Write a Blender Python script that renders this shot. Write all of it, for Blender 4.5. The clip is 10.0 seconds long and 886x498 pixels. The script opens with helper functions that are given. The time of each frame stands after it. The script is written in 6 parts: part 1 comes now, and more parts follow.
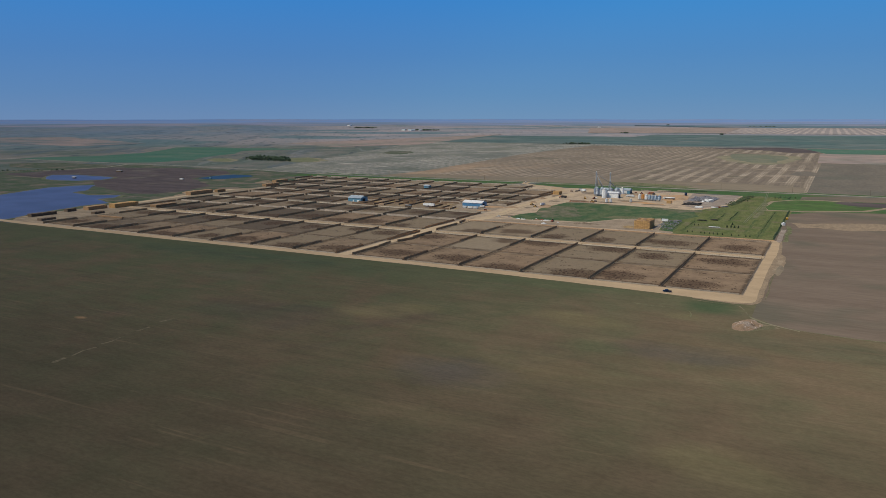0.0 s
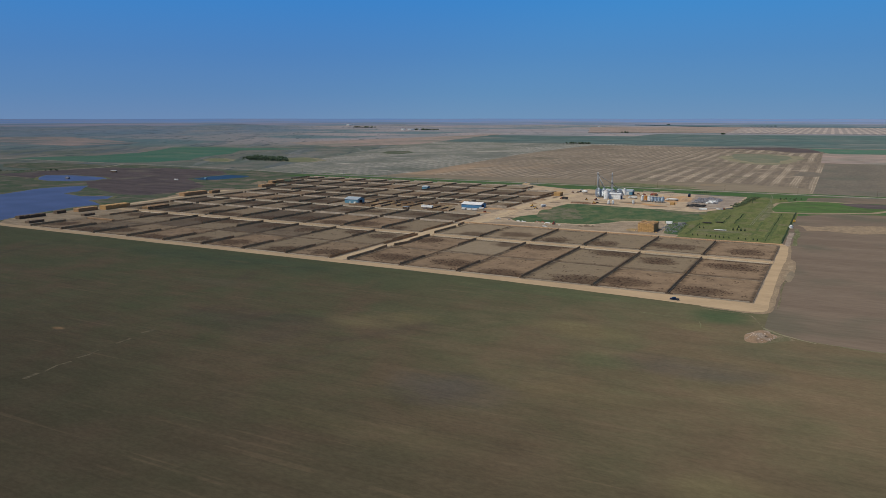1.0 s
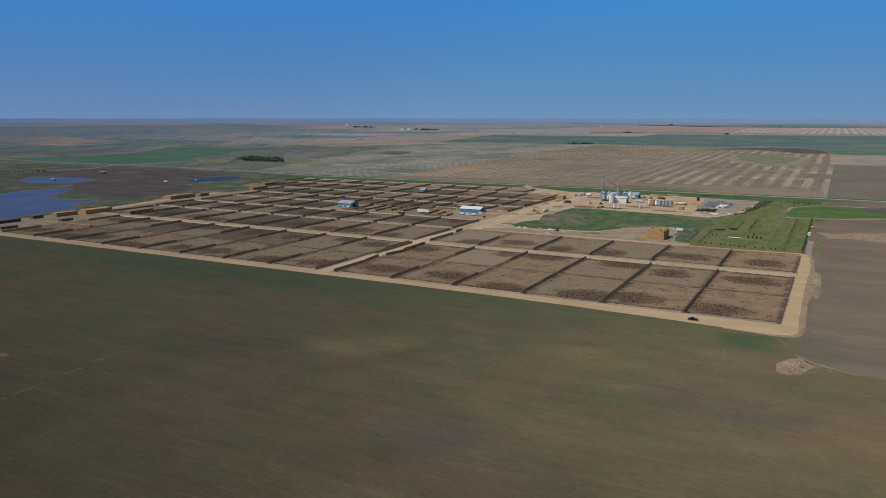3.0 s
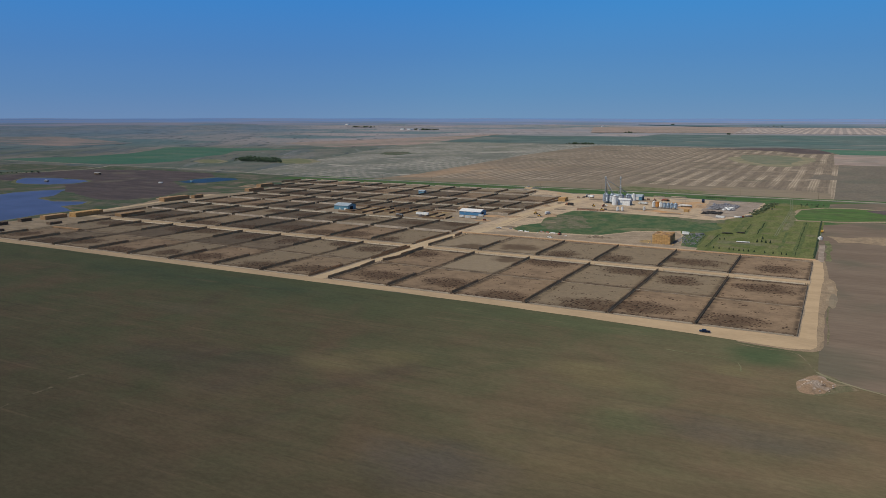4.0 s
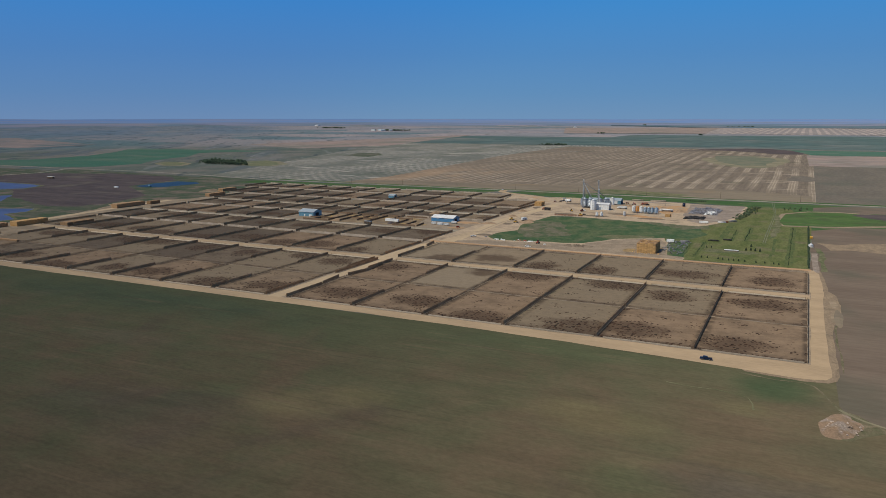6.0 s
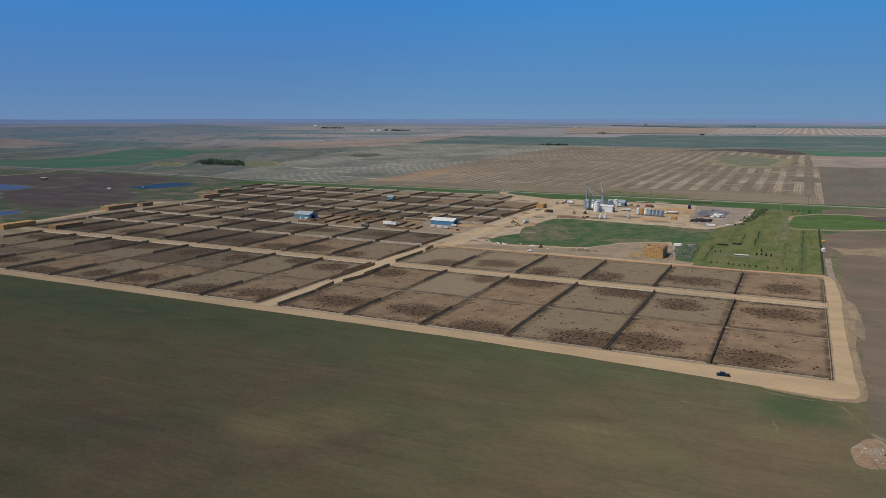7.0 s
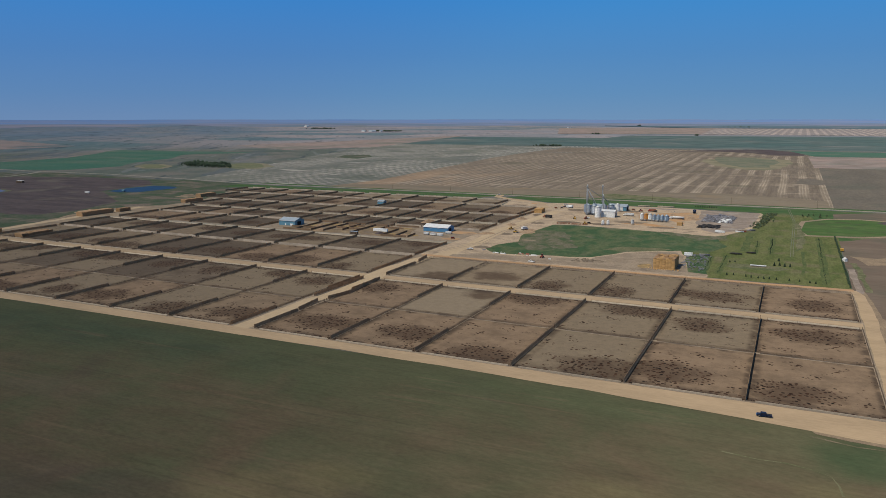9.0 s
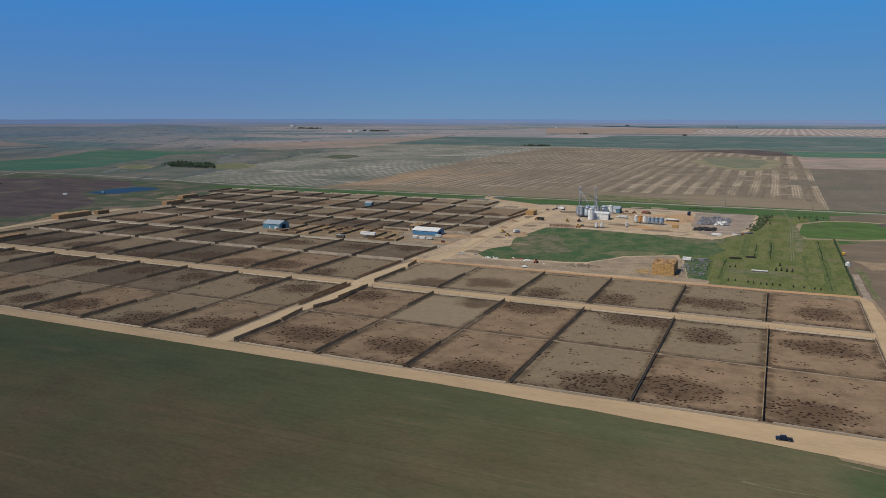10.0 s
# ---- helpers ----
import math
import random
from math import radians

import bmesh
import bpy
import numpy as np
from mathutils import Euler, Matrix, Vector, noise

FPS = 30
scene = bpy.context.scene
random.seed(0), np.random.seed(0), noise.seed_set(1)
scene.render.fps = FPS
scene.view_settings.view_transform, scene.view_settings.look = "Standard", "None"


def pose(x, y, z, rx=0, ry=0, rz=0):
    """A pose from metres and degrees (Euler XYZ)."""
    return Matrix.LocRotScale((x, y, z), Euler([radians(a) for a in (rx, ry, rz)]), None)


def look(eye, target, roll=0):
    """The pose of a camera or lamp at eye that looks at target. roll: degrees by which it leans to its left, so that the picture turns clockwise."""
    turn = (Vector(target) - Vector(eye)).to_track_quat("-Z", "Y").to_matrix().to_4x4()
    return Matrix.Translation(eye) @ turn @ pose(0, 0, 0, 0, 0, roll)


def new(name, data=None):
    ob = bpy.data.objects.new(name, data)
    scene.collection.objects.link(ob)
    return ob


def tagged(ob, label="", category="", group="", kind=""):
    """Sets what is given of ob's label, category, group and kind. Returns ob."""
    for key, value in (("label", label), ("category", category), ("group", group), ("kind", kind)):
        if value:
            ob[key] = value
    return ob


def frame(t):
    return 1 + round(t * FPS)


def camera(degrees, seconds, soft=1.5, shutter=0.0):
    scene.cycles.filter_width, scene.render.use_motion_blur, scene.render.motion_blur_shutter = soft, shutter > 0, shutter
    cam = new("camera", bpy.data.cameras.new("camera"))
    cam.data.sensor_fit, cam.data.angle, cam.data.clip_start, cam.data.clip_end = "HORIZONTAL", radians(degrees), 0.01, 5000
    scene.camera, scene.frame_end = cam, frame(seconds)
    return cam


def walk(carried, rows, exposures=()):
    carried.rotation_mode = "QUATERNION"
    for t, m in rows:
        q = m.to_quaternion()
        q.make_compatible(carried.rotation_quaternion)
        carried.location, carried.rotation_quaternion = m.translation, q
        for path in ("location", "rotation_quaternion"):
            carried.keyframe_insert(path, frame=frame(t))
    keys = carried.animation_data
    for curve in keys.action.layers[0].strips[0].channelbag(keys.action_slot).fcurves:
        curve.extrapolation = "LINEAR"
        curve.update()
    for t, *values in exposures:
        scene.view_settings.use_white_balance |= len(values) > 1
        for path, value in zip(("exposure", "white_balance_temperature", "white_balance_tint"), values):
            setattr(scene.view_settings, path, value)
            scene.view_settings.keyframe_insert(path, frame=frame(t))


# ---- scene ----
cam = camera(61.44, 10.0, 0.7)
# seconds, eye in metres, degrees up, roll, turn to the left
PATH = [
    (0.0, 51.52, -538.68, 120.44, -9.986, 0.003, 27.797),
    (0.5, 46.85, -528.24, 120.73, -10.039, 0.013, 27.772),
    (1.0, 42.31, -517.54, 120.92, -10.035, -0.006, 27.781),
    (1.5, 37.72, -506.47, 120.89, -10.053, -0.017, 27.812),
    (2.0, 33.03, -494.88, 120.93, -10.057, -0.023, 27.838),
    (2.5, 28.18, -483.05, 121.11, -10.055, -0.034, 27.845),
    (4.0, 13.12, -449.51, 121.83, -10.069, -0.037, 27.876),
    (4.5, 7.64, -437.82, 122.02, -10.063, -0.049, 27.537),
    (5.0, 2.10, -426.36, 122.37, -10.060, -0.074, 26.604),
    (5.5, -3.80, -414.90, 122.55, -10.041, -0.043, 25.774),
    (7.0, -19.82, -380.59, 122.28, -10.029, -0.001, 25.728),
    (7.5, -25.49, -369.35, 122.19, -10.007, -0.026, 25.729),
    (8.0, -31.36, -358.20, 122.29, -10.018, -0.020, 25.700),
    (8.5, -37.21, -347.32, 122.33, -10.009, -0.004, 25.599),
    (9.0, -43.53, -336.34, 122.42, -10.002, 0.015, 25.088),
    (9.5, -50.31, -325.07, 122.34, -10.011, -0.042, 24.329),
    (10.0, -56.70, -314.38, 122.26, -10.014, -0.053, 24.104),
]
walk(cam, [(t, pose(x, y, z, 90 + up, roll, turn)) for t, x, y, z, up, roll, turn in PATH])

# ---- light ----
SUN_UP, SUN_FROM = 54.0, 212.0        # elevation; bearing that the sun comes from, clockwise from +y
world = bpy.data.worlds.new("sky")
scene.world = world
world.use_nodes = True
wt = world.node_tree
sky = wt.nodes.new("ShaderNodeTexSky")
sky.sky_type, sky.sun_disc = "NISHITA", False
sky.sun_elevation, sky.sun_rotation = radians(SUN_UP), radians(SUN_FROM)
sky.air_density, sky.dust_density, sky.ozone_density, sky.altitude = 1.0, 0.3, 3.0, 500
# clear deep-blue air near the horizon, as under a polarising filter; above it the sky texture alone
way = wt.nodes.new("ShaderNodeTexCoord")
up = wt.nodes.new("ShaderNodeSeparateXYZ")
wt.links.new(way.outputs["Generated"], up.inputs[0])
ramp = wt.nodes.new("ShaderNodeValToRGB")
wt.links.new(up.outputs[2], ramp.inputs[0])
AIR = ((0.0, (0.158, 0.288, 0.49)), (0.03, (0.122, 0.273, 0.51)), (0.08, (0.086, 0.254, 0.55)), (0.15, (0.05, 0.255, 0.63)), (0.3, (0.04, 0.2, 0.52)))
while len(ramp.color_ramp.elements) < len(AIR):
    ramp.color_ramp.elements.new(0.5)
for e, (at, col) in zip(ramp.color_ramp.elements, AIR):
    e.position, e.color = at, (*col, 1)
dim = wt.nodes.new("ShaderNodeVectorMath")
dim.operation = "SCALE"
dim.inputs["Scale"].default_value = 0.085
wt.links.new(sky.outputs[0], dim.inputs[0])
share = wt.nodes.new("ShaderNodeMapRange")
share.interpolation_type = "SMOOTHSTEP"
for q, val in ((1, 0.16), (2, 0.45), (3, 0.0), (4, 1.0)):
    share.inputs[q].default_value = val
wt.links.new(up.outputs[2], share.inputs[0])
blend = wt.nodes.new("ShaderNodeMix")
blend.data_type = "RGBA"
wt.links.new(share.outputs[0], blend.inputs[0])
wt.links.new(ramp.outputs[0], blend.inputs[6])
wt.links.new(dim.outputs[0], blend.inputs[7])
# darkest at right angles to the sun, as seen through a polarising filter
b = radians(SUN_FROM)
from_sun = wt.nodes.new("ShaderNodeVectorMath")
from_sun.operation = "DOT_PRODUCT"
wt.links.new(way.outputs["Generated"], from_sun.inputs[0])
from_sun.inputs[1].default_value = (math.sin(b) * math.cos(radians(SUN_UP)), math.cos(b) * math.cos(radians(SUN_UP)), math.sin(radians(SUN_UP)))
square = wt.nodes.new("ShaderNodeMath")
square.operation = "MULTIPLY"
wt.links.new(from_sun.outputs["Value"], square.inputs[0])
wt.links.new(from_sun.outputs["Value"], square.inputs[1])
polar = wt.nodes.new("ShaderNodeMapRange")
polar.interpolation_type = "SMOOTHSTEP"
for q, val in ((1, 0.0), (2, 0.1), (3, 0.0), (4, 1.0)):
    polar.inputs[q].default_value = val
wt.links.new(square.outputs[0], polar.inputs[0])
tint = wt.nodes.new("ShaderNodeMix")
tint.data_type = "RGBA"
wt.links.new(polar.outputs[0], tint.inputs[0])
tint.inputs[6].default_value, tint.inputs[7].default_value = (0.97, 0.93, 0.97, 1), (1.04, 1.05, 1.02, 1)
deep = wt.nodes.new("ShaderNodeVectorMath")
deep.operation = "MULTIPLY"
wt.links.new(blend.outputs[2], deep.inputs[0])
wt.links.new(tint.outputs[2], deep.inputs[1])
wt.links.new(deep.outputs[0], wt.nodes["Background"].inputs[0])
wt.nodes["Background"].inputs[1].default_value = 1.0

sun = new("sun", bpy.data.lights.new("sun", "SUN"))
sun.data.energy, sun.data.angle, sun.data.color = 3.7, radians(0.5), (1.0, 0.92, 0.78)
sun.matrix_world = look((300 * math.sin(b), 300 * math.cos(b), 300 * math.tan(radians(SUN_UP))), (0, 0, 0))
scene.view_settings.exposure = -0.1

# ---- materials ----
class Mat:
    """A small builder for node materials."""

    def __init__(self, name, rough=0.9, metal=0.0, spec=0.25):
        self.m = bpy.data.materials.new(name)
        self.m.use_nodes = True
        self.t = self.m.node_tree
        self.p = self.t.nodes["Principled BSDF"]
        self.p.inputs["Roughness"].default_value = rough
        self.p.inputs["Metallic"].default_value = metal
        self.p.inputs["Specular IOR Level"].default_value = spec

    def node(self, kind, **inputs):
        n = self.t.nodes.new(kind)
        for k, val in inputs.items():
            self.put(n.inputs[k.replace("_", " ")], val)
        return n

    def put(self, socket, val):
        if isinstance(val, bpy.types.NodeSocket):
            self.t.links.new(val, socket)
        else:
            socket.default_value = val

    def coords(self, kind="UV", stretch=(1, 1, 1), turn=0.0):
        c = self.node("ShaderNodeTexCoord")
        mp = self.node("ShaderNodeMapping", Vector=c.outputs[kind])
        mp.inputs["Scale"].default_value = stretch
        mp.inputs["Rotation"].default_value = (0, 0, radians(turn))
        return mp.outputs[0]

    def along(self, degrees, stretch):
        """Plan coordinates turned by degrees, then stretched."""
        c = self.node("ShaderNodeTexCoord")
        turned = self.node("ShaderNodeMapping", Vector=c.outputs["UV"])
        turned.inputs["Rotation"].default_value = (0, 0, radians(degrees))
        mp = self.node("ShaderNodeMapping", Vector=turned.outputs[0])
        mp.inputs["Scale"].default_value = stretch
        return mp.outputs[0]

    def noise(self, vec, size, detail=4.0, rough=0.55, warp=0.0):
        n = self.node("ShaderNodeTexNoise", Vector=vec, Scale=1.0 / size, Detail=detail, Roughness=rough, Distortion=warp)
        return n.outputs[0]

    def step(self, val, lo, hi, out0=0.0, out1=1.0):
        n = self.node("ShaderNodeMapRange")
        n.interpolation_type = "SMOOTHSTEP"
        self.put(n.inputs[0], val)
        for k, x in zip((1, 2, 3, 4), (lo, hi, out0, out1)):
            self.put(n.inputs[k], x)
        return n.outputs[0]

    def math(self, op, a, c=0.0):
        n = self.node("ShaderNodeMath")
        n.operation = op
        self.put(n.inputs[0], a)
        self.put(n.inputs[1], c)
        return n.outputs[0]

    def mix(self, fac, a, c, kind="MIX"):
        n = self.node("ShaderNodeMix")
        n.data_type, n.blend_type = "RGBA", kind
        self.put(n.inputs[0], fac)
        for s, val in ((n.inputs[6], a), (n.inputs[7], c)):
            self.put(s, (*val, 1) if isinstance(val, tuple) and len(val) == 3 else val)
        return n.outputs[2]

    def axis(self, vec, k):
        return self.node("ShaderNodeSeparateXYZ", Vector=vec).outputs[k]

    def random(self):
        return self.node("ShaderNodeObjectInfo").outputs["Random"]

    def bump(self, height, strength=0.4, dist=0.1):
        n = self.node("ShaderNodeBump", Height=height, Strength=strength, Distance=dist)
        self.put(self.p.inputs["Normal"], n.outputs[0])

    def done(self, colour):
        self.put(self.p.inputs["Base Color"], (*colour, 1) if isinstance(colour, tuple) else colour)
        return self.m


def earth(name):
    """Dull, rough ground, which sends more light back towards the sun than a smooth matt surface."""
    k = Mat(name, 0.97, spec=0.05)
    k.p.inputs["Diffuse Roughness"].default_value = 1.0
    return k


def soil(name, a, c, big=40.0, fine=3.0, stretch=(1, 1, 1), turn=0.0, third=None, third_size=120.0, third_at=(0.5, 0.65), contrast=(0.35, 0.65), grain=0.45):
    """Bare or planted ground: two tones in patches, a third in larger ones, fine grain. Sizes in metres."""
    k = earth(name)
    uv, st = k.coords(), k.coords(stretch=stretch, turn=turn)
    col = k.mix(k.step(k.noise(st, big, 5), *contrast), a, c)
    if third:
        col = k.mix(k.step(k.noise(uv, third_size, 3, 0.5), *third_at), col, third)
    g = k.noise(st, fine, 5, 0.7)
    col = k.mix(grain, col, k.mix(k.step(g, 0.3, 0.7), (0.34, 0.34, 0.34), (0.66, 0.66, 0.66)), "OVERLAY")
    k.bump(g, 0.3, 0.3)
    return k.done(col)


def plain(name, a, c=None, size=1.0, rough=0.6, metal=0.0, spec=0.4, island=False):
    """Painted, metal or wooden surfaces: a tone with wear at two scales and a small change from piece to piece."""
    k = Mat(name, rough, metal, spec)
    ob = k.coords("Object")
    c = c or tuple(x * 0.75 for x in a)
    col = k.mix(k.step(k.noise(ob, size, 5, 0.65), 0.35, 0.7), a, c)
    col = k.mix(0.5, col, k.mix(k.noise(ob, size * 0.12, 3), (0.42, 0.42, 0.42), (0.58, 0.58, 0.58)), "OVERLAY")
    rnd = k.node("ShaderNodeNewGeometry").outputs["Random Per Island"] if island else k.random()
    hs = k.node("ShaderNodeHueSaturation", Color=col, Value=k.step(rnd, 0, 1, 0.85, 1.15))
    return k.done(hs.outputs[0])


# soils and crops
PALE, WET, GREEN, RUST = (0.15, 0.13, 0.066), (0.074, 0.064, 0.058), (0.06, 0.088, 0.042), (0.2, 0.125, 0.07)
SPOTS = ((-205, -155, 24, 15, PALE, 0.46), (-179, -137, 20, 13, PALE, 0.5), (-82, -113, 34, 18, PALE, 0.5), (-25, -76, 14, 9, PALE, 0.42), (25, -279, 26, 18, PALE, 0.36), (-60, -210, 40, 22, PALE, 0.25),
         (-122, -288, 60, 12, PALE, 0.14), (-346, -115, 46, 12, (0.085, 0.073, 0.052), 0.45), (-106, -231, 32, 22, WET, 0.75), (-12, -153, 40, 17, WET, 0.6), (-58, -160, 22, 14, GREEN, 0.35), (-260, -190, 60, 30, (0.052, 0.045, 0.038), 0.4),
         (-14, -44, 20, 22, (0.045, 0.073, 0.036), 0.8), (-120, -30, 90, 14, GREEN, 0.35), (-420, -45, 160, 26, (0.036, 0.053, 0.034), 0.6), (-351, -251, 5, 2.5, RUST, 0.9), (70, -112, 90, 20, (0.07, 0.074, 0.047), 0.5))


def south_crop():
    """Thin seedling crop: soil tones darker to the west, lighter to the east, a light gradient painted in; greener
    towards the road; blotches and faint drill lines.
    """
    k = earth("seedling_crop")
    uv, st = k.coords(), k.coords(stretch=(0.22, 1, 1), turn=0)
    x, y = k.axis(uv, 0), k.axis(uv, 1)
    # east-west light gradient, put into the crop's colours
    dim_west = k.step(k.math("ADD", x, k.math("MULTIPLY", k.math("SUBTRACT", k.noise(uv, 90, 4, 0.6), 0.5), 260.0)), 60, -310)
    brown = k.mix(dim_west, (0.13, 0.096, 0.061), (0.086, 0.065, 0.043))
    olive = k.mix(dim_west, (0.1, 0.094, 0.054), (0.06, 0.066, 0.037))
    g = k.math("ADD", k.math("MULTIPLY", k.noise(uv, 48, 6, 0.6, 0.5), 1.0), k.math("MULTIPLY", k.step(y, -110, -14), 0.3))
    g = k.math("ADD", g, k.math("MULTIPLY", k.noise(st, 7, 5, 0.65), 0.25))
    col = k.mix(k.step(k.math("ADD", g, k.math("MULTIPLY", dim_west, 0.07)), 0.4, 0.96), brown, olive)
    pale = k.math("MULTIPLY", k.step(k.noise(uv, 55, 4, 0.6, 0.5), 0.56, 0.76), k.step(k.noise(st, 4, 5, 0.7), 0.3, 0.65))
    col = k.mix(k.math("MULTIPLY", pale, 0.4), col, k.mix(dim_west, (0.19, 0.155, 0.088), (0.105, 0.083, 0.057)))
    dark = k.step(k.noise(uv, 70, 4, 0.62, 0.8), 0.55, 0.75)
    col = k.mix(k.math("MULTIPLY", dark, 0.4), col, k.mix(dim_west, (0.085, 0.068, 0.05), (0.05, 0.042, 0.036)))
    south = k.step(k.math("ADD", y, k.math("MULTIPLY", k.math("SUBTRACT", k.noise(uv, 80, 4, 0.6), 0.5), 160.0)), -170, -340)
    col = k.mix(k.math("MULTIPLY", south, 0.58), col, (0.056, 0.046, 0.031))
    # wetter and drier spots: centre, half widths, colour, strength
    wavy = k.math("MULTIPLY", k.math("SUBTRACT", k.noise(k.coords(stretch=(0.7, 1, 1)), 22, 5, 0.6), 0.5), 2.4)
    for cx, cy, rx, ry, tone, much in SPOTS:
        dx = k.math("DIVIDE", k.math("SUBTRACT", x, float(cx)), float(rx))
        dy = k.math("DIVIDE", k.math("SUBTRACT", y, float(cy)), float(ry))
        d = k.math("ADD", k.math("ADD", k.math("MULTIPLY", dx, dx), k.math("MULTIPLY", dy, dy)), wavy)
        col = k.mix(k.math("MULTIPLY", k.step(d, 1.5, -0.5), much), col, tone)
    lines = k.noise(k.coords(stretch=(0.07, 1, 1)), 3.4, 6, 0.75)
    col = k.mix(0.17, col, k.mix(k.step(lines, 0.3, 0.7), (0.36, 0.36, 0.36), (0.64, 0.64, 0.64)), "OVERLAY")
    drill = k.math("MULTIPLY", k.step(k.noise(k.coords(stretch=(0.018, 1, 1)), 5.5, 3, 0.6), 0.57, 0.66), k.step(k.noise(uv, 40, 4, 0.6), 0.42, 0.6))
    col = k.mix(k.math("MULTIPLY", drill, 0.36), col, k.mix(dim_west, (0.15, 0.112, 0.072), (0.115, 0.085, 0.056)))
    furrow = k.step(k.noise(k.coords(stretch=(0.02, 1, 1)), 3.2, 3, 0.6, 0.3), 0.58, 0.68)
    col = k.mix(k.math("MULTIPLY", furrow, 0.24), col, k.mix(dim_west, (0.07, 0.062, 0.042), (0.042, 0.038, 0.028)))
    mottle = k.noise(k.coords(stretch=(0.45, 1, 1)), 14, 7, 0.68)
    col = k.mix(0.34, col, k.mix(k.step(mottle, 0.3, 0.7), (0.36, 0.36, 0.36), (0.64, 0.64, 0.64)), "OVERLAY")
    speck = k.noise(k.coords(stretch=(0.5, 1, 1)), 1.6, 4, 0.7)
    col = k.mix(0.3, col, k.mix(k.step(speck, 0.32, 0.68), (0.34, 0.34, 0.34), (0.66, 0.66, 0.66)), "OVERLAY")
    k.bump(lines, 0.25, 0.2)
    return k.done(col)


def strip_field(name, a, c, width, blur, faded, fine=0.65, sway=0.5, thin=0.0, spread=0.00006, warm=None):
    """Strip cropping: bands along y, each of a few thin stubble lines; thin: how far the bands narrow to single lines west of the plan's x = -330."""
    k = earth(name)
    uv = k.coords()
    y = k.axis(uv, 1)
    wob = k.math("MULTIPLY", k.math("SUBTRACT", k.noise(uv, 420, 3, 0.45), 0.5), width * sway)
    # the bands spread a little northwards
    fan = k.math("SUBTRACT", 1.0, k.math("MULTIPLY", k.math("SUBTRACT", y, 1000.0), spread))
    x = k.math("ADD", k.math("MULTIPLY", k.axis(uv, 0), fan), wob)
    s = k.math("SINE", k.math("MULTIPLY", x, 2 * math.pi / width))
    s2 = k.math("SINE", k.math("MULTIPLY", x, 2 * math.pi / (width * 0.14)))
    s3 = k.math("SINE", k.math("MULTIPLY", x, 2 * math.pi / (width * 0.5)))
    ragged = k.math("MULTIPLY", k.math("SUBTRACT", k.noise(k.coords(stretch=(1, 0.1, 1)), 11, 4, 0.7), 0.5), 1.3)
    band = k.step(k.math("ADD", s, ragged), 0.0 - blur, 0.45 + blur)
    line = k.step(k.math("ADD", s2, ragged), -0.1, 0.6)
    single = k.step(k.math("ADD", s3, ragged), 0.3, 0.95)
    west = k.math("MULTIPLY", k.step(k.axis(uv, 0), -260, -480), thin)
    rows = k.math("MULTIPLY", band, k.math("ADD", 1 - fine, k.math("MULTIPLY", line, fine)))
    rows = k.math("ADD", k.math("MULTIPLY", rows, k.math("SUBTRACT", 1.0, west)), k.math("MULTIPLY", single, west))
    fade = k.step(k.noise(k.coords(stretch=(1, 0.5, 1)), 150, 5, 0.6), 0.36, 0.6, 0.1, 1.0)
    col = k.mix(k.math("MULTIPLY", rows, fade), a, c)
    col = k.mix(k.math("MULTIPLY", k.step(k.noise(uv, 260, 4), 0.5, 0.72), 0.5), col, faded)
    weeds = k.step(k.noise(k.coords(stretch=(0.6, 1, 1)), 120, 5, 0.6), 0.57, 0.66)
    col = k.mix(k.math("MULTIPLY", weeds, 0.5), col, tuple(0.66 * q * r for q, r in zip(a, (0.92, 1.08, 0.95))))
    # pale broken crests where the ground rolls
    wash = k.step(k.noise(k.coords(stretch=(0.3, 1, 1), turn=10), 60, 5, 0.62), 0.6, 0.65)
    col = k.mix(k.math("MULTIPLY", wash, 0.6), col, c)
    if warm:
        rusty = k.math("MULTIPLY", k.step(k.noise(k.coords(stretch=(1, 0.5, 1)), 90, 4, 0.6), 0.42, 0.62), k.step(k.axis(uv, 0), -520, -700))
        col = k.mix(k.math("MULTIPLY", rusty, k.step(y, 1500, 1050, 0.0, 0.6)), col, warm)
    g = k.noise(k.coords(stretch=(1, 0.06, 1)), 6, 5, 0.75)
    col = k.mix(0.6, col, k.mix(k.step(g, 0.3, 0.7), (0.34, 0.34, 0.34), (0.66, 0.66, 0.66)), "OVERLAY")
    return k.done(col)


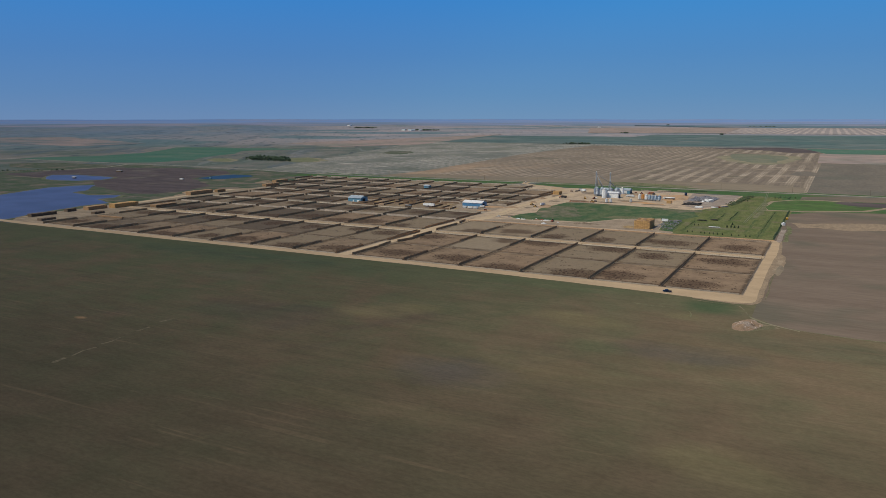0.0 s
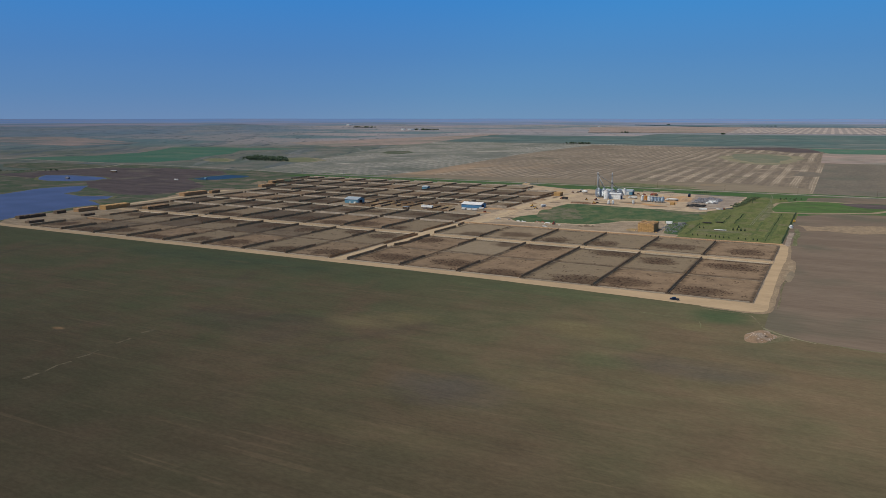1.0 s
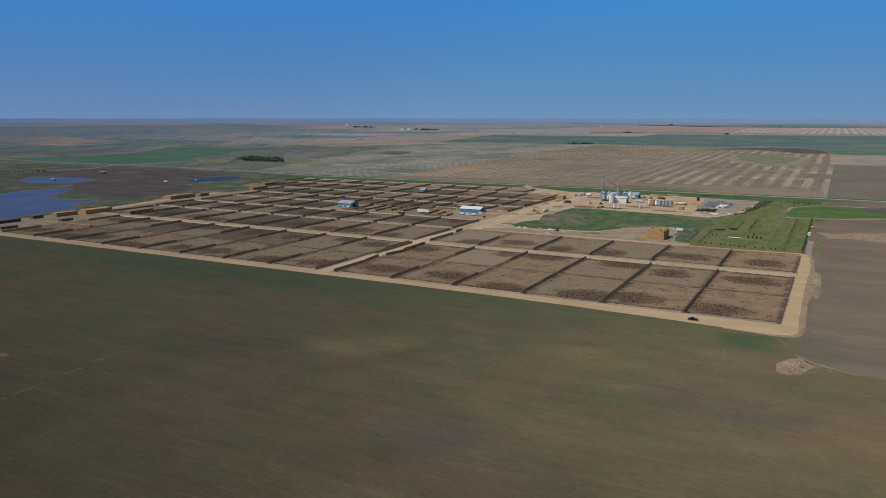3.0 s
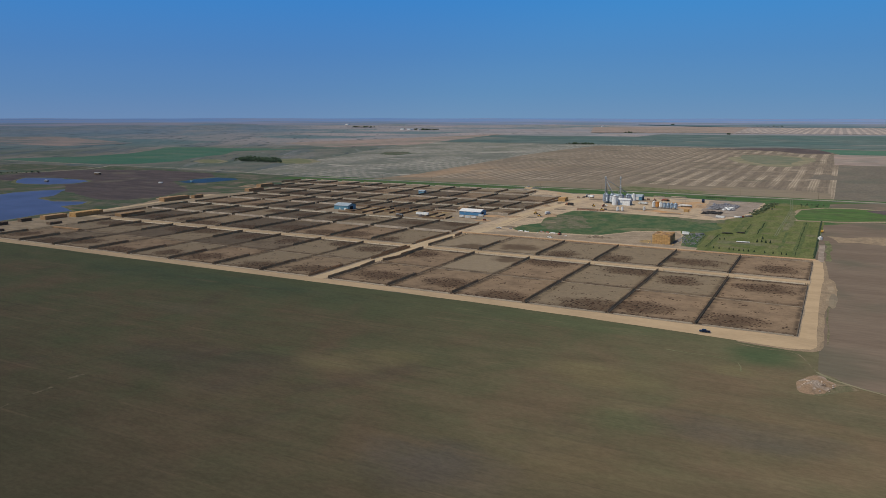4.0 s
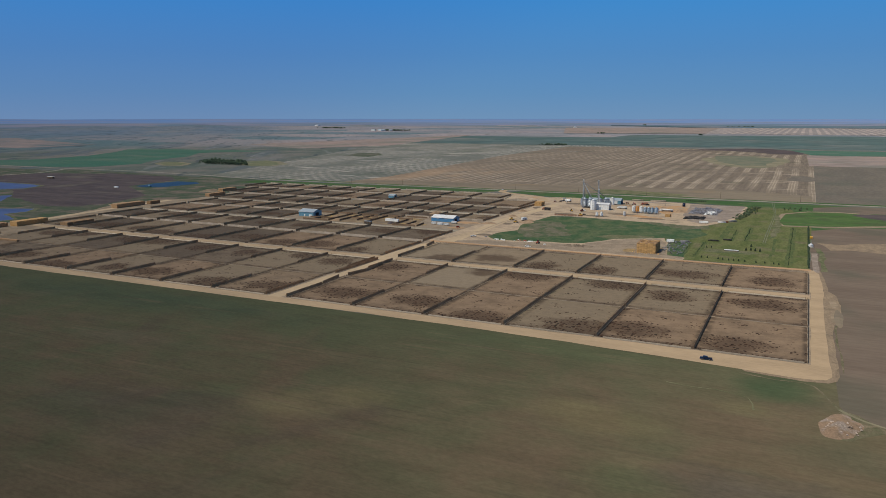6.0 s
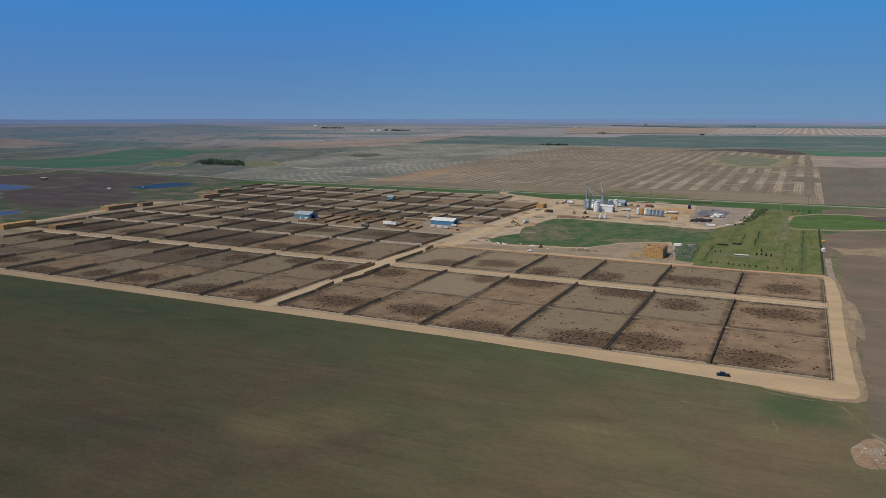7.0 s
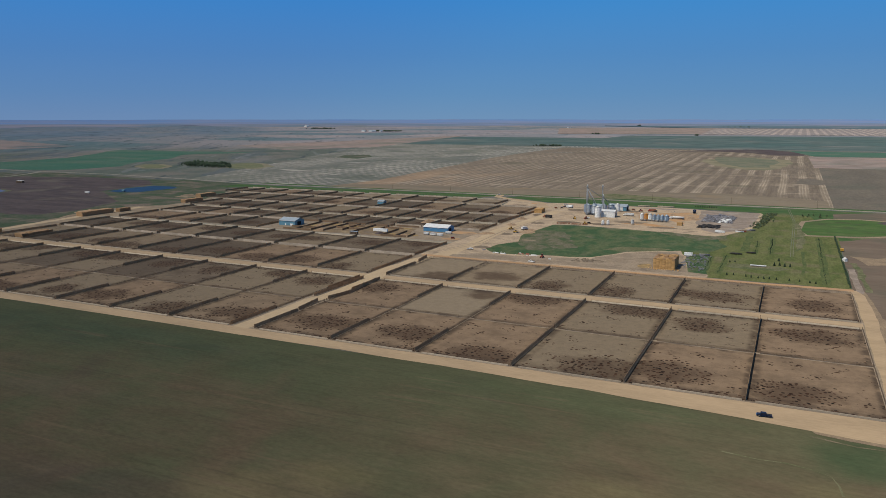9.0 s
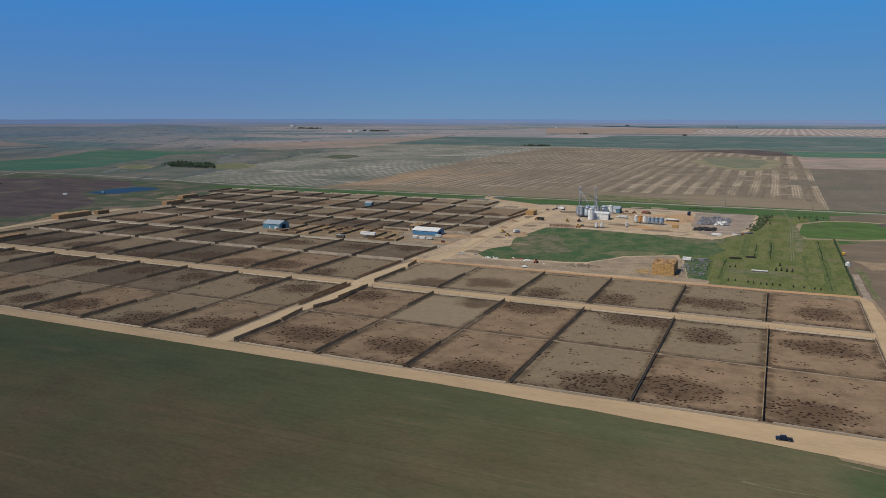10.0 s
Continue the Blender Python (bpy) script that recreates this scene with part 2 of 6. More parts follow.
def prairie():
    """Pasture and quarter-section fields as far as the horizon; blue distance haze is painted into the far ones."""
    k = earth("prairie")
    uv = k.coords()
    v = k.node("ShaderNodeTexVoronoi", Vector=k.coords(stretch=(1, 1, 0)), Scale=1 / 620)
    v.distance = "CHEBYCHEV"
    v.inputs["Randomness"].default_value = 0.55
    pick = k.axis(v.outputs["Color"], 0)
    r = k.node("ShaderNodeValToRGB", Fac=pick)
    # blue-grey of the far fields is distance haze put into their colour
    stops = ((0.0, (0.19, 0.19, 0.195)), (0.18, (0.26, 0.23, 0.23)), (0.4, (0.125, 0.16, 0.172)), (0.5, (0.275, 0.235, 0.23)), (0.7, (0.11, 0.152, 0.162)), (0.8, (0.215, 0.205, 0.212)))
    r.color_ramp.interpolation = "CONSTANT"
    while len(r.color_ramp.elements) < len(stops):
        r.color_ramp.elements.new(0.5)
    for e, (at, col) in zip(r.color_ramp.elements, stops):
        e.position, e.color = at, (*col, 1)
    # ridges and swales lie along the north-west
    long_, mid = k.along(-34, (1, 0.16, 1)), k.along(-34, (1, 0.3, 1))
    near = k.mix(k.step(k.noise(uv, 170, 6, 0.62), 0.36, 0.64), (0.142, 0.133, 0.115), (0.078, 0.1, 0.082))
    # far grass tones carry the same painted blue haze
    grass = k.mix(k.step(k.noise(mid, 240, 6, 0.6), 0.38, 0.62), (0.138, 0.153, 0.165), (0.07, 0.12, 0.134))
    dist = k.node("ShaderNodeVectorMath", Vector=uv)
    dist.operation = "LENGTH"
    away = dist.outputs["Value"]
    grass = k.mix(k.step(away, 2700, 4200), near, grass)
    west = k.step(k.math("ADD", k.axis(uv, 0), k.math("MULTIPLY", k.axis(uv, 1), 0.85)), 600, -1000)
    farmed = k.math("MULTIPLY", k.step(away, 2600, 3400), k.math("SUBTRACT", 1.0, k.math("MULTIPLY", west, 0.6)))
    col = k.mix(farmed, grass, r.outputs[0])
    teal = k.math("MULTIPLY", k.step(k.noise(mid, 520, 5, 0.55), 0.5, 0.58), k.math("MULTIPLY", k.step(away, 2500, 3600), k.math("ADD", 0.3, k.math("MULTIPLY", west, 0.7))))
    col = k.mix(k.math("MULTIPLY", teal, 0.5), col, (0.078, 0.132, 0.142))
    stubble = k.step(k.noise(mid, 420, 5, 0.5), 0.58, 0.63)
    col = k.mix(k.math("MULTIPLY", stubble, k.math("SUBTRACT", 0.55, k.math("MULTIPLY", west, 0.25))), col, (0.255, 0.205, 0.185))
    # distance haze painted in as blue-grey patches, stronger westwards
    blue_haze = k.math("MULTIPLY", k.step(k.noise(mid, 900, 5, 0.55), 0.36, 0.56), k.math("MULTIPLY", k.step(away, 3800, 6500), k.math("ADD", 0.25, k.math("MULTIPLY", west, 0.5))))
    col = k.mix(blue_haze, col, (0.112, 0.152, 0.2))
    swale = k.step(k.noise(long_, 110, 6, 0.6), 0.53, 0.6)
    col = k.mix(k.math("MULTIPLY", swale, k.math("ADD", 0.15, k.math("MULTIPLY", west, 0.35))), col, (0.06, 0.09, 0.112))
    hollow = k.noise(long_, 46, 5, 0.58, 0.3)
    col = k.mix(k.math("MULTIPLY", k.step(hollow, 0.59, 0.64), 0.65), col, (0.043, 0.06, 0.066))
    col = k.mix(k.math("MULTIPLY", k.step(hollow, 0.41, 0.36), 0.45), col, (0.18, 0.182, 0.178))
    dry = k.step(k.noise(long_, 190, 6, 0.6), 0.58, 0.66)
    col = k.mix(k.math("MULTIPLY", dry, 0.3), col, (0.225, 0.205, 0.2))
    col = k.mix(0.6, col, k.mix(k.noise(long_, 14, 5, 0.7), (0.3, 0.3, 0.3), (0.7, 0.7, 0.7)), "OVERLAY")
    return k.done(col)


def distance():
    """The far country at the rim of the view: hills, paler and greener fields before them, blue haze painted into both.
    """
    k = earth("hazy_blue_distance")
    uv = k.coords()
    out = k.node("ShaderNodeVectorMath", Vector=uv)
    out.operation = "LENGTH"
    # the haze is in the colour, a deeper blue farther out
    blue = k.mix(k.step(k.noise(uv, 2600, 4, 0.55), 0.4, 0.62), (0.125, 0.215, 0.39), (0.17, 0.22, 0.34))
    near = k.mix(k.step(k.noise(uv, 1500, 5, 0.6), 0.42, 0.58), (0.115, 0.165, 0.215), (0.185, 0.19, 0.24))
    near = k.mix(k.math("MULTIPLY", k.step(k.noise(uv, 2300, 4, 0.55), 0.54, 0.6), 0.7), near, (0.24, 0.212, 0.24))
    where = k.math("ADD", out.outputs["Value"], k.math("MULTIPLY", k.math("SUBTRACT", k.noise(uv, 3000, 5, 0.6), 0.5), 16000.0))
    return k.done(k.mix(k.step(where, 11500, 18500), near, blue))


def pen_soil(name, a, c, other, dung=1.0):
    """Trampled pen ground; damp manured ovals near the feeding edge, differing from pen to pen."""
    k = earth(name)
    uv, ob = k.coords(), k.coords("Object")
    rnd = k.random()
    u, w = k.axis(uv, 0), k.axis(uv, 1)
    big = k.node("ShaderNodeVectorMath", Vector=ob)
    off = k.node("ShaderNodeCombineXYZ", X=k.math("MULTIPLY", rnd, 900.0), Y=k.math("MULTIPLY", rnd, 510.0))
    k.put(big.inputs[1], off.outputs[0])
    vec = big.outputs[0]
    col = k.mix(k.step(k.noise(vec, 16, 5, 0.6), 0.35, 0.68), a, c)
    col = k.mix(k.step(k.math("FRACT", k.math("MULTIPLY", rnd, 5.7)), 0.3, 0.8, 0.0, 0.8), col, other)
    # damp, manured ground towards the feeding edge, of another shape in every pen
    cx = k.step(k.math("FRACT", k.math("MULTIPLY", rnd, 7.3)), 0, 1, 0.25, 0.75)
    cy = k.step(k.math("FRACT", k.math("MULTIPLY", rnd, 13.7)), 0, 1, 0.14, 0.42)
    wide = k.step(k.math("FRACT", k.math("MULTIPLY", rnd, 31.1)), 0, 1, 1.8, 3.6)
    dx = k.math("MULTIPLY", k.math("SUBTRACT", u, cx), wide)
    dy = k.math("MULTIPLY", k.math("SUBTRACT", w, cy), 4.4)
    d = k.math("ADD", k.math("MULTIPLY", dx, dx), k.math("MULTIPLY", dy, dy))
    d = k.math("ADD", d, k.math("MULTIPLY", k.math("SUBTRACT", k.noise(vec, 14, 5, 0.65), 0.5), 2.6))
    oval = k.step(d, 1.35, 0.1)
    col = k.mix(k.math("MULTIPLY", oval, 0.8), col, (0.07, 0.047, 0.032))
    edge = k.math("MULTIPLY", k.step(w, 0.13, 0.0), k.step(k.noise(vec, 6, 3), 0.25, 0.6))
    col = k.mix(k.math("MULTIPLY", edge, 0.88), col, (0.045, 0.034, 0.027))
    side = k.math("MULTIPLY", k.math("MAXIMUM", k.step(u, 0.1, 0.03), k.step(u, 0.94, 0.985)), k.step(k.noise(vec, 8, 3), 0.3, 0.55))
    col = k.mix(k.math("MULTIPLY", side, 0.72), col, (0.052, 0.039, 0.03))
    back = k.math("MULTIPLY", k.step(w, 0.93, 0.99), k.step(k.noise(vec, 11, 3), 0.45, 0.6))
    col = k.mix(k.math("MULTIPLY", back, 0.75), col, (0.05, 0.037, 0.029))
    # dung pats
    v = k.node("ShaderNodeTexVoronoi", Vector=vec, Scale=1 / 2.2)
    pats = k.step(v.outputs["Distance"], 0.4, 0.33)
    many = k.step(k.math("ADD", k.noise(vec, 11, 4, 0.6), k.math("MULTIPLY", k.math("MAXIMUM", oval, edge), 0.4)), 0.55, 0.6)
    col = k.mix(k.math("MULTIPLY", k.math("MULTIPLY", pats, many), dung), col, k.mix(k.axis(v.outputs["Color"], 1), (0.012, 0.01, 0.009), (0.06, 0.031, 0.019)))
    scuff = k.noise(vec, 4.5, 5, 0.7)
    col = k.mix(0.35, col, k.mix(k.step(scuff, 0.3, 0.7), (0.36, 0.36, 0.36), (0.64, 0.64, 0.64)), "OVERLAY")
    g = k.noise(vec, 0.9, 4, 0.7)
    col = k.mix(0.6, col, k.mix(g, (0.35, 0.35, 0.35), (0.65, 0.65, 0.65)), "OVERLAY")
    k.bump(g, 0.4, 0.15)
    return k.done(col)


def water(name, a, rough=0.3):
    k = Mat(name, rough, spec=0.25)
    uv = k.coords()
    col = k.mix(k.step(k.noise(uv, 45, 3), 0.3, 0.7), a, tuple(x * 1.35 for x in a))
    k.bump(k.noise(uv, 2.5, 3, 0.6), 0.12, 0.12)
    return k.done(col)


def corrugated(name, a, c, pitch, axis, rough=0.45, metal=0.6):
    """Ribbed sheet metal: ribs along one axis of the object, stains running over it."""
    k = Mat(name, rough, metal, 0.5)
    ob = k.coords("Object")
    w = k.math("SINE", k.math("MULTIPLY", k.axis(ob, axis), 2 * math.pi / pitch))
    k.bump(w, 0.5, 0.04)
    col = k.mix(k.step(k.noise(k.coords("Object", (1, 1, 0.3)), 2.5, 5, 0.65), 0.4, 0.7), a, c)
    return k.done(col)


M = {
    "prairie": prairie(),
    "crop": south_crop(),
    "east": soil("east_tilled_soil", (0.128, 0.098, 0.075), (0.148, 0.115, 0.088), 34, 3.5, (0.2, 1, 1), 3, (0.106, 0.094, 0.07), 90, (0.48, 0.66), (0.35, 0.65), grain=0.3),
    "shoulder": soil("sandy_road_shoulder", (0.24, 0.182, 0.122), (0.195, 0.148, 0.103), 5, 1.2, (1, 0.4, 1), 0, (0.165, 0.128, 0.09), 11, (0.54, 0.66), grain=0.5),
    "scratch": soil("pale_scratched_soil", (0.125, 0.105, 0.07), (0.085, 0.074, 0.05), 4, 1.2, (0.5, 1, 1), contrast=(0.42, 0.58)),
    "sand_old": soil("weedy_pale_soil", (0.17, 0.155, 0.1), (0.21, 0.185, 0.125), 40, 8, (0.4, 1, 1), 0, (0.14, 0.135, 0.09), 60, (0.5, 0.62), grain=0.5),
    "hollow": soil("pale_green_hollow", (0.112, 0.125, 0.086), (0.15, 0.145, 0.102), 60, 9),
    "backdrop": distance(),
    "rut": soil("wheel_rut_dirt", (0.25, 0.195, 0.14), (0.29, 0.225, 0.16), 7, 1.5, (0.4, 1, 1)),
    "headland": soil("brown_headland", (0.155, 0.127, 0.095), (0.188, 0.155, 0.112), 40, 5, (0.25, 1, 1), 0, (0.2, 0.15, 0.095), 110, (0.58, 0.75), grain=0.35),
    "sand": soil("pale_sandy_soil", (0.27, 0.21, 0.145), (0.19, 0.15, 0.105), 12, 2, (0.4, 1, 1)),
    "tan_strips": strip_field("tan_strip_stubble", (0.148, 0.12, 0.092), (0.31, 0.255, 0.19), 33, 0.18, (0.17, 0.14, 0.105), 0.5, 0.45, 0.75, warm=(0.3, 0.205, 0.13)),
    "grey_strips": strip_field("grey_strip_stubble", (0.116, 0.121, 0.104), (0.41, 0.37, 0.315), 33, 0.3, (0.135, 0.14, 0.108), 0.5, 0.9, 0.8),
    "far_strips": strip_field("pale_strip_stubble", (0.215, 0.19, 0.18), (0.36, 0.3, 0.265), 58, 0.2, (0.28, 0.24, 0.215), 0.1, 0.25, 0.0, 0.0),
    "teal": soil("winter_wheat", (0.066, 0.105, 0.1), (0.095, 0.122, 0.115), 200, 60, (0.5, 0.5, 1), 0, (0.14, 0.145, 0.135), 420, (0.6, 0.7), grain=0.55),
    # bluer copy of winter_wheat, distance haze put into its colour
    "teal_hazed": soil("far_wheat", (0.078, 0.125, 0.15), (0.108, 0.145, 0.165), 400, 120, (0.5, 0.5, 1), 0, (0.16, 0.165, 0.185), 700, (0.56, 0.66), grain=0.4),
    "plough": soil("dark_ploughed_soil", (0.066, 0.054, 0.055), (0.09, 0.073, 0.07), 26, 5, (0.25, 1, 1), 0, (0.112, 0.097, 0.08), 70, (0.55, 0.72), grain=0.5),
    "plough_e": soil("grey_ploughed_soil", (0.116, 0.102, 0.083), (0.138, 0.119, 0.095), 60, 6, (1, 0.3, 1), 0, (0.104, 0.1, 0.079), 150, (0.5, 0.7), grain=0.35),
    "pink": soil("pink_stubble", (0.265, 0.2, 0.17), (0.21, 0.173, 0.152), 90, 30, (0.5, 0.7, 1), 0, (0.17, 0.16, 0.135), 300, grain=0.6),
    "pink_old": soil("weedy_pink_stubble", (0.235, 0.185, 0.165), (0.165, 0.152, 0.145), 120, 30, (0.5, 0.7, 1), 0, (0.12, 0.135, 0.135), 260, (0.48, 0.6), grain=0.6),
    "lush": soil("lush_green_crop", (0.052, 0.1, 0.03), (0.08, 0.115, 0.044), 16, 3, (0.25, 1, 1), 0, (0.06, 0.085, 0.036), 30, (0.5, 0.65), grain=0.55),
    "green": soil("green_crop", (0.048, 0.116, 0.08), (0.07, 0.122, 0.088), 120, 8, (0.4, 1, 1), 0, (0.1, 0.135, 0.1), 160, (0.56, 0.7), grain=0.4),
    "grass": soil("mown_grass", (0.08, 0.098, 0.035), (0.112, 0.12, 0.049), 12, 2.2, (1, 0.3, 1), 0, (0.128, 0.116, 0.066), 26, (0.52, 0.72), (0.38, 0.6), grain=0.6),
    "clearing": soil("yellow_green_clearing", (0.118, 0.128, 0.072), (0.15, 0.15, 0.088), 30, 6, (0.5, 1, 1), grain=0.45),
    "path": soil("thin_weeds_on_soil", (0.13, 0.112, 0.072), (0.095, 0.094, 0.054), 4, 1.2, (1, 0.6, 1), 0, (0.165, 0.135, 0.09), 9, (0.52, 0.64), grain=0.6),
    "rusty_clay": soil("rusty_orange_dirt", (0.37, 0.205, 0.095), (0.33, 0.235, 0.145), 9, 1.8, (0.6, 1, 1), 0, (0.29, 0.22, 0.155), 16, (0.52, 0.64), grain=0.6),
    "worn": soil("worn_grey_pasture", (0.132, 0.12, 0.083), (0.092, 0.1, 0.058), 9, 2, (1, 0.7, 1), 0, (0.06, 0.085, 0.044), 15, (0.52, 0.64), (0.4, 0.6), grain=0.6),
    "yellow_grass": soil("yellow_dry_grass", (0.2, 0.19, 0.09), (0.15, 0.155, 0.075), 8, 2, (0.4, 1, 1), grain=0.5),
    "rank": soil("rank_grass", (0.062, 0.085, 0.034), (0.092, 0.106, 0.044), 9, 2, (1, 0.4, 1), grain=0.6),
    "verge": soil("green_verge", (0.042, 0.086, 0.031), (0.064, 0.1, 0.041), 22, 3, (0.3, 1, 1), 0, (0.105, 0.11, 0.058), 38, (0.56, 0.74), grain=0.55),
    "pasture": soil("low_pasture", (0.043, 0.08, 0.038), (0.086, 0.106, 0.054), 15, 3, (1, 0.6, 1), 12, (0.125, 0.122, 0.078), 34, (0.6, 0.74), (0.38, 0.62), grain=0.6),
    "shore": soil("shore_grass", (0.05, 0.075, 0.043), (0.094, 0.094, 0.068), 20, 3, (0.5, 1, 1), 0, (0.145, 0.118, 0.092), 45, (0.52, 0.66), grain=0.5),
    "road": soil("packed_gravel_road", (0.365, 0.271, 0.172), (0.312, 0.232, 0.148), 16, 1.5, (0.3, 1, 1), grain=0.25),
    "road_ns": soil("packed_gravel_road_worn", (0.42, 0.322, 0.208), (0.365, 0.28, 0.184), 16, 1.5, (1, 0.3, 1), grain=0.25),
    "clay": soil("orange_clay_road", (0.38, 0.235, 0.13), (0.33, 0.215, 0.125), 10, 1.5, (0.15, 1, 1), grain=0.25),
    "grey_road": soil("grey_gravel_road", (0.3, 0.27, 0.215), (0.24, 0.22, 0.17), 14, 2, (0.1, 1, 1)),
    "yard": soil("yard_dirt", (0.385, 0.297, 0.205), (0.305, 0.236, 0.166), 15, 2.2, (1, 1, 1), 0, (0.23, 0.18, 0.13), 19, (0.56, 0.7), grain=0.65),
    "ash": soil("grey_ashy_ground", (0.25, 0.203, 0.166), (0.195, 0.16, 0.132), 13, 2, (0.6, 1, 1), 0, (0.27, 0.235, 0.2), 24, (0.55, 0.68), grain=0.65),
    "litter": soil("straw_litter", (0.32, 0.225, 0.105), (0.2, 0.14, 0.078), 5, 1.2, (1, 1, 1), 0, (0.12, 0.09, 0.062), 9, (0.55, 0.66), grain=0.6),
    "litter_old": soil("old_straw_litter", (0.215, 0.158, 0.098), (0.15, 0.112, 0.075), 9, 1.6, (1, 1, 1), 0, (0.26, 0.2, 0.125), 14, (0.52, 0.66), grain=0.65),
    "mud": soil("dark_damp_earth", (0.135, 0.105, 0.078), (0.18, 0.142, 0.105), 7, 1.5, (0.6, 1, 1), grain=0.6),
    "dry": soil("dry_rank_grass", (0.105, 0.108, 0.058), (0.15, 0.14, 0.085), 8, 1.6, (1, 0.4, 1), 0, (0.08, 0.098, 0.046), 14, (0.5, 0.65), grain=0.6),
    "mound": soil("stony_mound_earth", (0.235, 0.162, 0.108), (0.172, 0.126, 0.088), 5, 1.0, (1, 1, 1), 0, (0.24, 0.195, 0.16), 8, (0.5, 0.62), grain=0.7),
    "rust": plain("rusty_iron", (0.3, 0.13, 0.07), (0.2, 0.085, 0.05), 0.8, 0.85),
    "lot": soil("lot_dirt", (0.265, 0.21, 0.152), (0.205, 0.163, 0.12), 14, 2, (1, 1, 1), 0, (0.165, 0.13, 0.098), 22, (0.57, 0.7), grain=0.6),
    "spoil": soil("loose_spoil", (0.36, 0.25, 0.155), (0.24, 0.17, 0.115), 4, 0.8),
    "pen": pen_soil("pen_soil", (0.204, 0.145, 0.096), (0.152, 0.109, 0.073), (0.17, 0.136, 0.094)),
    "pen_damp": pen_soil("pen_soil_manured", (0.145, 0.113, 0.08), (0.1, 0.077, 0.056), (0.086, 0.067, 0.05)),
    "pen_empty": pen_soil("pen_soil_empty", (0.215, 0.166, 0.113), (0.175, 0.135, 0.092), (0.205, 0.164, 0.115), 0.0),
    "bush": plain("pale_leaf_clumps", (0.105, 0.135, 0.07), (0.078, 0.108, 0.054), 1.5, 0.9, island=True),
    "lake": water("lake_water", (0.04, 0.052, 0.115), 0.45),
    "lagoon": water("lagoon_water", (0.01, 0.035, 0.075), 0.6),
    # brown boards stand for shaded faces, grey ones for sunlit; light in the colour
    "board": plain("weathered_boards", (0.43, 0.265, 0.138), (0.32, 0.19, 0.098), 1.5, 0.9),
    "sunlit_board": plain("grey_weathered_boards", (0.43, 0.355, 0.275), (0.33, 0.27, 0.205), 1.5, 0.9),
    "post": plain("dark_timber_post", (0.15, 0.105, 0.07), None, 0.6, 0.9),
    "rail": plain("brown_timber", (0.2, 0.13, 0.08), None, 0.8, 0.9),
    "concrete": plain("pale_concrete", (0.43, 0.36, 0.27), (0.34, 0.28, 0.21), 1.2, 0.9),
    "blue_wall": corrugated("blue_sheet_wall", (0.075, 0.225, 0.41), (0.1, 0.25, 0.4), 0.3, 0, 0.5, 0.1),
    "teal_wall": corrugated("faded_blue_sheet_wall", (0.11, 0.255, 0.345), (0.14, 0.27, 0.34), 0.3, 0, 0.5, 0.1),
    "white_roof": corrugated("white_sheet_roof", (0.74, 0.74, 0.72), (0.62, 0.62, 0.6), 0.4, 0, 0.45, 0.1),
    "grey_roof": corrugated("pale_blue_sheet_roof", (0.36, 0.42, 0.46), (0.3, 0.355, 0.395), 0.4, 0, 0.45, 0.2),
    "white": plain("white_paint", (0.78, 0.78, 0.75), (0.6, 0.58, 0.54), 1.5, 0.45),
    "steel": corrugated("galvanised_corrugated_steel", (0.5, 0.55, 0.6), (0.42, 0.46, 0.5), 0.1, 2, 0.4, 0.7),
    "blue_steel": corrugated("blue_grey_corrugated_steel", (0.34, 0.42, 0.5), (0.3, 0.38, 0.46), 0.1, 2, 0.45, 0.5),
    "zinc": plain("zinc_lattice", (0.42, 0.44, 0.46), None, 2.0, 0.6, 0.3),
    "dark": plain("dark_opening", (0.02, 0.02, 0.022), None, 1.0, 0.9),
    "rubber": plain("black_rubber", (0.02, 0.02, 0.02), None, 0.3, 0.85),
    "glass": plain("tinted_glass", (0.015, 0.02, 0.03), None, 0.5, 0.08, 0.0, 0.7),
    "navy": plain("navy_car_paint", (0.015, 0.025, 0.06), (0.012, 0.02, 0.045), 0.8, 0.22, 0.3, 0.6),
    "red": plain("red_paint", (0.3, 0.06, 0.038), None, 0.8, 0.5),
    "yellow": plain("yellow_machine_paint", (0.6, 0.33, 0.04), None, 0.8, 0.5),
    "orange": plain("orange_paint", (0.62, 0.26, 0.05), None, 0.8, 0.5),
    "chrome": plain("bright_metal", (0.7, 0.7, 0.7), None, 0.5, 0.25, 0.9),
    "scrap": plain("mixed_scrap_metal", (0.3, 0.3, 0.32), (0.16, 0.14, 0.13), 1.0, 0.55, 0.4, island=True),
    "scrap_dark": plain("tyre_pile_black", (0.035, 0.033, 0.033), None, 1.0, 0.8, island=True),
    "straw": plain("golden_straw", (0.5, 0.305, 0.125), (0.38, 0.22, 0.085), 0.9, 0.95),
    "old_straw": plain("weathered_straw", (0.33, 0.2, 0.1), (0.22, 0.14, 0.075), 0.9, 0.95),
    "black_straw": plain("blackened_old_straw", (0.13, 0.092, 0.062), (0.09, 0.065, 0.046), 0.9, 0.95),
    "leaf": plain("leaf_clumps", (0.062, 0.096, 0.052), (0.042, 0.07, 0.041), 1.5, 0.9, island=True),
    "needle": plain("dark_needles", (0.025, 0.045, 0.022), (0.018, 0.032, 0.016), 0.8, 0.9, island=True),
    "bark": plain("bark", (0.11, 0.085, 0.065), None, 0.4, 0.95),
    "rock": plain("pale_field_stones", (0.45, 0.36, 0.29), (0.33, 0.26, 0.21), 0.6, 0.9, island=True),
}

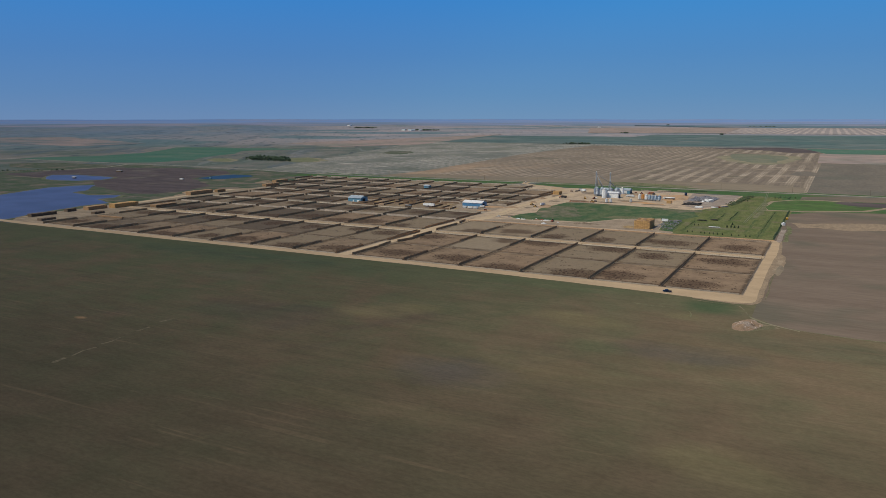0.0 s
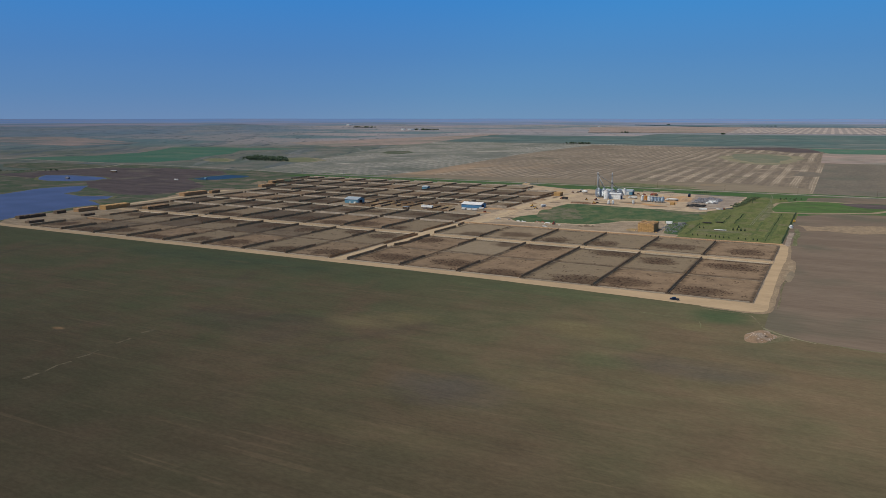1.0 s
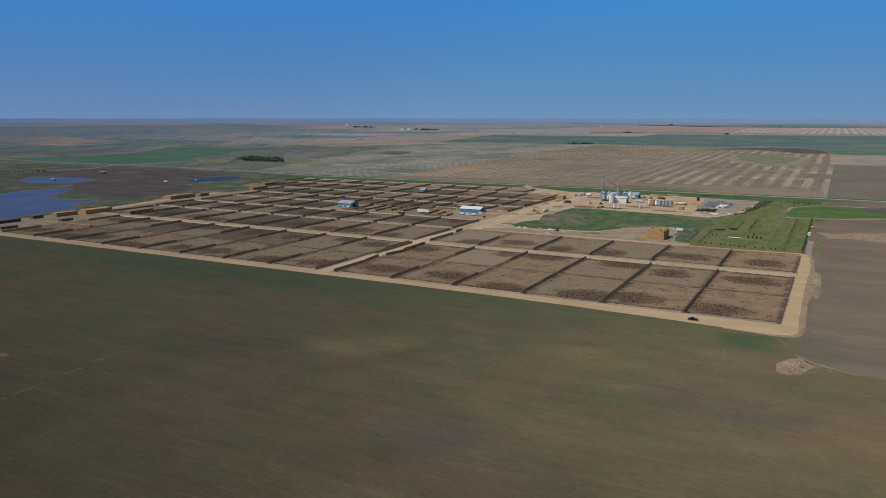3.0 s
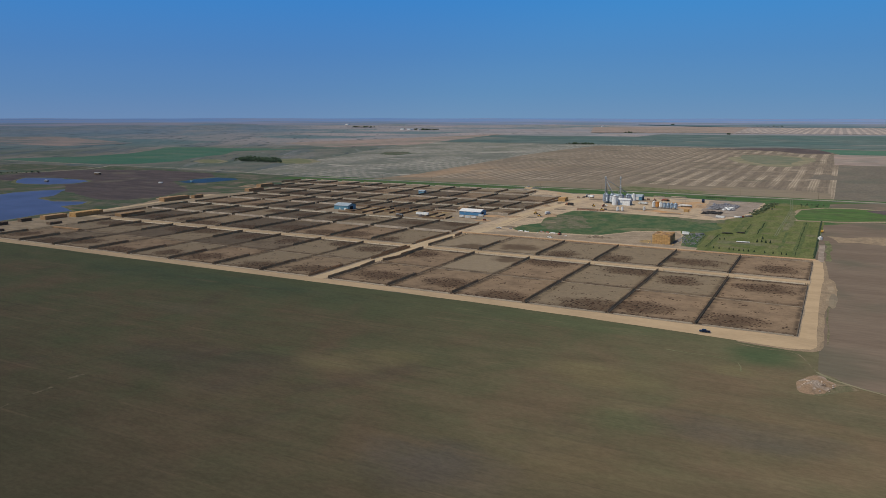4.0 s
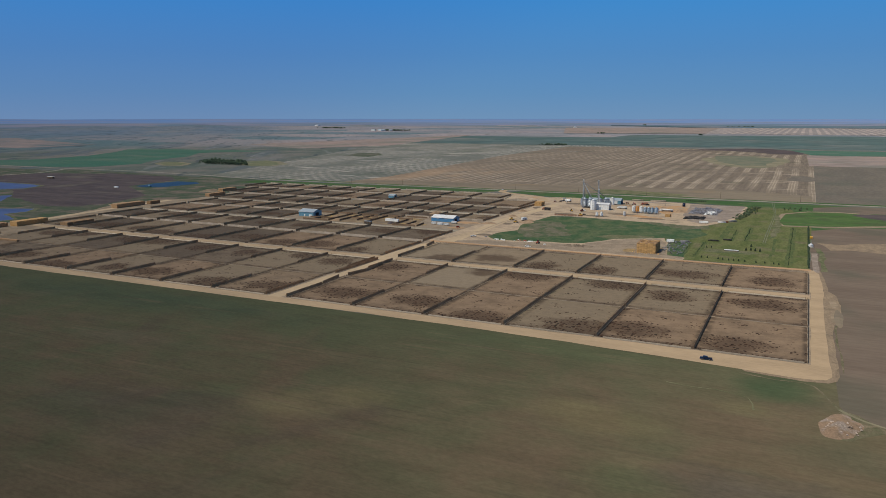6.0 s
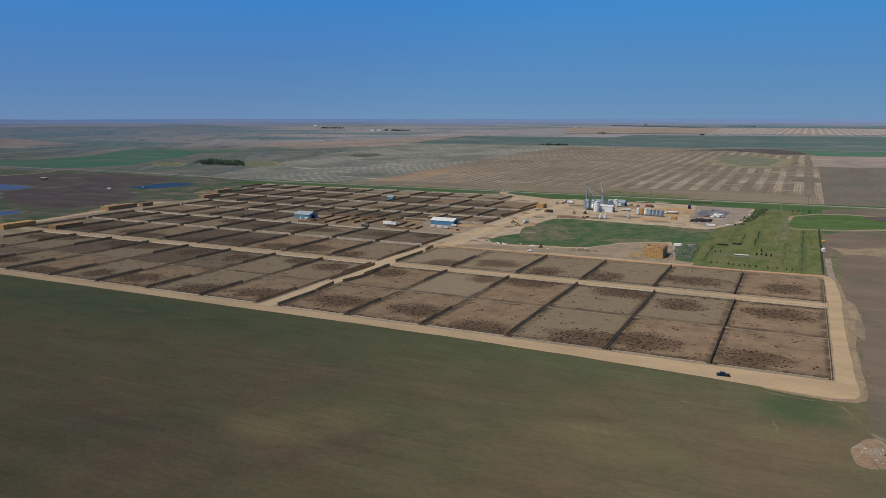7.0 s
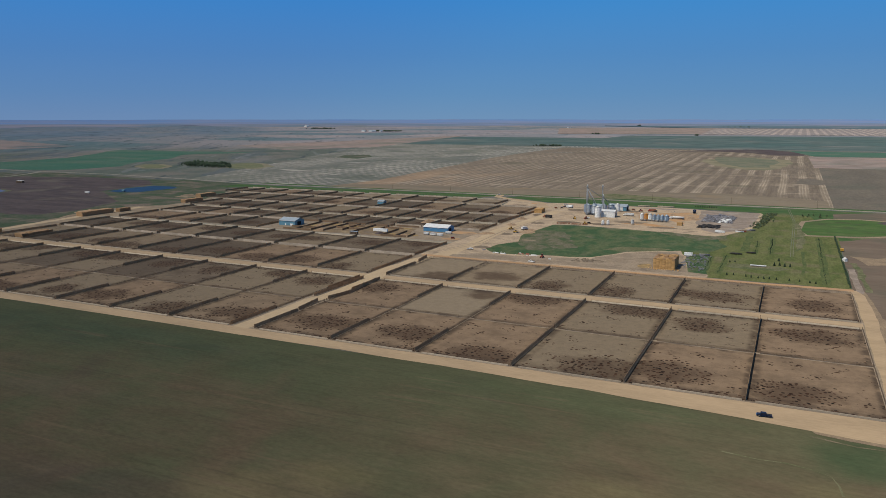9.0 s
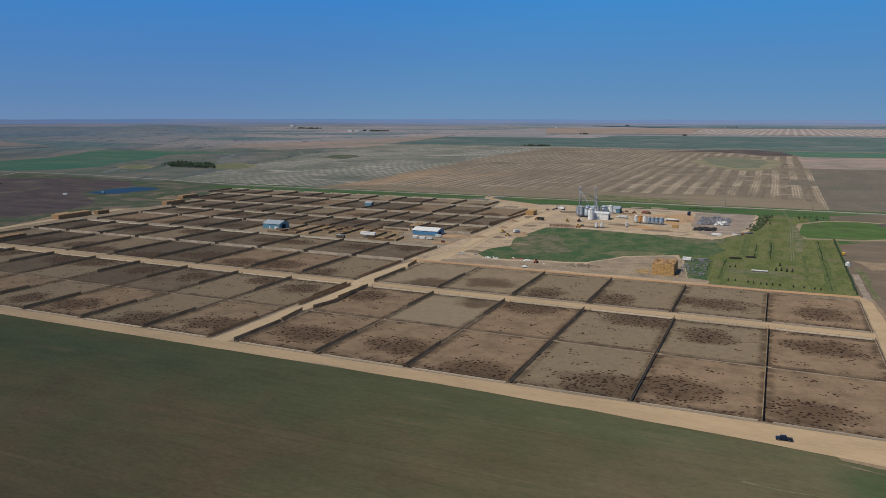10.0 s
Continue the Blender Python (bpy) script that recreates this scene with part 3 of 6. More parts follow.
# ---- building blocks ----
class Geo:
    """Collects vertices and faces of one mesh."""

    def __init__(self):
        self.v, self.f, self.smooth = [], [], []

    def add(self, vs, fs, smooth=False, m=None):
        n = len(self.v)
        self.v += [tuple(m @ Vector(p)) if m else tuple(p) for p in vs]
        self.f += [tuple(i + n for i in q) for q in fs]
        self.smooth += [smooth] * len(fs)
        return self

    def box(self, x0, x1, y0, y1, z0, z1, m=None, taper=0.0, jut=0.0):
        tx, ty = taper * (x1 - x0) / 2, taper * (y1 - y0) / 2
        vs = [(x0, y0, z0), (x1, y0, z0), (x1, y1, z0), (x0, y1, z0),
              (x0 + tx, y0 + ty, z1), (x1 - tx, y0 + ty, z1), (x1 - tx, y1 - ty, z1), (x0 + tx, y1 - ty, z1)]
        return self.add(vs, [(3, 2, 1, 0), (4, 5, 6, 7), (0, 1, 5, 4), (1, 2, 6, 5), (2, 3, 7, 6), (3, 0, 4, 7)], False, m)

    def tube(self, r0, r1, z0, z1, n=16, m=None, caps=True, smooth=True):
        vs = [(r * math.cos(2 * math.pi * i / n), r * math.sin(2 * math.pi * i / n), z) for r, z in ((r0, z0), (r1, z1)) for i in range(n)]
        self.add(vs, [(i, (i + 1) % n, n + (i + 1) % n, n + i) for i in range(n)], smooth, m)
        if caps:
            k = len(self.v) - 2 * n
            self.f += [tuple(k + n - 1 - i for i in range(n)), tuple(k + n + i for i in range(n))]
            self.smooth += [False, False]
        return self

    def bar(self, a, c, r, n=6):
        a, c = Vector(a), Vector(c)
        turn = (c - a).to_track_quat("Z", "Y").to_matrix().to_4x4()
        return self.tube(r, r, 0, (c - a).length, n, Matrix.Translation(a) @ turn)

    def prism(self, outline, x0, x1, m=None):
        """An outline in (y, z), drawn out along x."""
        n = len(outline)
        vs = [(x, y, z) for x in (x0, x1) for y, z in outline]
        fs = [(i, n + i, n + (i + 1) % n, (i + 1) % n) for i in range(n)]
        return self.add(vs, fs + [tuple(range(n)), tuple(range(2 * n - 1, n - 1, -1))], False, m)

    def lump(self, at, r, seed, flat=1.0, rough=0.35):
        """A small uneven clump of 20 faces."""
        g = (1 + 5 ** 0.5) / 2
        vs = [(-1, g, 0), (1, g, 0), (-1, -g, 0), (1, -g, 0), (0, -1, g), (0, 1, g), (0, -1, -g), (0, 1, -g), (g, 0, -1), (g, 0, 1), (-g, 0, -1), (-g, 0, 1)]
        fs = [(0, 11, 5), (0, 5, 1), (0, 1, 7), (0, 7, 10), (0, 10, 11), (1, 5, 9), (5, 11, 4), (11, 10, 2), (10, 7, 6), (7, 1, 8),
              (3, 9, 4), (3, 4, 2), (3, 2, 6), (3, 6, 8), (3, 8, 9), (4, 9, 5), (2, 4, 11), (6, 2, 10), (8, 6, 7), (9, 8, 1)]
        rnd = random.Random(seed)
        out = []
        for p in vs:
            k = r / 1.9 * (1 + rough * rnd.uniform(-1, 1))
            out.append((at[0] + p[0] * k, at[1] + p[1] * k, at[2] + p[2] * k * flat))
        return self.add(out, fs)

    def mesh(self, name, material):
        me = bpy.data.meshes.new(name)
        me.from_pydata(self.v, [], self.f)
        me.polygons.foreach_set("use_smooth", self.smooth)
        me.materials.append(material)
        me.validate()
        me.update()
        return me


def part(name, geo, material, parent=None, label="", at=None):
    """One mesh object, from a Geo or from a mesh that pieces share, under a thing or a part."""
    me = geo.mesh(name, M[material]) if isinstance(geo, Geo) else geo
    ob = new(name, me)
    if parent:
        ob.parent = parent
    if at is not None:
        ob.matrix_basis = at
    return tagged(ob, label) if label else ob


def thing(name, label, category, group="", at=None):
    ob = new(name)
    ob.empty_display_size = 0.5
    if at is not None:
        ob.matrix_basis = at
    return tagged(ob, label, category, group)


# the land: flat out to FLAT metres, then rising gently, so that country many kilometres off lies within five
C0X, C0Y, EYE_UP, FLAT, RIM, REACH = 0.0, -430.0, 122.0, 2800.0, 4800.0, 27000.0


def land(x, y, lift=0.0):
    """Where the place at (x, y) of the flat plan stands."""
    dx, dy = x - C0X, y - C0Y
    d = math.hypot(dx, dy)
    if d <= FLAT:
        return (x, y, lift)
    d = min(d, REACH)
    r = FLAT + (RIM - FLAT) * (1 - FLAT / d) / (1 - FLAT / REACH)
    far_off = max(0.0, (r - 3600) / 1200)
    swell = 0.5 * far_off * math.sin(3.0 * math.atan2(dy, dx) * 3 + 1.0) + 0.3 * far_off * math.sin(17 * math.atan2(dy, dx))
    k = r / math.hypot(dx, dy)
    return (C0X + dx * k, C0Y + dy * k, EYE_UP * (1 - r / d) + swell + lift * (1 + 5 * far_off))


def sheet_mesh(name, flat_points, faces, material, lift):
    me = bpy.data.meshes.new(name)
    me.from_pydata([land(x, y, lift) for x, y in flat_points], [], faces)
    uv = me.uv_layers.new(name="plan")
    for lp in me.loops:
        uv.data[lp.index].uv = flat_points[lp.vertex_index]
    me.materials.append(M[material])
    me.update()
    return me


def sheet(name, outline, material, lift, label="", category="ground", wob=0.0, step=12.0, seed=1):
    """A flat patch of ground with the outline given; wob: unevenness of its edge in metres."""
    pts = []
    n = len(outline)
    for i in range(n):
        a, c = Vector(outline[i]), Vector(outline[(i + 1) % n])
        k = max(1, round((c - a).length / step)) if wob else 1
        for j in range(k):
            p = a.lerp(c, j / k)
            if wob:
                p = p + Vector((noise.noise((p.x / 25, p.y / 25, seed)) + 0.5 * noise.noise((p.x / 8, p.y / 8, seed)), noise.noise((p.x / 25, p.y / 25, seed + 9)) + 0.5 * noise.noise((p.x / 8, p.y / 8, seed + 9)))) * wob
            pts.append((p.x, p.y))
    tris = [tuple(t) for t in geometry_fill(pts)]
    ob = new(name, sheet_mesh(name, pts, tris, material, lift))
    return tagged(ob, label, category, kind="structure")


def geometry_fill(pts):
    """Triangles of a simple outline, by cutting ears, wound upwards."""
    idx = list(range(len(pts)))
    area = sum(pts[i - 1][0] * pts[i][1] - pts[i][0] * pts[i - 1][1] for i in range(len(pts)))
    if area < 0:
        idx.reverse()

    def cross(o, a, c):
        return (a[0] - o[0]) * (c[1] - o[1]) - (a[1] - o[1]) * (c[0] - o[0])

    out, guard = [], 0
    while len(idx) > 3 and guard < 4000:
        guard += 1
        done = False
        for k in range(len(idx)):
            i, j, l = idx[k - 1], idx[k], idx[(k + 1) % len(idx)]
            a, c, e = pts[i], pts[j], pts[l]
            if cross(a, c, e) <= 1e-9:
                continue
            if any(cross(a, c, pts[q]) >= 0 and cross(c, e, pts[q]) >= 0 and cross(e, a, pts[q]) >= 0 for q in idx if q not in (i, j, l)):
                continue
            out.append((i, j, l))
            idx.pop(k)
            done = True
            break
        if not done:
            idx.pop(0)
    out.append(tuple(idx))
    return out


def quad_sheet(name, corners, material, lift, label="", n=24, m=24, category="field"):
    """A four-cornered patch, divided finely enough to follow the land."""
    p = [Vector(c) for c in corners]
    pts = [tuple(p[0].lerp(p[1], i / n).lerp(p[3].lerp(p[2], i / n), j / m)) for j in range(m + 1) for i in range(n + 1)]
    faces = [(j * (n + 1) + i, j * (n + 1) + i + 1, (j + 1) * (n + 1) + i + 1, (j + 1) * (n + 1) + i) for j in range(m) for i in range(n)]
    # a skirt down into the ground, so that no edge stands free
    rim = [i for i in range(n + 1)] + [j * (n + 1) + n for j in range(1, m + 1)] + [m * (n + 1) + i for i in range(n - 1, -1, -1)] + [j * (n + 1) for j in range(m - 1, 0, -1)]
    top = len(pts)
    pts += [pts[i] for i in rim]
    faces += [(rim[(q + 1) % len(rim)], rim[q], top + q, top + (q + 1) % len(rim)) for q in range(len(rim))]
    me = sheet_mesh(name, pts, faces, material, lift)
    for v in me.vertices[top:]:
        v.co.z -= 7 * lift + 0.5
    ob = new(name, me)
    return tagged(ob, label, category, kind="structure")


def strip(name, line, width, material, lift, label="", category="road", uneven=0.0, seed=3):
    """A road or track along a line of points, of even or slightly uneven width."""
    dense = []
    for a, c in zip(line, line[1:]):
        a, c = Vector(a), Vector(c)
        k = max(1, int((c - a).length / 10))
        dense += [a.lerp(c, j / k) for j in range(k)]
    dense.append(Vector(line[-1]))
    pts = []
    for i, p in enumerate(dense):
        d = (dense[min(i + 1, len(dense) - 1)] - dense[max(i - 1, 0)]).normalized()
        nrm = Vector((-d.y, d.x))
        w = width / 2
        for s in (-1, 1):
            q = p + nrm * s * (w + uneven * noise.noise((p.x / 18, p.y / 18, seed + s)))
            pts.append((q.x, q.y))
    faces = [(2 * i, 2 * i + 2, 2 * i + 3, 2 * i + 1) for i in range(len(dense) - 1)]
    ob = new(name, sheet_mesh(name, pts, faces, material, lift))
    return tagged(ob, label, category, kind="structure")


# ---- the land ----
pts, faces = [(C0X, C0Y)], []
rings = [60, 200, 500, 900, 1400, 2000, 2500, 2800] + [2800 / (1 - (1 - 2800 / 27000) * q / 36) for q in range(1, 37)]
SEG = 360
for d in rings:
    pts += [(C0X + d * math.cos(2 * math.pi * i / SEG), C0Y + d * math.sin(2 * math.pi * i / SEG)) for i in range(SEG)]
faces += [(0, 1 + i, 1 + (i + 1) % SEG) for i in range(SEG)]
for q in range(len(rings) - 1):
    o, u = 1 + q * SEG, 1 + (q + 1) * SEG
    faces += [(o + i, u + i, u + (i + 1) % SEG, o + (i + 1) % SEG) for i in range(SEG)]
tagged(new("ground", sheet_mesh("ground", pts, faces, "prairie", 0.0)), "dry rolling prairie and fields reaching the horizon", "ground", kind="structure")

pts, faces = [], []
for q in range(13):
    d = 12500 + 14400 * (max(0, q - 1) / 11) ** 1.3
    for i in range(SEG):
        a = 2 * math.pi * i / SEG
        r = d if q else min(12400, 10600 + 2600 * noise.noise((14 * math.cos(a), 14 * math.sin(a), 4)) + 1500 * noise.noise((60 * math.cos(a), 60 * math.sin(a), 7)))
        pts.append((C0X + r * math.cos(a), C0Y + r * math.sin(a)))
    if q:
        faces += [((q - 1) * SEG + i, q * SEG + i, q * SEG + (i + 1) % SEG, (q - 1) * SEG + (i + 1) % SEG) for i in range(SEG)]
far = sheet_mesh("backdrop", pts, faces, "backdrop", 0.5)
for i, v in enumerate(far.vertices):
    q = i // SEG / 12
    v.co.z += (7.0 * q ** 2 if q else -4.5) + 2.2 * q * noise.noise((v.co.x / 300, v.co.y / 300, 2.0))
tagged(new("backdrop", far), "far hills at the horizon, blue haze painted in", "backdrop", kind="structure")

# fields round the lot
sheet("field_south", [(-835, -13), (15, -13), (15, -58), (18, -64), (34, -72), (60, -77), (900, -77), (1500, -1500), (-1700, -1500), (-1500, -300), (-900, -60)], "crop", 0.05, "brown field with thin green seedling crop", "field")
sheet("field_east", [ (1500, -82), (1500, 770), (43, 770), (20, 560), (3, 500), (2, 262), (10, 250), (12, 100), (12, -55), (14.5, -65), (21, -70), (31, -76), (60, -81)], "east", 0.065, "bare brown tilled field", "field", 1.5, 25)
sheet("field_east_sand", [(9, 411), (30, 408), (60, 432), (95, 444), (135, 430), (150, 412), (110, 392), (70, 368), (40, 376), (18, 369)], "shoulder", 0.1, "pale sandy streak in tilled field", "ground", 4, 8)
strip("field_edge_grass", [(31, -76.5), (60, -81), (160, -82), (700, -82)], 1.2, "dry", 0.1, "thin grassy field boundary", "ground", 1.0)
sheet("field_north_tan", [(-805, 799), (11, 803), (14, 2250), (-906, 2250), (-888, 1824), (-833, 1340), (-790, 960)], "tan_strips", 0.06, "tan stubble strips on brown soil", "field")
sheet("field_headland", [(-735, 798), (9, 802), (9, 900), (-120, 960), (-300, 930), (-500, 905), (-735, 880), (-800, 850), (-803, 800)], "headland", 0.085, "plain brown headland of strip field", "field", 10, 30)
quad_sheet("field_north_tan_far", [(-906, 2250), (16, 2250), (0, 2680), (-906, 2700)], "tan_strips", 0.06, "tan stubble strips on brown soil")
quad_sheet("field_north_grey", [(-1150, 814), (-735, 801), (-735, 2830), (-1850, 2830)], "grey_strips", 0.05, "grey stubble strips on rolling field", 30, 40)
quad_sheet("field_wheat_west", [(-1815, 2830), (-1100, 2815), (-1100, 4250), (-2120, 4100)], "teal", 0.4, "blue-green young wheat field")
quad_sheet("field_wheat_east", [(-1100, 2860), (2400, 2700), (2600, 5350), (-1100, 4900)], "teal", 0.4, "blue-green young wheat field", 40, 30)
sheet("field_ploughed_far", [(-440, 2500), (-370, 2630), (-291, 2725), (-133, 2799), (-18, 2560), (-12, 2346), (-104, 2343), (-180, 2480), (-300, 2560)], "plough", 0.3, "dark freshly ploughed strip", "field", 8, 40)
quad_sheet("field_wheat_far", [(-900, 8500), (3600, 8800), (4500, 11200), (-2600, 10600)], "teal_hazed", 0.9, "wheat far off, blue haze painted into its green", 30, 20)
quad_sheet("field_pink_far", [(-1700, 5250), (-700, 5560), (-900, 8600), (-2500, 8000)], "pink", 0.75, "pinkish stubble far off", 24, 20)
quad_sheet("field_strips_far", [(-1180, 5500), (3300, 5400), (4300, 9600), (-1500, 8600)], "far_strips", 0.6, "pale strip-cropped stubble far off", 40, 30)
quad_sheet("field_pink_west", [(-1820, 2030), (-1650, 2450), (-2120, 4500), (-2290, 2300)], "pink", 0.4, "pinkish tan stubble field", 20, 30)
quad_sheet("field_pink_far_west", [(-2840, 1560), (-2870, 1960), (-4200, 2500), (-4900, 1900)], "pink_old", 0.4, "pinkish tan stubble on low hill", 20, 30)
sheet("field_ploughed_east", [(6, 803), (700, 803), (700, 1735), (4, 1735)], "plough_e", 0.05, "grey-brown ploughed field", "field")
quad_sheet("field_pink_east", [(3, 1715), (700, 1730), (700, 2330), (-4, 2310)], "pink", 0.3, "pinkish tan stubble field")
quad_sheet("field_green_east", [(10, 2330), (700, 2340), (700, 2700), (-60, 2690)], "green", 0.35, "green strip of young crop")
sheet("hollow_rim", [(-282, 1890), (-290, 2190), (-180, 2225), (-60, 2060), (-46, 1960), (-66, 1700), (-98, 1570), (-156, 1580), (-222, 1700)], "sand_old", 0.1, "pale weedy rim of grassy hollow", "ground", 12, 40)
sheet("hollow_green", [(-250, 1960), (-262, 2140), (-180, 2165), (-95, 2050), (-80, 1930), (-100, 1690), (-154, 1660), (-215, 1790)], "hollow", 0.12, "grassy hollow in strip field", "ground", 10, 40)
sheet("hollow_dark", [(-38, 1240), (-30, 1330), (-8, 1352), (14, 1300), (16, 1215), (-4, 1190), (-28, 1200)], "plough_e", 0.13, "dark damp hollow crossing stubble strips", "ground", 9, 25)
sheet("hollow_green", [(-1344, 1640), (-1400, 1800), (-1330, 1830), (-1262, 1740), (-1240, 1600)], "shore", 0.13, "small green hollow in grey stubble", "ground", 12, 30)
sheet("field_green_west", [(-1974, 847), (-2150, 870), (-2120, 960), (-2040, 1040), (-2086, 1276), (-2209, 1489), (-2370, 1680), (-2383, 1745), (-2207, 1777), (-2069, 1770), (-1947, 1800), (-1777, 1790), (-1800, 1720), (-1870, 1640), (-1900, 1570), (-1760, 1380), (-1691, 1173), (-1599, 1045), (-1600, 900), (-1684, 858), (-1810, 845), (-1926, 842)], "green", 0.06, "green crop field beside prairie", "field", 8, 40)
sheet("grass_west", [(-1852, 768), (-1721, 779), (-1625, 775), (-1563, 713), (-1565, 646), (-1603, 606), (-1760, 600), (-1900, 690)], "shore", 0.065, "green grass beside prairie track", "ground", 8, 25)
sheet("grass_west", [(-1609, 798), (-1545, 825), (-1418, 789), (-1384, 745), (-1491, 717)], "shore", 0.075, "green grass beside county road", "ground", 6, 20)
sheet("clearing_rim", [(-1569, 1060), (-1612, 1135), (-1568, 1158), (-1484, 1112), (-1436, 1026), (-1478, 1004)], "sand_old", 0.07, "pale worn rim of grassy clearing", "ground", 6, 20)
sheet("clearing", [(-1560, 1072), (-1594, 1128), (-1566, 1140), (-1494, 1100), (-1456, 1034), (-1480, 1020)], "clearing", 0.09, "yellow-green clearing beside grove", "ground", 5, 20)
sheet("clearing_rim", [(-1400, 1250), (-1405, 1314), (-1335, 1296), (-1240, 1204), (-1220, 1128), (-1250, 1104), (-1290, 1200)], "sand_old", 0.07, "pale worn rim of grassy clearing", "ground", 6, 20)
sheet("clearing", [(-1335, 1131), (-1410, 1240), (-1404, 1298), (-1341, 1278), (-1256, 1192), (-1240, 1132), (-1270, 1096)], "clearing", 0.09, "yellow-green clearing beside grove", "ground", 6, 20)
sheet("field_dark_west", [(-1559, 450), (-1547, 522), (-1556, 552), (-1526, 722), (-1390, 769), (-1188, 750), (-1122, 690), (-1100, 580), (-941, 451), (-907, 347), (-915, 300), (-952, 285), (-1109, 345), (-1220, 420), (-1404, 430)], "plough", 0.06, "dark ploughed field near ponds", "field", 6, 30)
sheet("shore_ground", [(-790, -5), (-1000, -60), (-1300, 0), (-1560, 150), (-1640, 448), (-1600, 780), (-1400, 810), (-1180, 780), (-960, 740), (-800, 560)], "shore", 0.03, "grassy shore round the lake", "ground", 6, 25)
sheet("slope_north_west", [(-1120, 690), (-1100, 560), (-941, 452), (-907, 347), (-830, 330), (-830, 540), (-930, 700), (-975, 770), (-1150, 800)], "shore", 0.07, "rough grass beside lagoon", "ground", 5, 25)

# marks in the crop
for line, w in (([(-287, -314), (-288.5, -306)], 2.2), ([(-288, -303), (-290.8, -294), (-290, -287)], 1.8), ([(-292.5, -282), (-291.5, -276), (-294, -268)], 1.6), ([(-296, -256), (-296.5, -246)], 1.6), ([(-300, -236), (-299, -228)], 1.2),
                ([(-60, -57), (-48, -58.4), (-38, -57.6), (-29, -59), (-23.5, -62), (-21.5, -69), (-21, -76)], 0.8)):
    strip("crop_scratch", line, w, "scratch" if line[0][0] < -120 else "dry", 0.1, "pale scratch of bare soil in crop", "ground", 1.1)
strip("road_verge_east", [(15.2, 84), (14.2, 72), (14.4, 50), (15.2, 30), (16, 10), (15.5, -8)], 0.9, "path", 0.19, "green weeds along gravel road", "ground", 1.2)

strip("mound_path", [(-30, -28), (-14, -31.5), (-2, -30.5), (3, -34), (6, -41), (9, -51), (12, -60)], 0.9, "path", 0.11, "faint weedy path to earth mound", "ground", 0.8)
sheet("mound_weeds", [(14, -61), (19, -63), (26, -73), (30, -79), (24, -84), (15, -94), (12, -94), (14, -72), (11, -63)], "path", 0.1, "sparse weeds round earth mound", "ground", 1.6, 4)
strip("mound_bank", [(12, -60), (15, -64), (21, -69.5), (31, -75.5), (40, -80)], 1.5, "sand_old", 0.14, "pale bank at field corner", "ground", 0.6)

# water
def shore(outline, w):
    """Pale margin a little outside a pond's outline."""
    cx, cy = (sum(p[q] for p in outline) / len(outline) for q in (0, 1))
    ring = [(x + w * (x - cx) / math.hypot(x - cx, y - cy), y + w * (y - cy) / math.hypot(x - cx, y - cy)) for x, y in outline]
    sheet("pond_margin", ring, "dry", 0.115, "pale dried margin of pond", "ground", 4, 12)


LAKE = [(-1113, 160), (-1148, 244), (-1168, 293), (-1160, 340), (-1139, 365), (-1064, 290), (-1054, 256), (-991, 240), (-945, 261), (-925, 238), (-928, 206), (-870, 182), (-872, 139), (-856, 76), (-840, 32), (-828, -2), (-900, -20), (-1010, 40)]
POND = [(-1395, 444), (-1432, 485), (-1384, 510), (-1280, 505), (-1248, 493), (-1230, 448), (-1250, 411), (-1303, 399), (-1339, 406)]
shore(LAKE, 7)
shore(POND, 8)
sheet("lake_water", LAKE, "lake", 0.12, "deep blue pond with grassy shore", "water", 3, 15)
sheet("pond_water", POND, "lake", 0.13, "small blue pond", "water", 3, 15)
sheet("lagoon_rim", [(-1096, 552), (-1112, 620), (-1106, 684), (-1040, 684), (-1014, 656), (-1016, 600), (-1022, 560), (-1056, 545)], "shore", 0.1, "grassy bank of lagoon", "ground", 2, 15)
sheet("lagoon_water", [(-1088, 562), (-1102, 618), (-1097, 672), (-1046, 671), (-1024, 654), (-1026, 605), (-1030, 568), (-1058, 555)], "lagoon", 0.16, "bright blue lagoon", "water", 1, 15)

# green ground
sheet("verge_north", [(-975, 706), (-900, 716), (-700, 722), (-480, 730), (-464, 776), (-480, 777), (-980, 764)], "verge", 0.08, "green roadside verge", "ground", 1.5, 20)
sheet("verge_north_east", [(-446, 752), (-360, 712), (-190, 724), (-70, 710), (-40, 700), (60, 772), (-430, 777)], "verge", 0.09, "green roadside verge", "ground", 1.5, 20)
strip("verge_road", [(-950, 800), (-500, 797), (-230, 800), (8, 798), (700, 800)], 16, "verge", 0.07, "grassy strip along road", "ground", 3)
sheet("yard_grass", [(-206, 262), (1, 264), (2, 400), (4, 520), (-20, 700), (-70, 715), (-76, 600), (-106, 474), (-133, 480), (-300, 492), (-303, 300)], "grass", 0.08, "mown grass with planted tree rows", "ground", 1.0, 20)
sheet("pasture", [(-302, 309), (-300, 338), (-287, 362), (-299, 408), (-289, 488), (-269, 497), (-224, 491), (-171, 493), (-133, 481), (-112, 470), (-95, 420), (-110, 372), (-132, 376), (-151, 364), (-177, 350), (-199, 310), (-217, 302), (-242, 302), (-267, 294), (-284, 291)], "pasture", 0.12, "green low-lying pasture with worn patches", "ground", 4, 8)
sheet("grass_north_east", [(-75, 500), (6, 500), (40, 540), (125, 560), (125, 690), (8, 692), (8, 776), (-80, 776), (-78, 600)], "verge", 0.072, "rough grass round oval field", "ground", 3, 20)
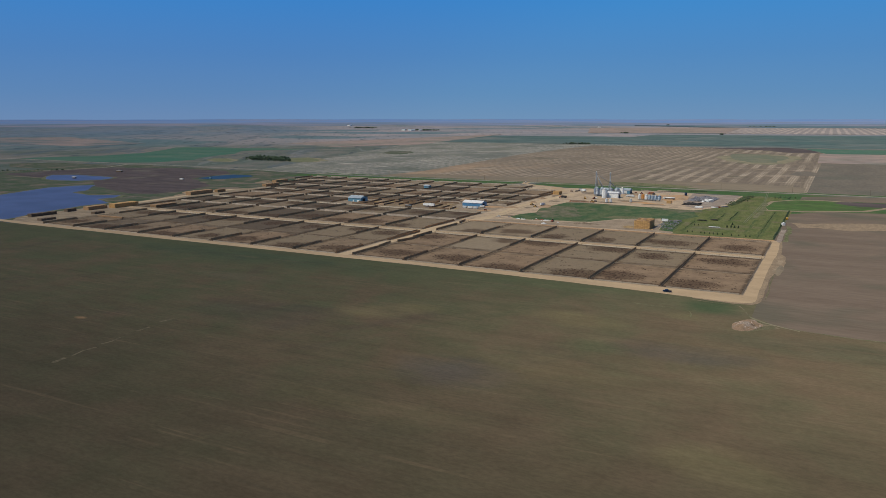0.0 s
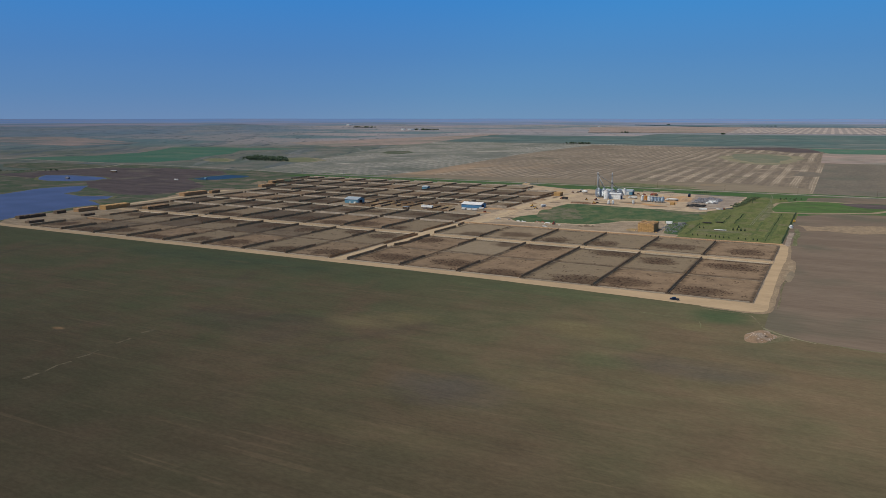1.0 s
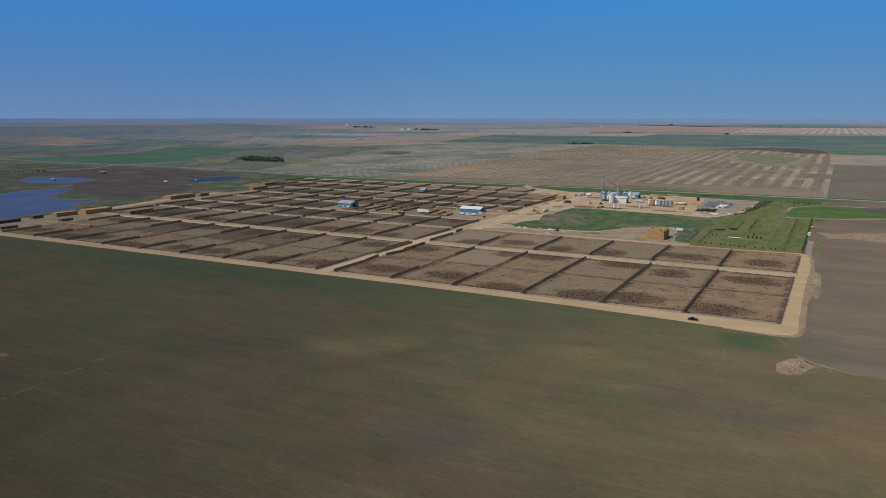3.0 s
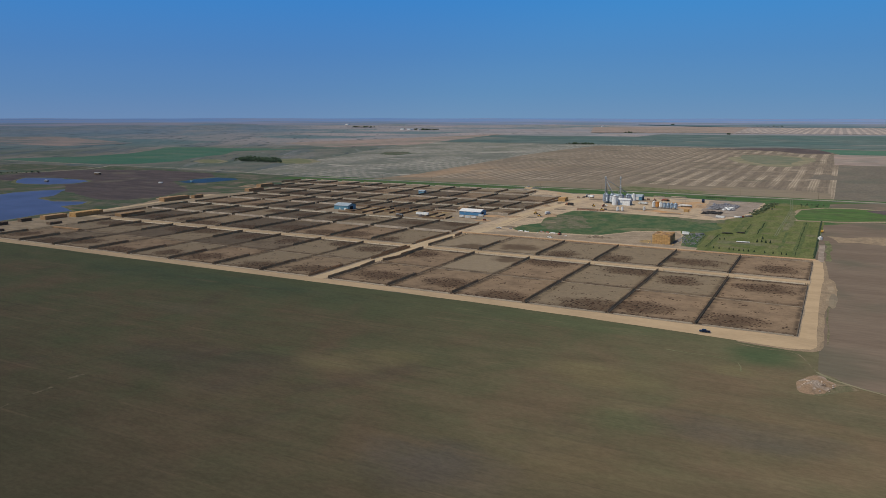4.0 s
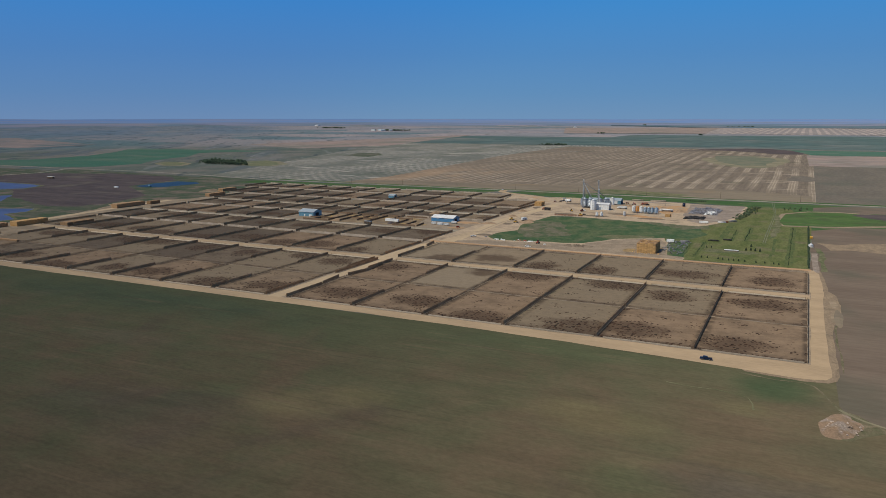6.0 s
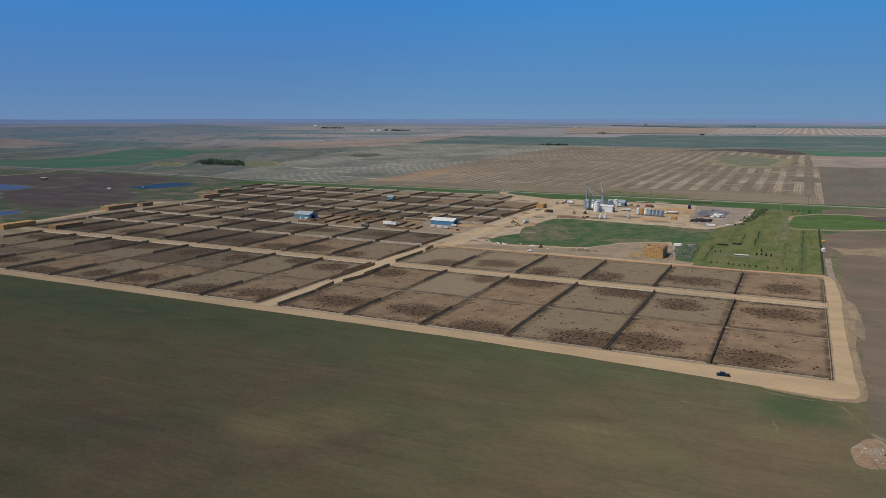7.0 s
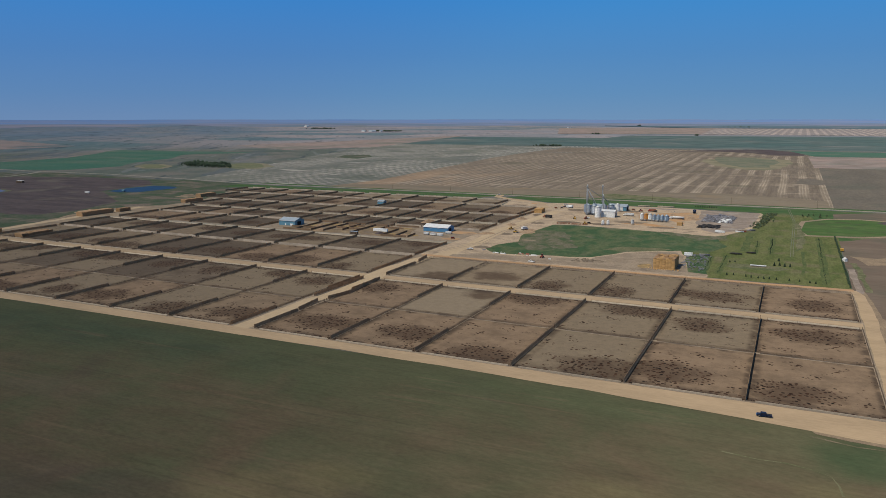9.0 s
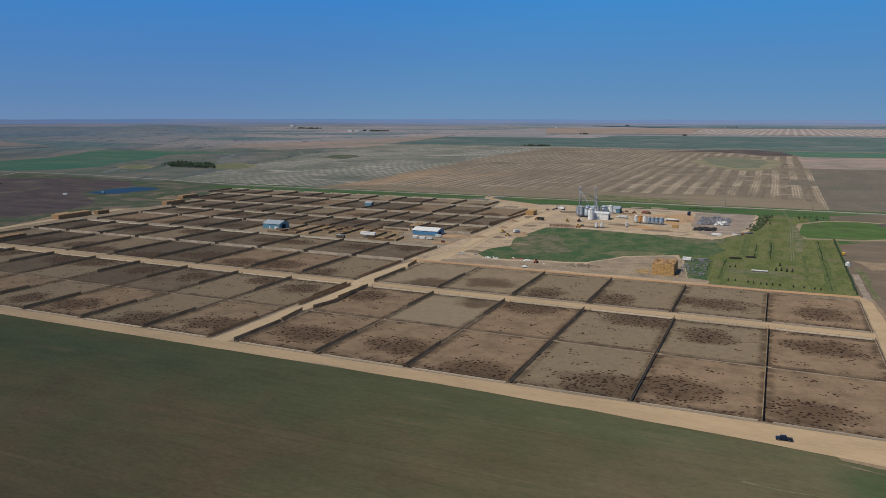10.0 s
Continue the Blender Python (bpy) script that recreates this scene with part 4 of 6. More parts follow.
sheet("dark_patch", [(50, 664), (59, 681), (85, 684), (120, 680), (118, 625), (82, 627), (69, 635)], "plough", 0.185, "dark bare earth beside oval crop", "ground", 2, 6)
sheet("field_corner", [(5, 690), (8, 772), (62, 771), (62, 690)], "east", 0.078, "bare brown soil beside county road", "field", 1.5, 12)
sheet("oval_rim", [(-36, 555), (-31, 645), (0, 684), (36, 694), (98, 680), (120, 620), (90, 566), (26, 530), (-28, 521)], "sand", 0.11, "pale rim of oval field", "ground", 1.5, 15)
sheet("oval_field", [(-31, 560), (-26, 640), (2, 677), (36, 687), (92, 671), (111, 620), (84, 575), (24, 540), (-25, 530)], "lush", 0.15, "bright green oval crop patch", "field", 1.5, 15)
for dx in (-1.0, 1.0):
    strip("worn_track", [(-39 + dx, 385), (-39 + dx, 450), (-38 + dx, 560), (-38 + dx, 640), (-45 + dx, 770)], 0.7, "hollow", 0.13, "worn wheel track in grass", "ground", 0.3)
sheet("dry_grass", [(-36, 410), (-32, 430), (-28, 470), (-27, 520), (-33, 640), (-37, 600), (-36, 500)], "dry", 0.12, "dry worn grass beside track", "ground", 3, 6)
for x, ya, yb, w in ((-92, 282, 368, 5), (-103, 288, 360, 4), (-70, 386, 464, 4), (-57, 390, 492, 5), (-15, 272, 508, 6), (-30, 300, 420, 3), (-80, 400, 520, 7)):
    strip("rank_grass", [(x, ya), (x + 0.8, (ya + yb) / 2), (x, yb)], w, "rank", 0.105, "darker rank grass along planted row", "ground", 1.5)
sheet("dry_ring", [(-90, 318), (-84, 332), (-66, 335), (-46, 331), (-40, 322), (-48, 314), (-68, 311), (-84, 312)], "dry", 0.115, "dry worn grass round trailer", "ground", 2.5, 5)
sheet("worn_pasture", [(-292, 395), (-290, 440), (-267, 448), (-240, 400), (-226, 352), (-238, 330), (-262, 322), (-282, 342)], "worn", 0.135, "grey worn patch of pasture", "ground", 8, 5)
sheet("worn_pasture", [(-200, 352), (-190, 372), (-160, 384), (-140, 380), (-150, 366), (-176, 356)], "dry", 0.135, "grey worn patch of pasture", "ground", 4, 5)
sheet("yard_clay", [(-219, 627), (-192, 652), (-163, 674), (-146, 650), (-143, 609), (-158, 585), (-156, 562), (-176, 586), (-209, 591)], "rusty_clay", 0.2, "orange dirt patch in yard", "ground", 5, 6)
sheet("yard_clay", [(-222, 536), (-185, 526), (-158, 516), (-160, 534), (-190, 545), (-213, 556)], "rusty_clay", 0.2, "orange dirt patch below bins", "ground", 4, 6)
sheet("yard_weeds", [(-182, 487), (-161, 489), (-142, 484), (-126, 478), (-111, 479), (-98, 500), (-101, 464), (-123, 454), (-157, 468)], "worn", 0.19, "grey-green weeds at yard edge", "ground", 5, 5)

# roads
strip("road_north", [(-2600, 850), (-2049, 841), (-1652, 832), (-1401, 838), (-1190, 815), (-1000, 786), (-930, 783), (700, 786), (2500, 786)], 8, "grey_road", 0.2, "grey gravel county road", "road", 0.6)
strip("road_turnoff", [(-466, 786), (-458, 752), (-430, 730), (-375, 706), (-345, 640)], 12, "road", 0.22, "tan gravel turnoff from road", "road", 1.5)
strip("track_west", [(-1660, 500), (-1605, 530), (-1569, 568), (-1549, 620), (-1546, 709), (-1572, 770), (-1604, 822)], 7, "grey_road", 0.18, "pale dirt track through prairie", "road", 1.0)

# the lot, its yard and lanes
sheet("lot_ground", [(-812, -3), (2, -3), (3, 262), (-345, 262), (-345, 590), (-358, 650), (-415, 650), (-425, 722), (-930, 712), (-880, 600), (-850, 530), (-840, 250), (-800, 150)], "lot", 0.12, "bare packed dirt of the feedlot", "ground", 2, 20)
sheet("hay_ground", [(-756, 3), (-800, -8), (-836, 20), (-848, 130), (-850, 250), (-880, 330), (-880, 420), (-820, 470), (-806, 300), (-756, 150)], "sand", 0.15, "pale trampled hay yard", "ground", 4, 15)
sheet("yard_ground", [(-345, 257), (-345, 590), (-358, 645), (-412, 650), (-425, 722), (-456, 744), (-448, 750), (-361, 704), (-331, 716), (-250, 713), (-195, 718), (-127, 704), (-76, 706), (-73, 640), (-80, 556), (-90, 524), (-111, 473), (-133, 482), (-172, 487), (-224, 494), (-269, 501), (-289, 492), (-299, 408), (-287, 362), (-300, 338), (-302, 309), (-284, 291), (-267, 294), (-242, 302), (-217, 302), (-199, 310), (-177, 350), (-151, 364), (-132, 376), (-125, 348), (-115, 279), (-98, 271), (-98, 260)], "yard", 0.17, "tan dirt yard with vehicle tracks", "ground", 2, 12)
sheet("scrap_ground", [(-128, 357), (-106, 367), (-99, 275), (-115, 279), (-125, 348)], "pasture", 0.2, "weedy ground under scrap", "ground", 2, 8)
sheet("road_front", [(-860, 1), (-770, -1), (-600, -0.8), (1.5, -0.8), (1.5, 240), (-3, 253), (-3, 262), (4, 259), (8.5, 244), (9.8, 200), (9.6, 140), (9.2, 60), (10.2, 6), (11, -8), (10.5, -17), (8, -22), (2, -24.5), (-6, -25), (-15, -24.5), (-28, -22.6), (-45, -21.3), (-87, -18.5), (-125, -16), (-196, -13.5), (-264, -12.5), (-335, -13), (-600, -13), (-770, -13), (-860, -8)], "road", 0.22, "pale tan packed gravel road round the pens", "road", 0.8, 9)
sheet("road_shoulder", [(4, 262), (9, 258), (12, 230), (12.5, 205), (13, 182), (17.5, 168), (19.5, 140), (19, 112), (15.5, 92), (13, 70), (13, 40), (14.2, 0), (14, -14), (12.5, -22), (9, -27), (-2, -28.5), (-16, -27.5), (-28, -25), (-30, -21), (0, -20), (7, -15), (7, 200), (2, 250)], "shoulder", 0.17, "loose brown sand shoulder of gravel road", "ground", 0.8, 5)
sheet("sand_spill", [(14, 118), (18, 122), (18.8, 108), (16.5, 96), (14, 90), (13, 100)], "sand", 0.2, "pale spill of sand beside road", "ground", 0.8, 3)
sheet("sand_spill", [(13.5, 150), (17, 152), (18, 138), (16, 130), (13.8, 134)], "sand", 0.2, "pale heap of sand beside road", "ground", 0.8, 3)
strip("road_clay", [(-342, 257), (-190, 256), (-60, 256), (2, 260)], 7, "clay", 0.26, "orange clay road behind pens", "road", 0.8)
strip("lane", [(-800, 158), (-560, 157.5), (-340, 157.5), (1.2, 157)], 13, "road", 0.21, "tan feeding lane between pens", "road", 0.5)
strip("lane_west", [(-800, 158), (-835, 180), (-850, 300), (-860, 420)], 12, "road_ns", 0.19, "pale dirt lane past hay", "road", 2)
strip("alley_front", [(-333, -3), (-333, 40), (-334, 72), (-331, 84), (-330, 110), (-332, 152)], 11, "road_ns", 0.2, "tan dirt alley between blocks of pens", "road", 0.8)
strip("alley_diagonal", [(-333, 150), (-338, 180), (-334, 230), (-326, 260), (-322, 330), (-330, 420), (-325, 520), (-322, 620)], 15, "road_ns", 0.23, "wide tan dirt haul road", "road", 2.5)
strip("lane_second", [(-830, 327), (-560, 327), (-345, 327)], 8, "grey_road", 0.2, "grey dirt feeding lane", "road", 0.6)
strip("lane_third", [(-830, 470), (-600, 469), (-350, 474)], 7, "grey_road", 0.2, "grey dirt feeding lane", "road", 0.6)
strip("lane_fourth", [(-850, 549), (-600, 549), (-350, 554)], 7, "grey_road", 0.2, "grey dirt feeding lane", "road", 0.6)
strip("lane_fifth", [(-880, 640), (-600, 643), (-420, 648)], 7, "grey_road", 0.2, "grey dirt feeding lane", "road", 0.6)
strip("lane_north", [(-930, 714), (-600, 716), (-425, 722)], 10, "grey_road", 0.2, "grey dirt lane along north edge", "road", 1)
sheet("ash_ground", [(-142, 575), (-146, 640), (-150, 700), (-120, 702), (-80, 704), (-78, 640), (-84, 560), (-95, 528), (-112, 500), (-130, 520)], "ash", 0.195, "grey ashy ground round scrap", "ground", 4, 9)
sheet("stack_ground", [(-204, 268), (-100, 266), (-99, 275), (-116, 282), (-127, 348), (-135, 370), (-151, 360), (-176, 346), (-198, 306)], "lot", 0.185, "grey packed dirt round straw stack", "ground", 3, 7)
sheet("worn_ground", [(-330, 262), (-300, 262), (-200, 264), (-105, 264), (-112, 278), (-150, 276), (-200, 298), (-222, 296), (-260, 288), (-300, 284)], "lot", 0.19, "grey worn dirt beside clay road", "ground", 3, 9)
sheet("corral_ground", [(-552, 336), (-500, 334), (-470, 342), (-440, 336), (-410, 336), (-402, 350), (-412, 372), (-420, 396), (-470, 400), (-530, 398), (-550, 380)], "litter_old", 0.185, "old trampled straw over corral ground", "ground", 3, 6)
for x, y, rx, ry, mtl in ((-522, 386, 12, 7, "litter"), (-496, 382, 10, 8, "litter"), (-472, 385, 10, 7, "litter"), (-422, 351, 9, 7, "litter"), (-404, 354, 8, 6, "litter"), (-540, 372, 9, 10, "litter"), (-455, 352, 8, 5, "mud"), (-512, 362, 9, 6, "mud"), (-436, 392, 14, 7, "litter"),
                          (-281, 374, 9, 4, "sand"), (-360, 392, 16, 9, "clay"), (-318, 404, 10, 7, "mud"), (-332, 424, 10, 7, "spoil"), (-300, 425, 10, 12, "spoil"), (-312, 498, 9, 8, "mud"), (-280, 520, 14, 9, "mud"), (-240, 520, 16, 8, "mud"), (-215, 548, 18, 9, "mud"), (-172, 520, 18, 7, "mud"), (-240, 655, 18, 9, "mud"),
                          (-300, 640, 16, 12, "mud"), (-205, 700, 26, 7, "ash"), (-260, 600, 14, 8, "mud"), (-330, 570, 12, 14, "mud"), (-195, 292, 10, 6, "mud"), (-356, 350, 10, 6, "clay"), (-308, 316, 9, 7, "mud"), (-150, 290, 6, 9, "litter"), (-133, 312, 9, 4, "litter"), (-390, 660, 10, 8, "mud"), (-372, 690, 12, 8, "clay")):
    sheet("bare_patch", [(x + rx * math.cos(0.7 * i), y + ry * math.sin(0.7 * i)) for i in range(9)], mtl, 0.212, {"litter": "trampled straw litter on dirt", "mud": "damp dark patch of dirt", "clay": "orange clay patch on dirt", "sand": "pale sandy patch in pasture", "spoil": "loose tan dirt spread on yard", "ash": "grey ashy patch on dirt"}[mtl], "ground", 2.2, 4)
sheet("rough_grass_north", [(-300, 806), (-180, 804), (-170, 835), (-215, 858), (-262, 872), (-310, 880), (-330, 850)], "dry", 0.1, "rank yellow-green grass in field corner", "ground", 8, 15)
strip("sown_line", [(-280, 850), (-262, 846), (-240, 850), (-205, 840), (-182, 836)], 5, "yellow_grass", 0.13, "pale bare line in rank grass", "ground", 1)
strip("verge_south_east", [(11.5, 258), (12, 290), (10.5, 345), (8, 376)], 4.5, "dry", 0.105, "weeds along field track", "ground", 3)
strip("road_south_east", [(6, 252), (5.8, 300), (5, 346)], 5.0, "ash", 0.21, "grey dirt track beside field", "road", 1.0)
for line, w in (([(-338, 280), (-322, 340), (-326, 420), (-318, 520), (-290, 640)], 1.6), ([(-333, 280), (-317, 340), (-321, 420), (-312, 520), (-280, 560), (-215, 545)], 1.4), ([(-320, 300), (-280, 282), (-200, 280), (-150, 275)], 1.5), ([(-300, 520), (-240, 560), (-190, 555), (-130, 520), (-95, 560)], 2.0), ([(-310, 600), (-250, 625), (-180, 640), (-100, 660)], 2.2), ([(-345, 300), (-330, 330), (-300, 345)], 1.5), ([(-380, 366), (-350, 372), (-332, 400)], 2.0)):
    strip("wheel_rut", line, w, "rut", 0.245, "worn wheel rut in dirt yard", "ground", 0.8)

# ---- pens ----
PANEL = 7.5


def lattice(name, material, xs, zs, holes, depth):
    """One connected upright sheet of cells between xs and zs, open where holes(i, j) says so; depth(i): how far column i stands proud."""
    vs, fs = [], []
    nx, nz = len(xs), len(zs)
    for side in (0, 1):
        for j in range(nz):
            for i in range(nx):
                vs.append((xs[i], (0.04 if side else -0.04) + depth(i), zs[j](i) if callable(zs[j]) else zs[j]))
    o = nx * nz
    solid = {(i, j) for i in range(nx - 1) for j in range(nz - 1) if not holes(i, j)}
    for i, j in solid:
        a, c, e, g = j * nx + i, j * nx + i + 1, (j + 1) * nx + i + 1, (j + 1) * nx + i
        fs += [(a, c, e, g), (o + g, o + e, o + c, o + a)]
        for (di, dj), (p, s) in (((0, -1), (c, a)), ((1, 0), (e, c)), ((0, 1), (g, e)), ((-1, 0), (a, g))):
            if (i + di, j + dj) not in solid:
                fs.append((p, s, o + s, o + p))
    return Geo().add(vs, fs).mesh(name, M[material])


def panel_mesh(name, material, height=2.8, boards=20):
    """A boarded fence panel, board edges alternately proud, tops uneven."""
    rnd = random.Random(5)
    tops = [rnd.uniform(-0.09, 0.09) for _ in range(boards + 1)]
    return lattice(name, material, [PANEL * i / boards for i in range(boards + 1)], [0.14, lambda i: height + tops[i]], lambda i, j: False, lambda i: 0.05 * (i % 2))


def rail_mesh(name, material, height=1.5):
    """Four rails on end stiles, in one piece."""
    return lattice(name, material, [0, 0.12, PANEL - 0.12, PANEL], [0.3, 0.42, 0.66, 0.78, 1.02, 1.14, height - 0.12, height], lambda i, j: i == 1 and j % 2 == 1, lambda i: 0)


WIND_PANEL = panel_mesh("panel", "board", 2.45)
BACK_PANEL = panel_mesh("panel", "sunlit_board", 2.4)
CORRAL_PANEL = panel_mesh("panel", "rail", 2.0, 16)
RAIL_PANEL = rail_mesh("rail_panel", "post")
POST = Geo().box(-0.11, 0.11, -0.11, 0.11, 0, 2.6, None, 0.1).mesh("post", M["post"])
SHORT_POST = Geo().box(-0.08, 0.08, -0.08, 0.08, 0, 1.65, None, 0.1).mesh("post", M["post"])


def fence(a, c, kind="wind", group="fences between pens"):
    """A run of fence from a to c, panel by panel."""
    name, label, mesh, post = {
        "wind": ("windbreak_fence", "weathered grey-brown board windbreak fence on pen ground", WIND_PANEL, POST),
        "back": ("windbreak_fence", "board fence closing backs of pens, sunlit grey painted in", BACK_PANEL, POST),
        "corral": ("corral_fence", "brown board corral fence in working yard", CORRAL_PANEL, SHORT_POST),
        "rail": ("rail_fence", "low dark timber rail fence between pens", RAIL_PANEL, SHORT_POST)}[kind]
    a, c = Vector(a), Vector(c)
    span = (c - a).length
    t = thing(name, label, "fence", group, Matrix.Translation((a.x, a.y, 0.16)) @ Matrix.Rotation(math.atan2(c.y - a.y, c.x - a.x), 4, "Z"))
    n = max(1, round(span / PANEL))
    for i in range(n):
        part(mesh.name, mesh, "", t, at=Matrix.Translation((i * span / n, 0, 0)) @ Matrix.Diagonal((span / n / PANEL, 1, 1, 1)))
    for i in range(0, n + 1, 1 if n < 3 else 2):
        part("post", post, "", t, at=Matrix.Translation((i * span / n, 0.16, 0)))
    return t


def bunk(x0, x1, y, side):
    """A concrete feed bunk along x, with its neck rail towards the pen (side +1: pen on +y)."""
    t = thing("feed_bunk", "pale concrete feed bunk along the feeding lane", "feed trough", "feed bunks", pose(x0, y, 0.2, 0, 0, 0))
    w = x1 - x0
    part("trough", Geo().prism([(-0.55, 0), (0.5, 0), (0.42, 0.55), (0.3, 0.55), (0.2, 0.2), (-0.2, 0.2), (-0.45, 0.75), (-0.6, 0.75)] if side > 0 else
                               [(0.55, 0), (0.6, 0.75), (0.45, 0.75), (0.2, 0.2), (-0.2, 0.2), (-0.3, 0.55), (-0.42, 0.55), (-0.5, 0)], 0, w), "concrete", t)
    part("neck_rail", Geo().bar((0, 0.5 * side, 1.2), (w, 0.5 * side, 1.2), 0.05), "post", t, "dark pipe neck rail")
    n = 3
    for i in range(n + 1):
        part("post", SHORT_POST, "", t, at=Matrix.Translation((i * w / n, 0.62 * side, -0.02)))
    return t


FLOORS = {}
DAMP = random.Random(8)


def pen_floor(x0, x1, y0, y1, feed, ground="pen"):
    w, d = round(x1 - x0, 1), round(y1 - y0, 1)
    if (w, d, ground) not in FLOORS:
        me = bpy.data.meshes.new("pen_floor")
        n = 6
        me.from_pydata([((i / n - 0.5) * w, (j / n - 0.5) * d, 0.05 * noise.noise((i * 1.7, j * 1.3, w))) for j in range(n + 1) for i in range(n + 1)], [],
                       [(j * (n + 1) + i, j * (n + 1) + i + 1, (j + 1) * (n + 1) + i + 1, (j + 1) * (n + 1) + i) for j in range(n) for i in range(n)])
        uv = me.uv_layers.new(name="plan")
        for lp in me.loops:
            k = lp.vertex_index
            uv.data[lp.index].uv = ((k % (n + 1)) / n, (k // (n + 1)) / n)
        me.materials.append(M[ground])
        FLOORS[w, d, ground] = me
    ob = new("pen_floor", FLOORS[w, d, ground])
    ob.matrix_basis = pose((x0 + x1) / 2, (y0 + y1) / 2, 0.24, 0, 0, 0 if feed == "S" else 180)
    tagged(ob, "trampled brown dirt floor of a feedlot pen", "pen floor", "pen floors", "structure")


def row(xs, y0, y1, feed, solid=(0.0, 1.0), bunks=True, full=(), thin=(), damp=0.0, empty=()):
    """A row of pens between the dividers xs; solid: the stretch of each divider that is boarded, the rest railed."""
    for x in xs:
        a, c = (0.0, 1.0) if x in full else solid
        ya, yc = y0 + a * (y1 - y0), y0 + c * (y1 - y0)
        if x in thin:
            fence((x, y0), (x, y1), "rail")
            continue
        fence((x, ya), (x, yc))
        if ya > y0 + 1:
            fence((x, y0), (x, ya - 0.3), "rail")
        if yc < y1 - 1:
            fence((x, yc + 0.3), (x, y1), "rail")
    for xr, xl in zip(xs, xs[1:]):
        pen_floor(xl + 0.4, xr - 0.4, y0 + 0.3, y1 - 0.3, feed, "pen_empty" if xr in empty else "pen_damp" if DAMP.random() < damp else "pen")
        if bunks:
            bunk(xl + 4, xr - 1.5, y0 - 0.3 if feed == "S" else y1 + 0.3, 1 if feed == "S" else -1)


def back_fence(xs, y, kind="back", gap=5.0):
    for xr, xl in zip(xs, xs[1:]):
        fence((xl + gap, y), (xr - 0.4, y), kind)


XE = [0, -55, -108, -164, -218, -271, -324]
XW = [-342, -391, -442, -494, -546, -598, -650, -702, -755]
X3E = [0, -57, -112, -166, -219, -275, -328]
X3 = [-345, -397, -448, -500, -551, -601, -655, -705, -755, -803]
X4 = [-347, -398, -450, -503, -555, -607, -659, -711, -762, -808]
X5 = [-590, -640, -690, -740, -806]
X6 = [-455, -487, -519, -553, -590, -640, -690, -740, -806]
X7 = [-350, -385, -419, -455, -488, -521, -570, -620, -670, -720, -770, -825]
X8 = [-358, -410, -462, -514, -566, -618, -670, -722, -774, -826, -870]
X9 = [-425, -475, -525, -575, -625, -675, -725, -775, -825, -875, -912]
row(XE, 1, 74, "S", (0.0, 0.58), True, (-55, -108, -164), (0,))
row(XW, 1, 74, "S", (0.0, 0.6), damp=0.2)
row(XE, 76, 149, "N", (0.45, 1.0), True, (-55, -108, -164), (0,), empty=(-218,))
row(XW, 76, 149, "N", (0.4, 1.0), damp=0.35)
row(X3E, 166, 247, "S", (0.0, 0.62), True, (-57, -112, -166, -219), (0,), empty=(-219, -275))
row(X3, 166, 246, "S", (0.08, 0.95), damp=0.3)
row(X4, 250, 321, "N", damp=0.75)
row(X5, 333, 398, "S", damp=0.8)
row(X6, 402, 464, "N", damp=0.8)
row([-349, -385, -420, -455], 412, 464, "N", damp=0.5)
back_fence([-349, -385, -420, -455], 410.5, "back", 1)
row(X7, 476, 544, "S", damp=0.8)
row(X8, 557, 636, "S", damp=0.6)
row(X9, 650, 708, "S", damp=0.5, empty=(-425, -475, -575, -625))
back_fence(XE, 75, "rail", 3)
back_fence(XW, 75, "rail", 3)
back_fence(X3E, 248, "rail", 1)
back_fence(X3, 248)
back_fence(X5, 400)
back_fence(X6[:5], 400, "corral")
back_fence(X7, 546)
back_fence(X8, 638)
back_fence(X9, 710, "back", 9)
# alley between the blocks
for a, c in (((-325, 46), (-328, 72)), ((-325, 80), (-320.5, 99)), ((-320.5, 99), (-325, 145)), ((-338.5, 83), (-337.5, 147)), ((-330, 226), (-333, 248)), ((-356, 484), (-346, 590)), ((-346, 590), (-352, 620))):
    fence(a, c)
# working yard
for a, c in (((-556, 336), (-520, 336)), ((-556, 352), (-522, 354)), ((-540, 338), (-544, 396)), ((-520, 338), (-523, 398)), ((-505, 366), (-470, 366)), ((-505, 340), (-508, 396)), ((-488, 352), (-491, 396)),
             ((-470, 344), (-472, 398)), ((-452, 366), (-455, 398)), ((-455, 386), (-430, 386)), ((-430, 338), (-433, 380)), ((-415, 340), (-418, 372)), ((-432, 338), (-402, 338)), ((-448, 404), (-420, 404)), ((-500, 384), (-478, 384)), ((-400, 338), (-402, 360))):
    fence(a, c, "corral", "corral fences")

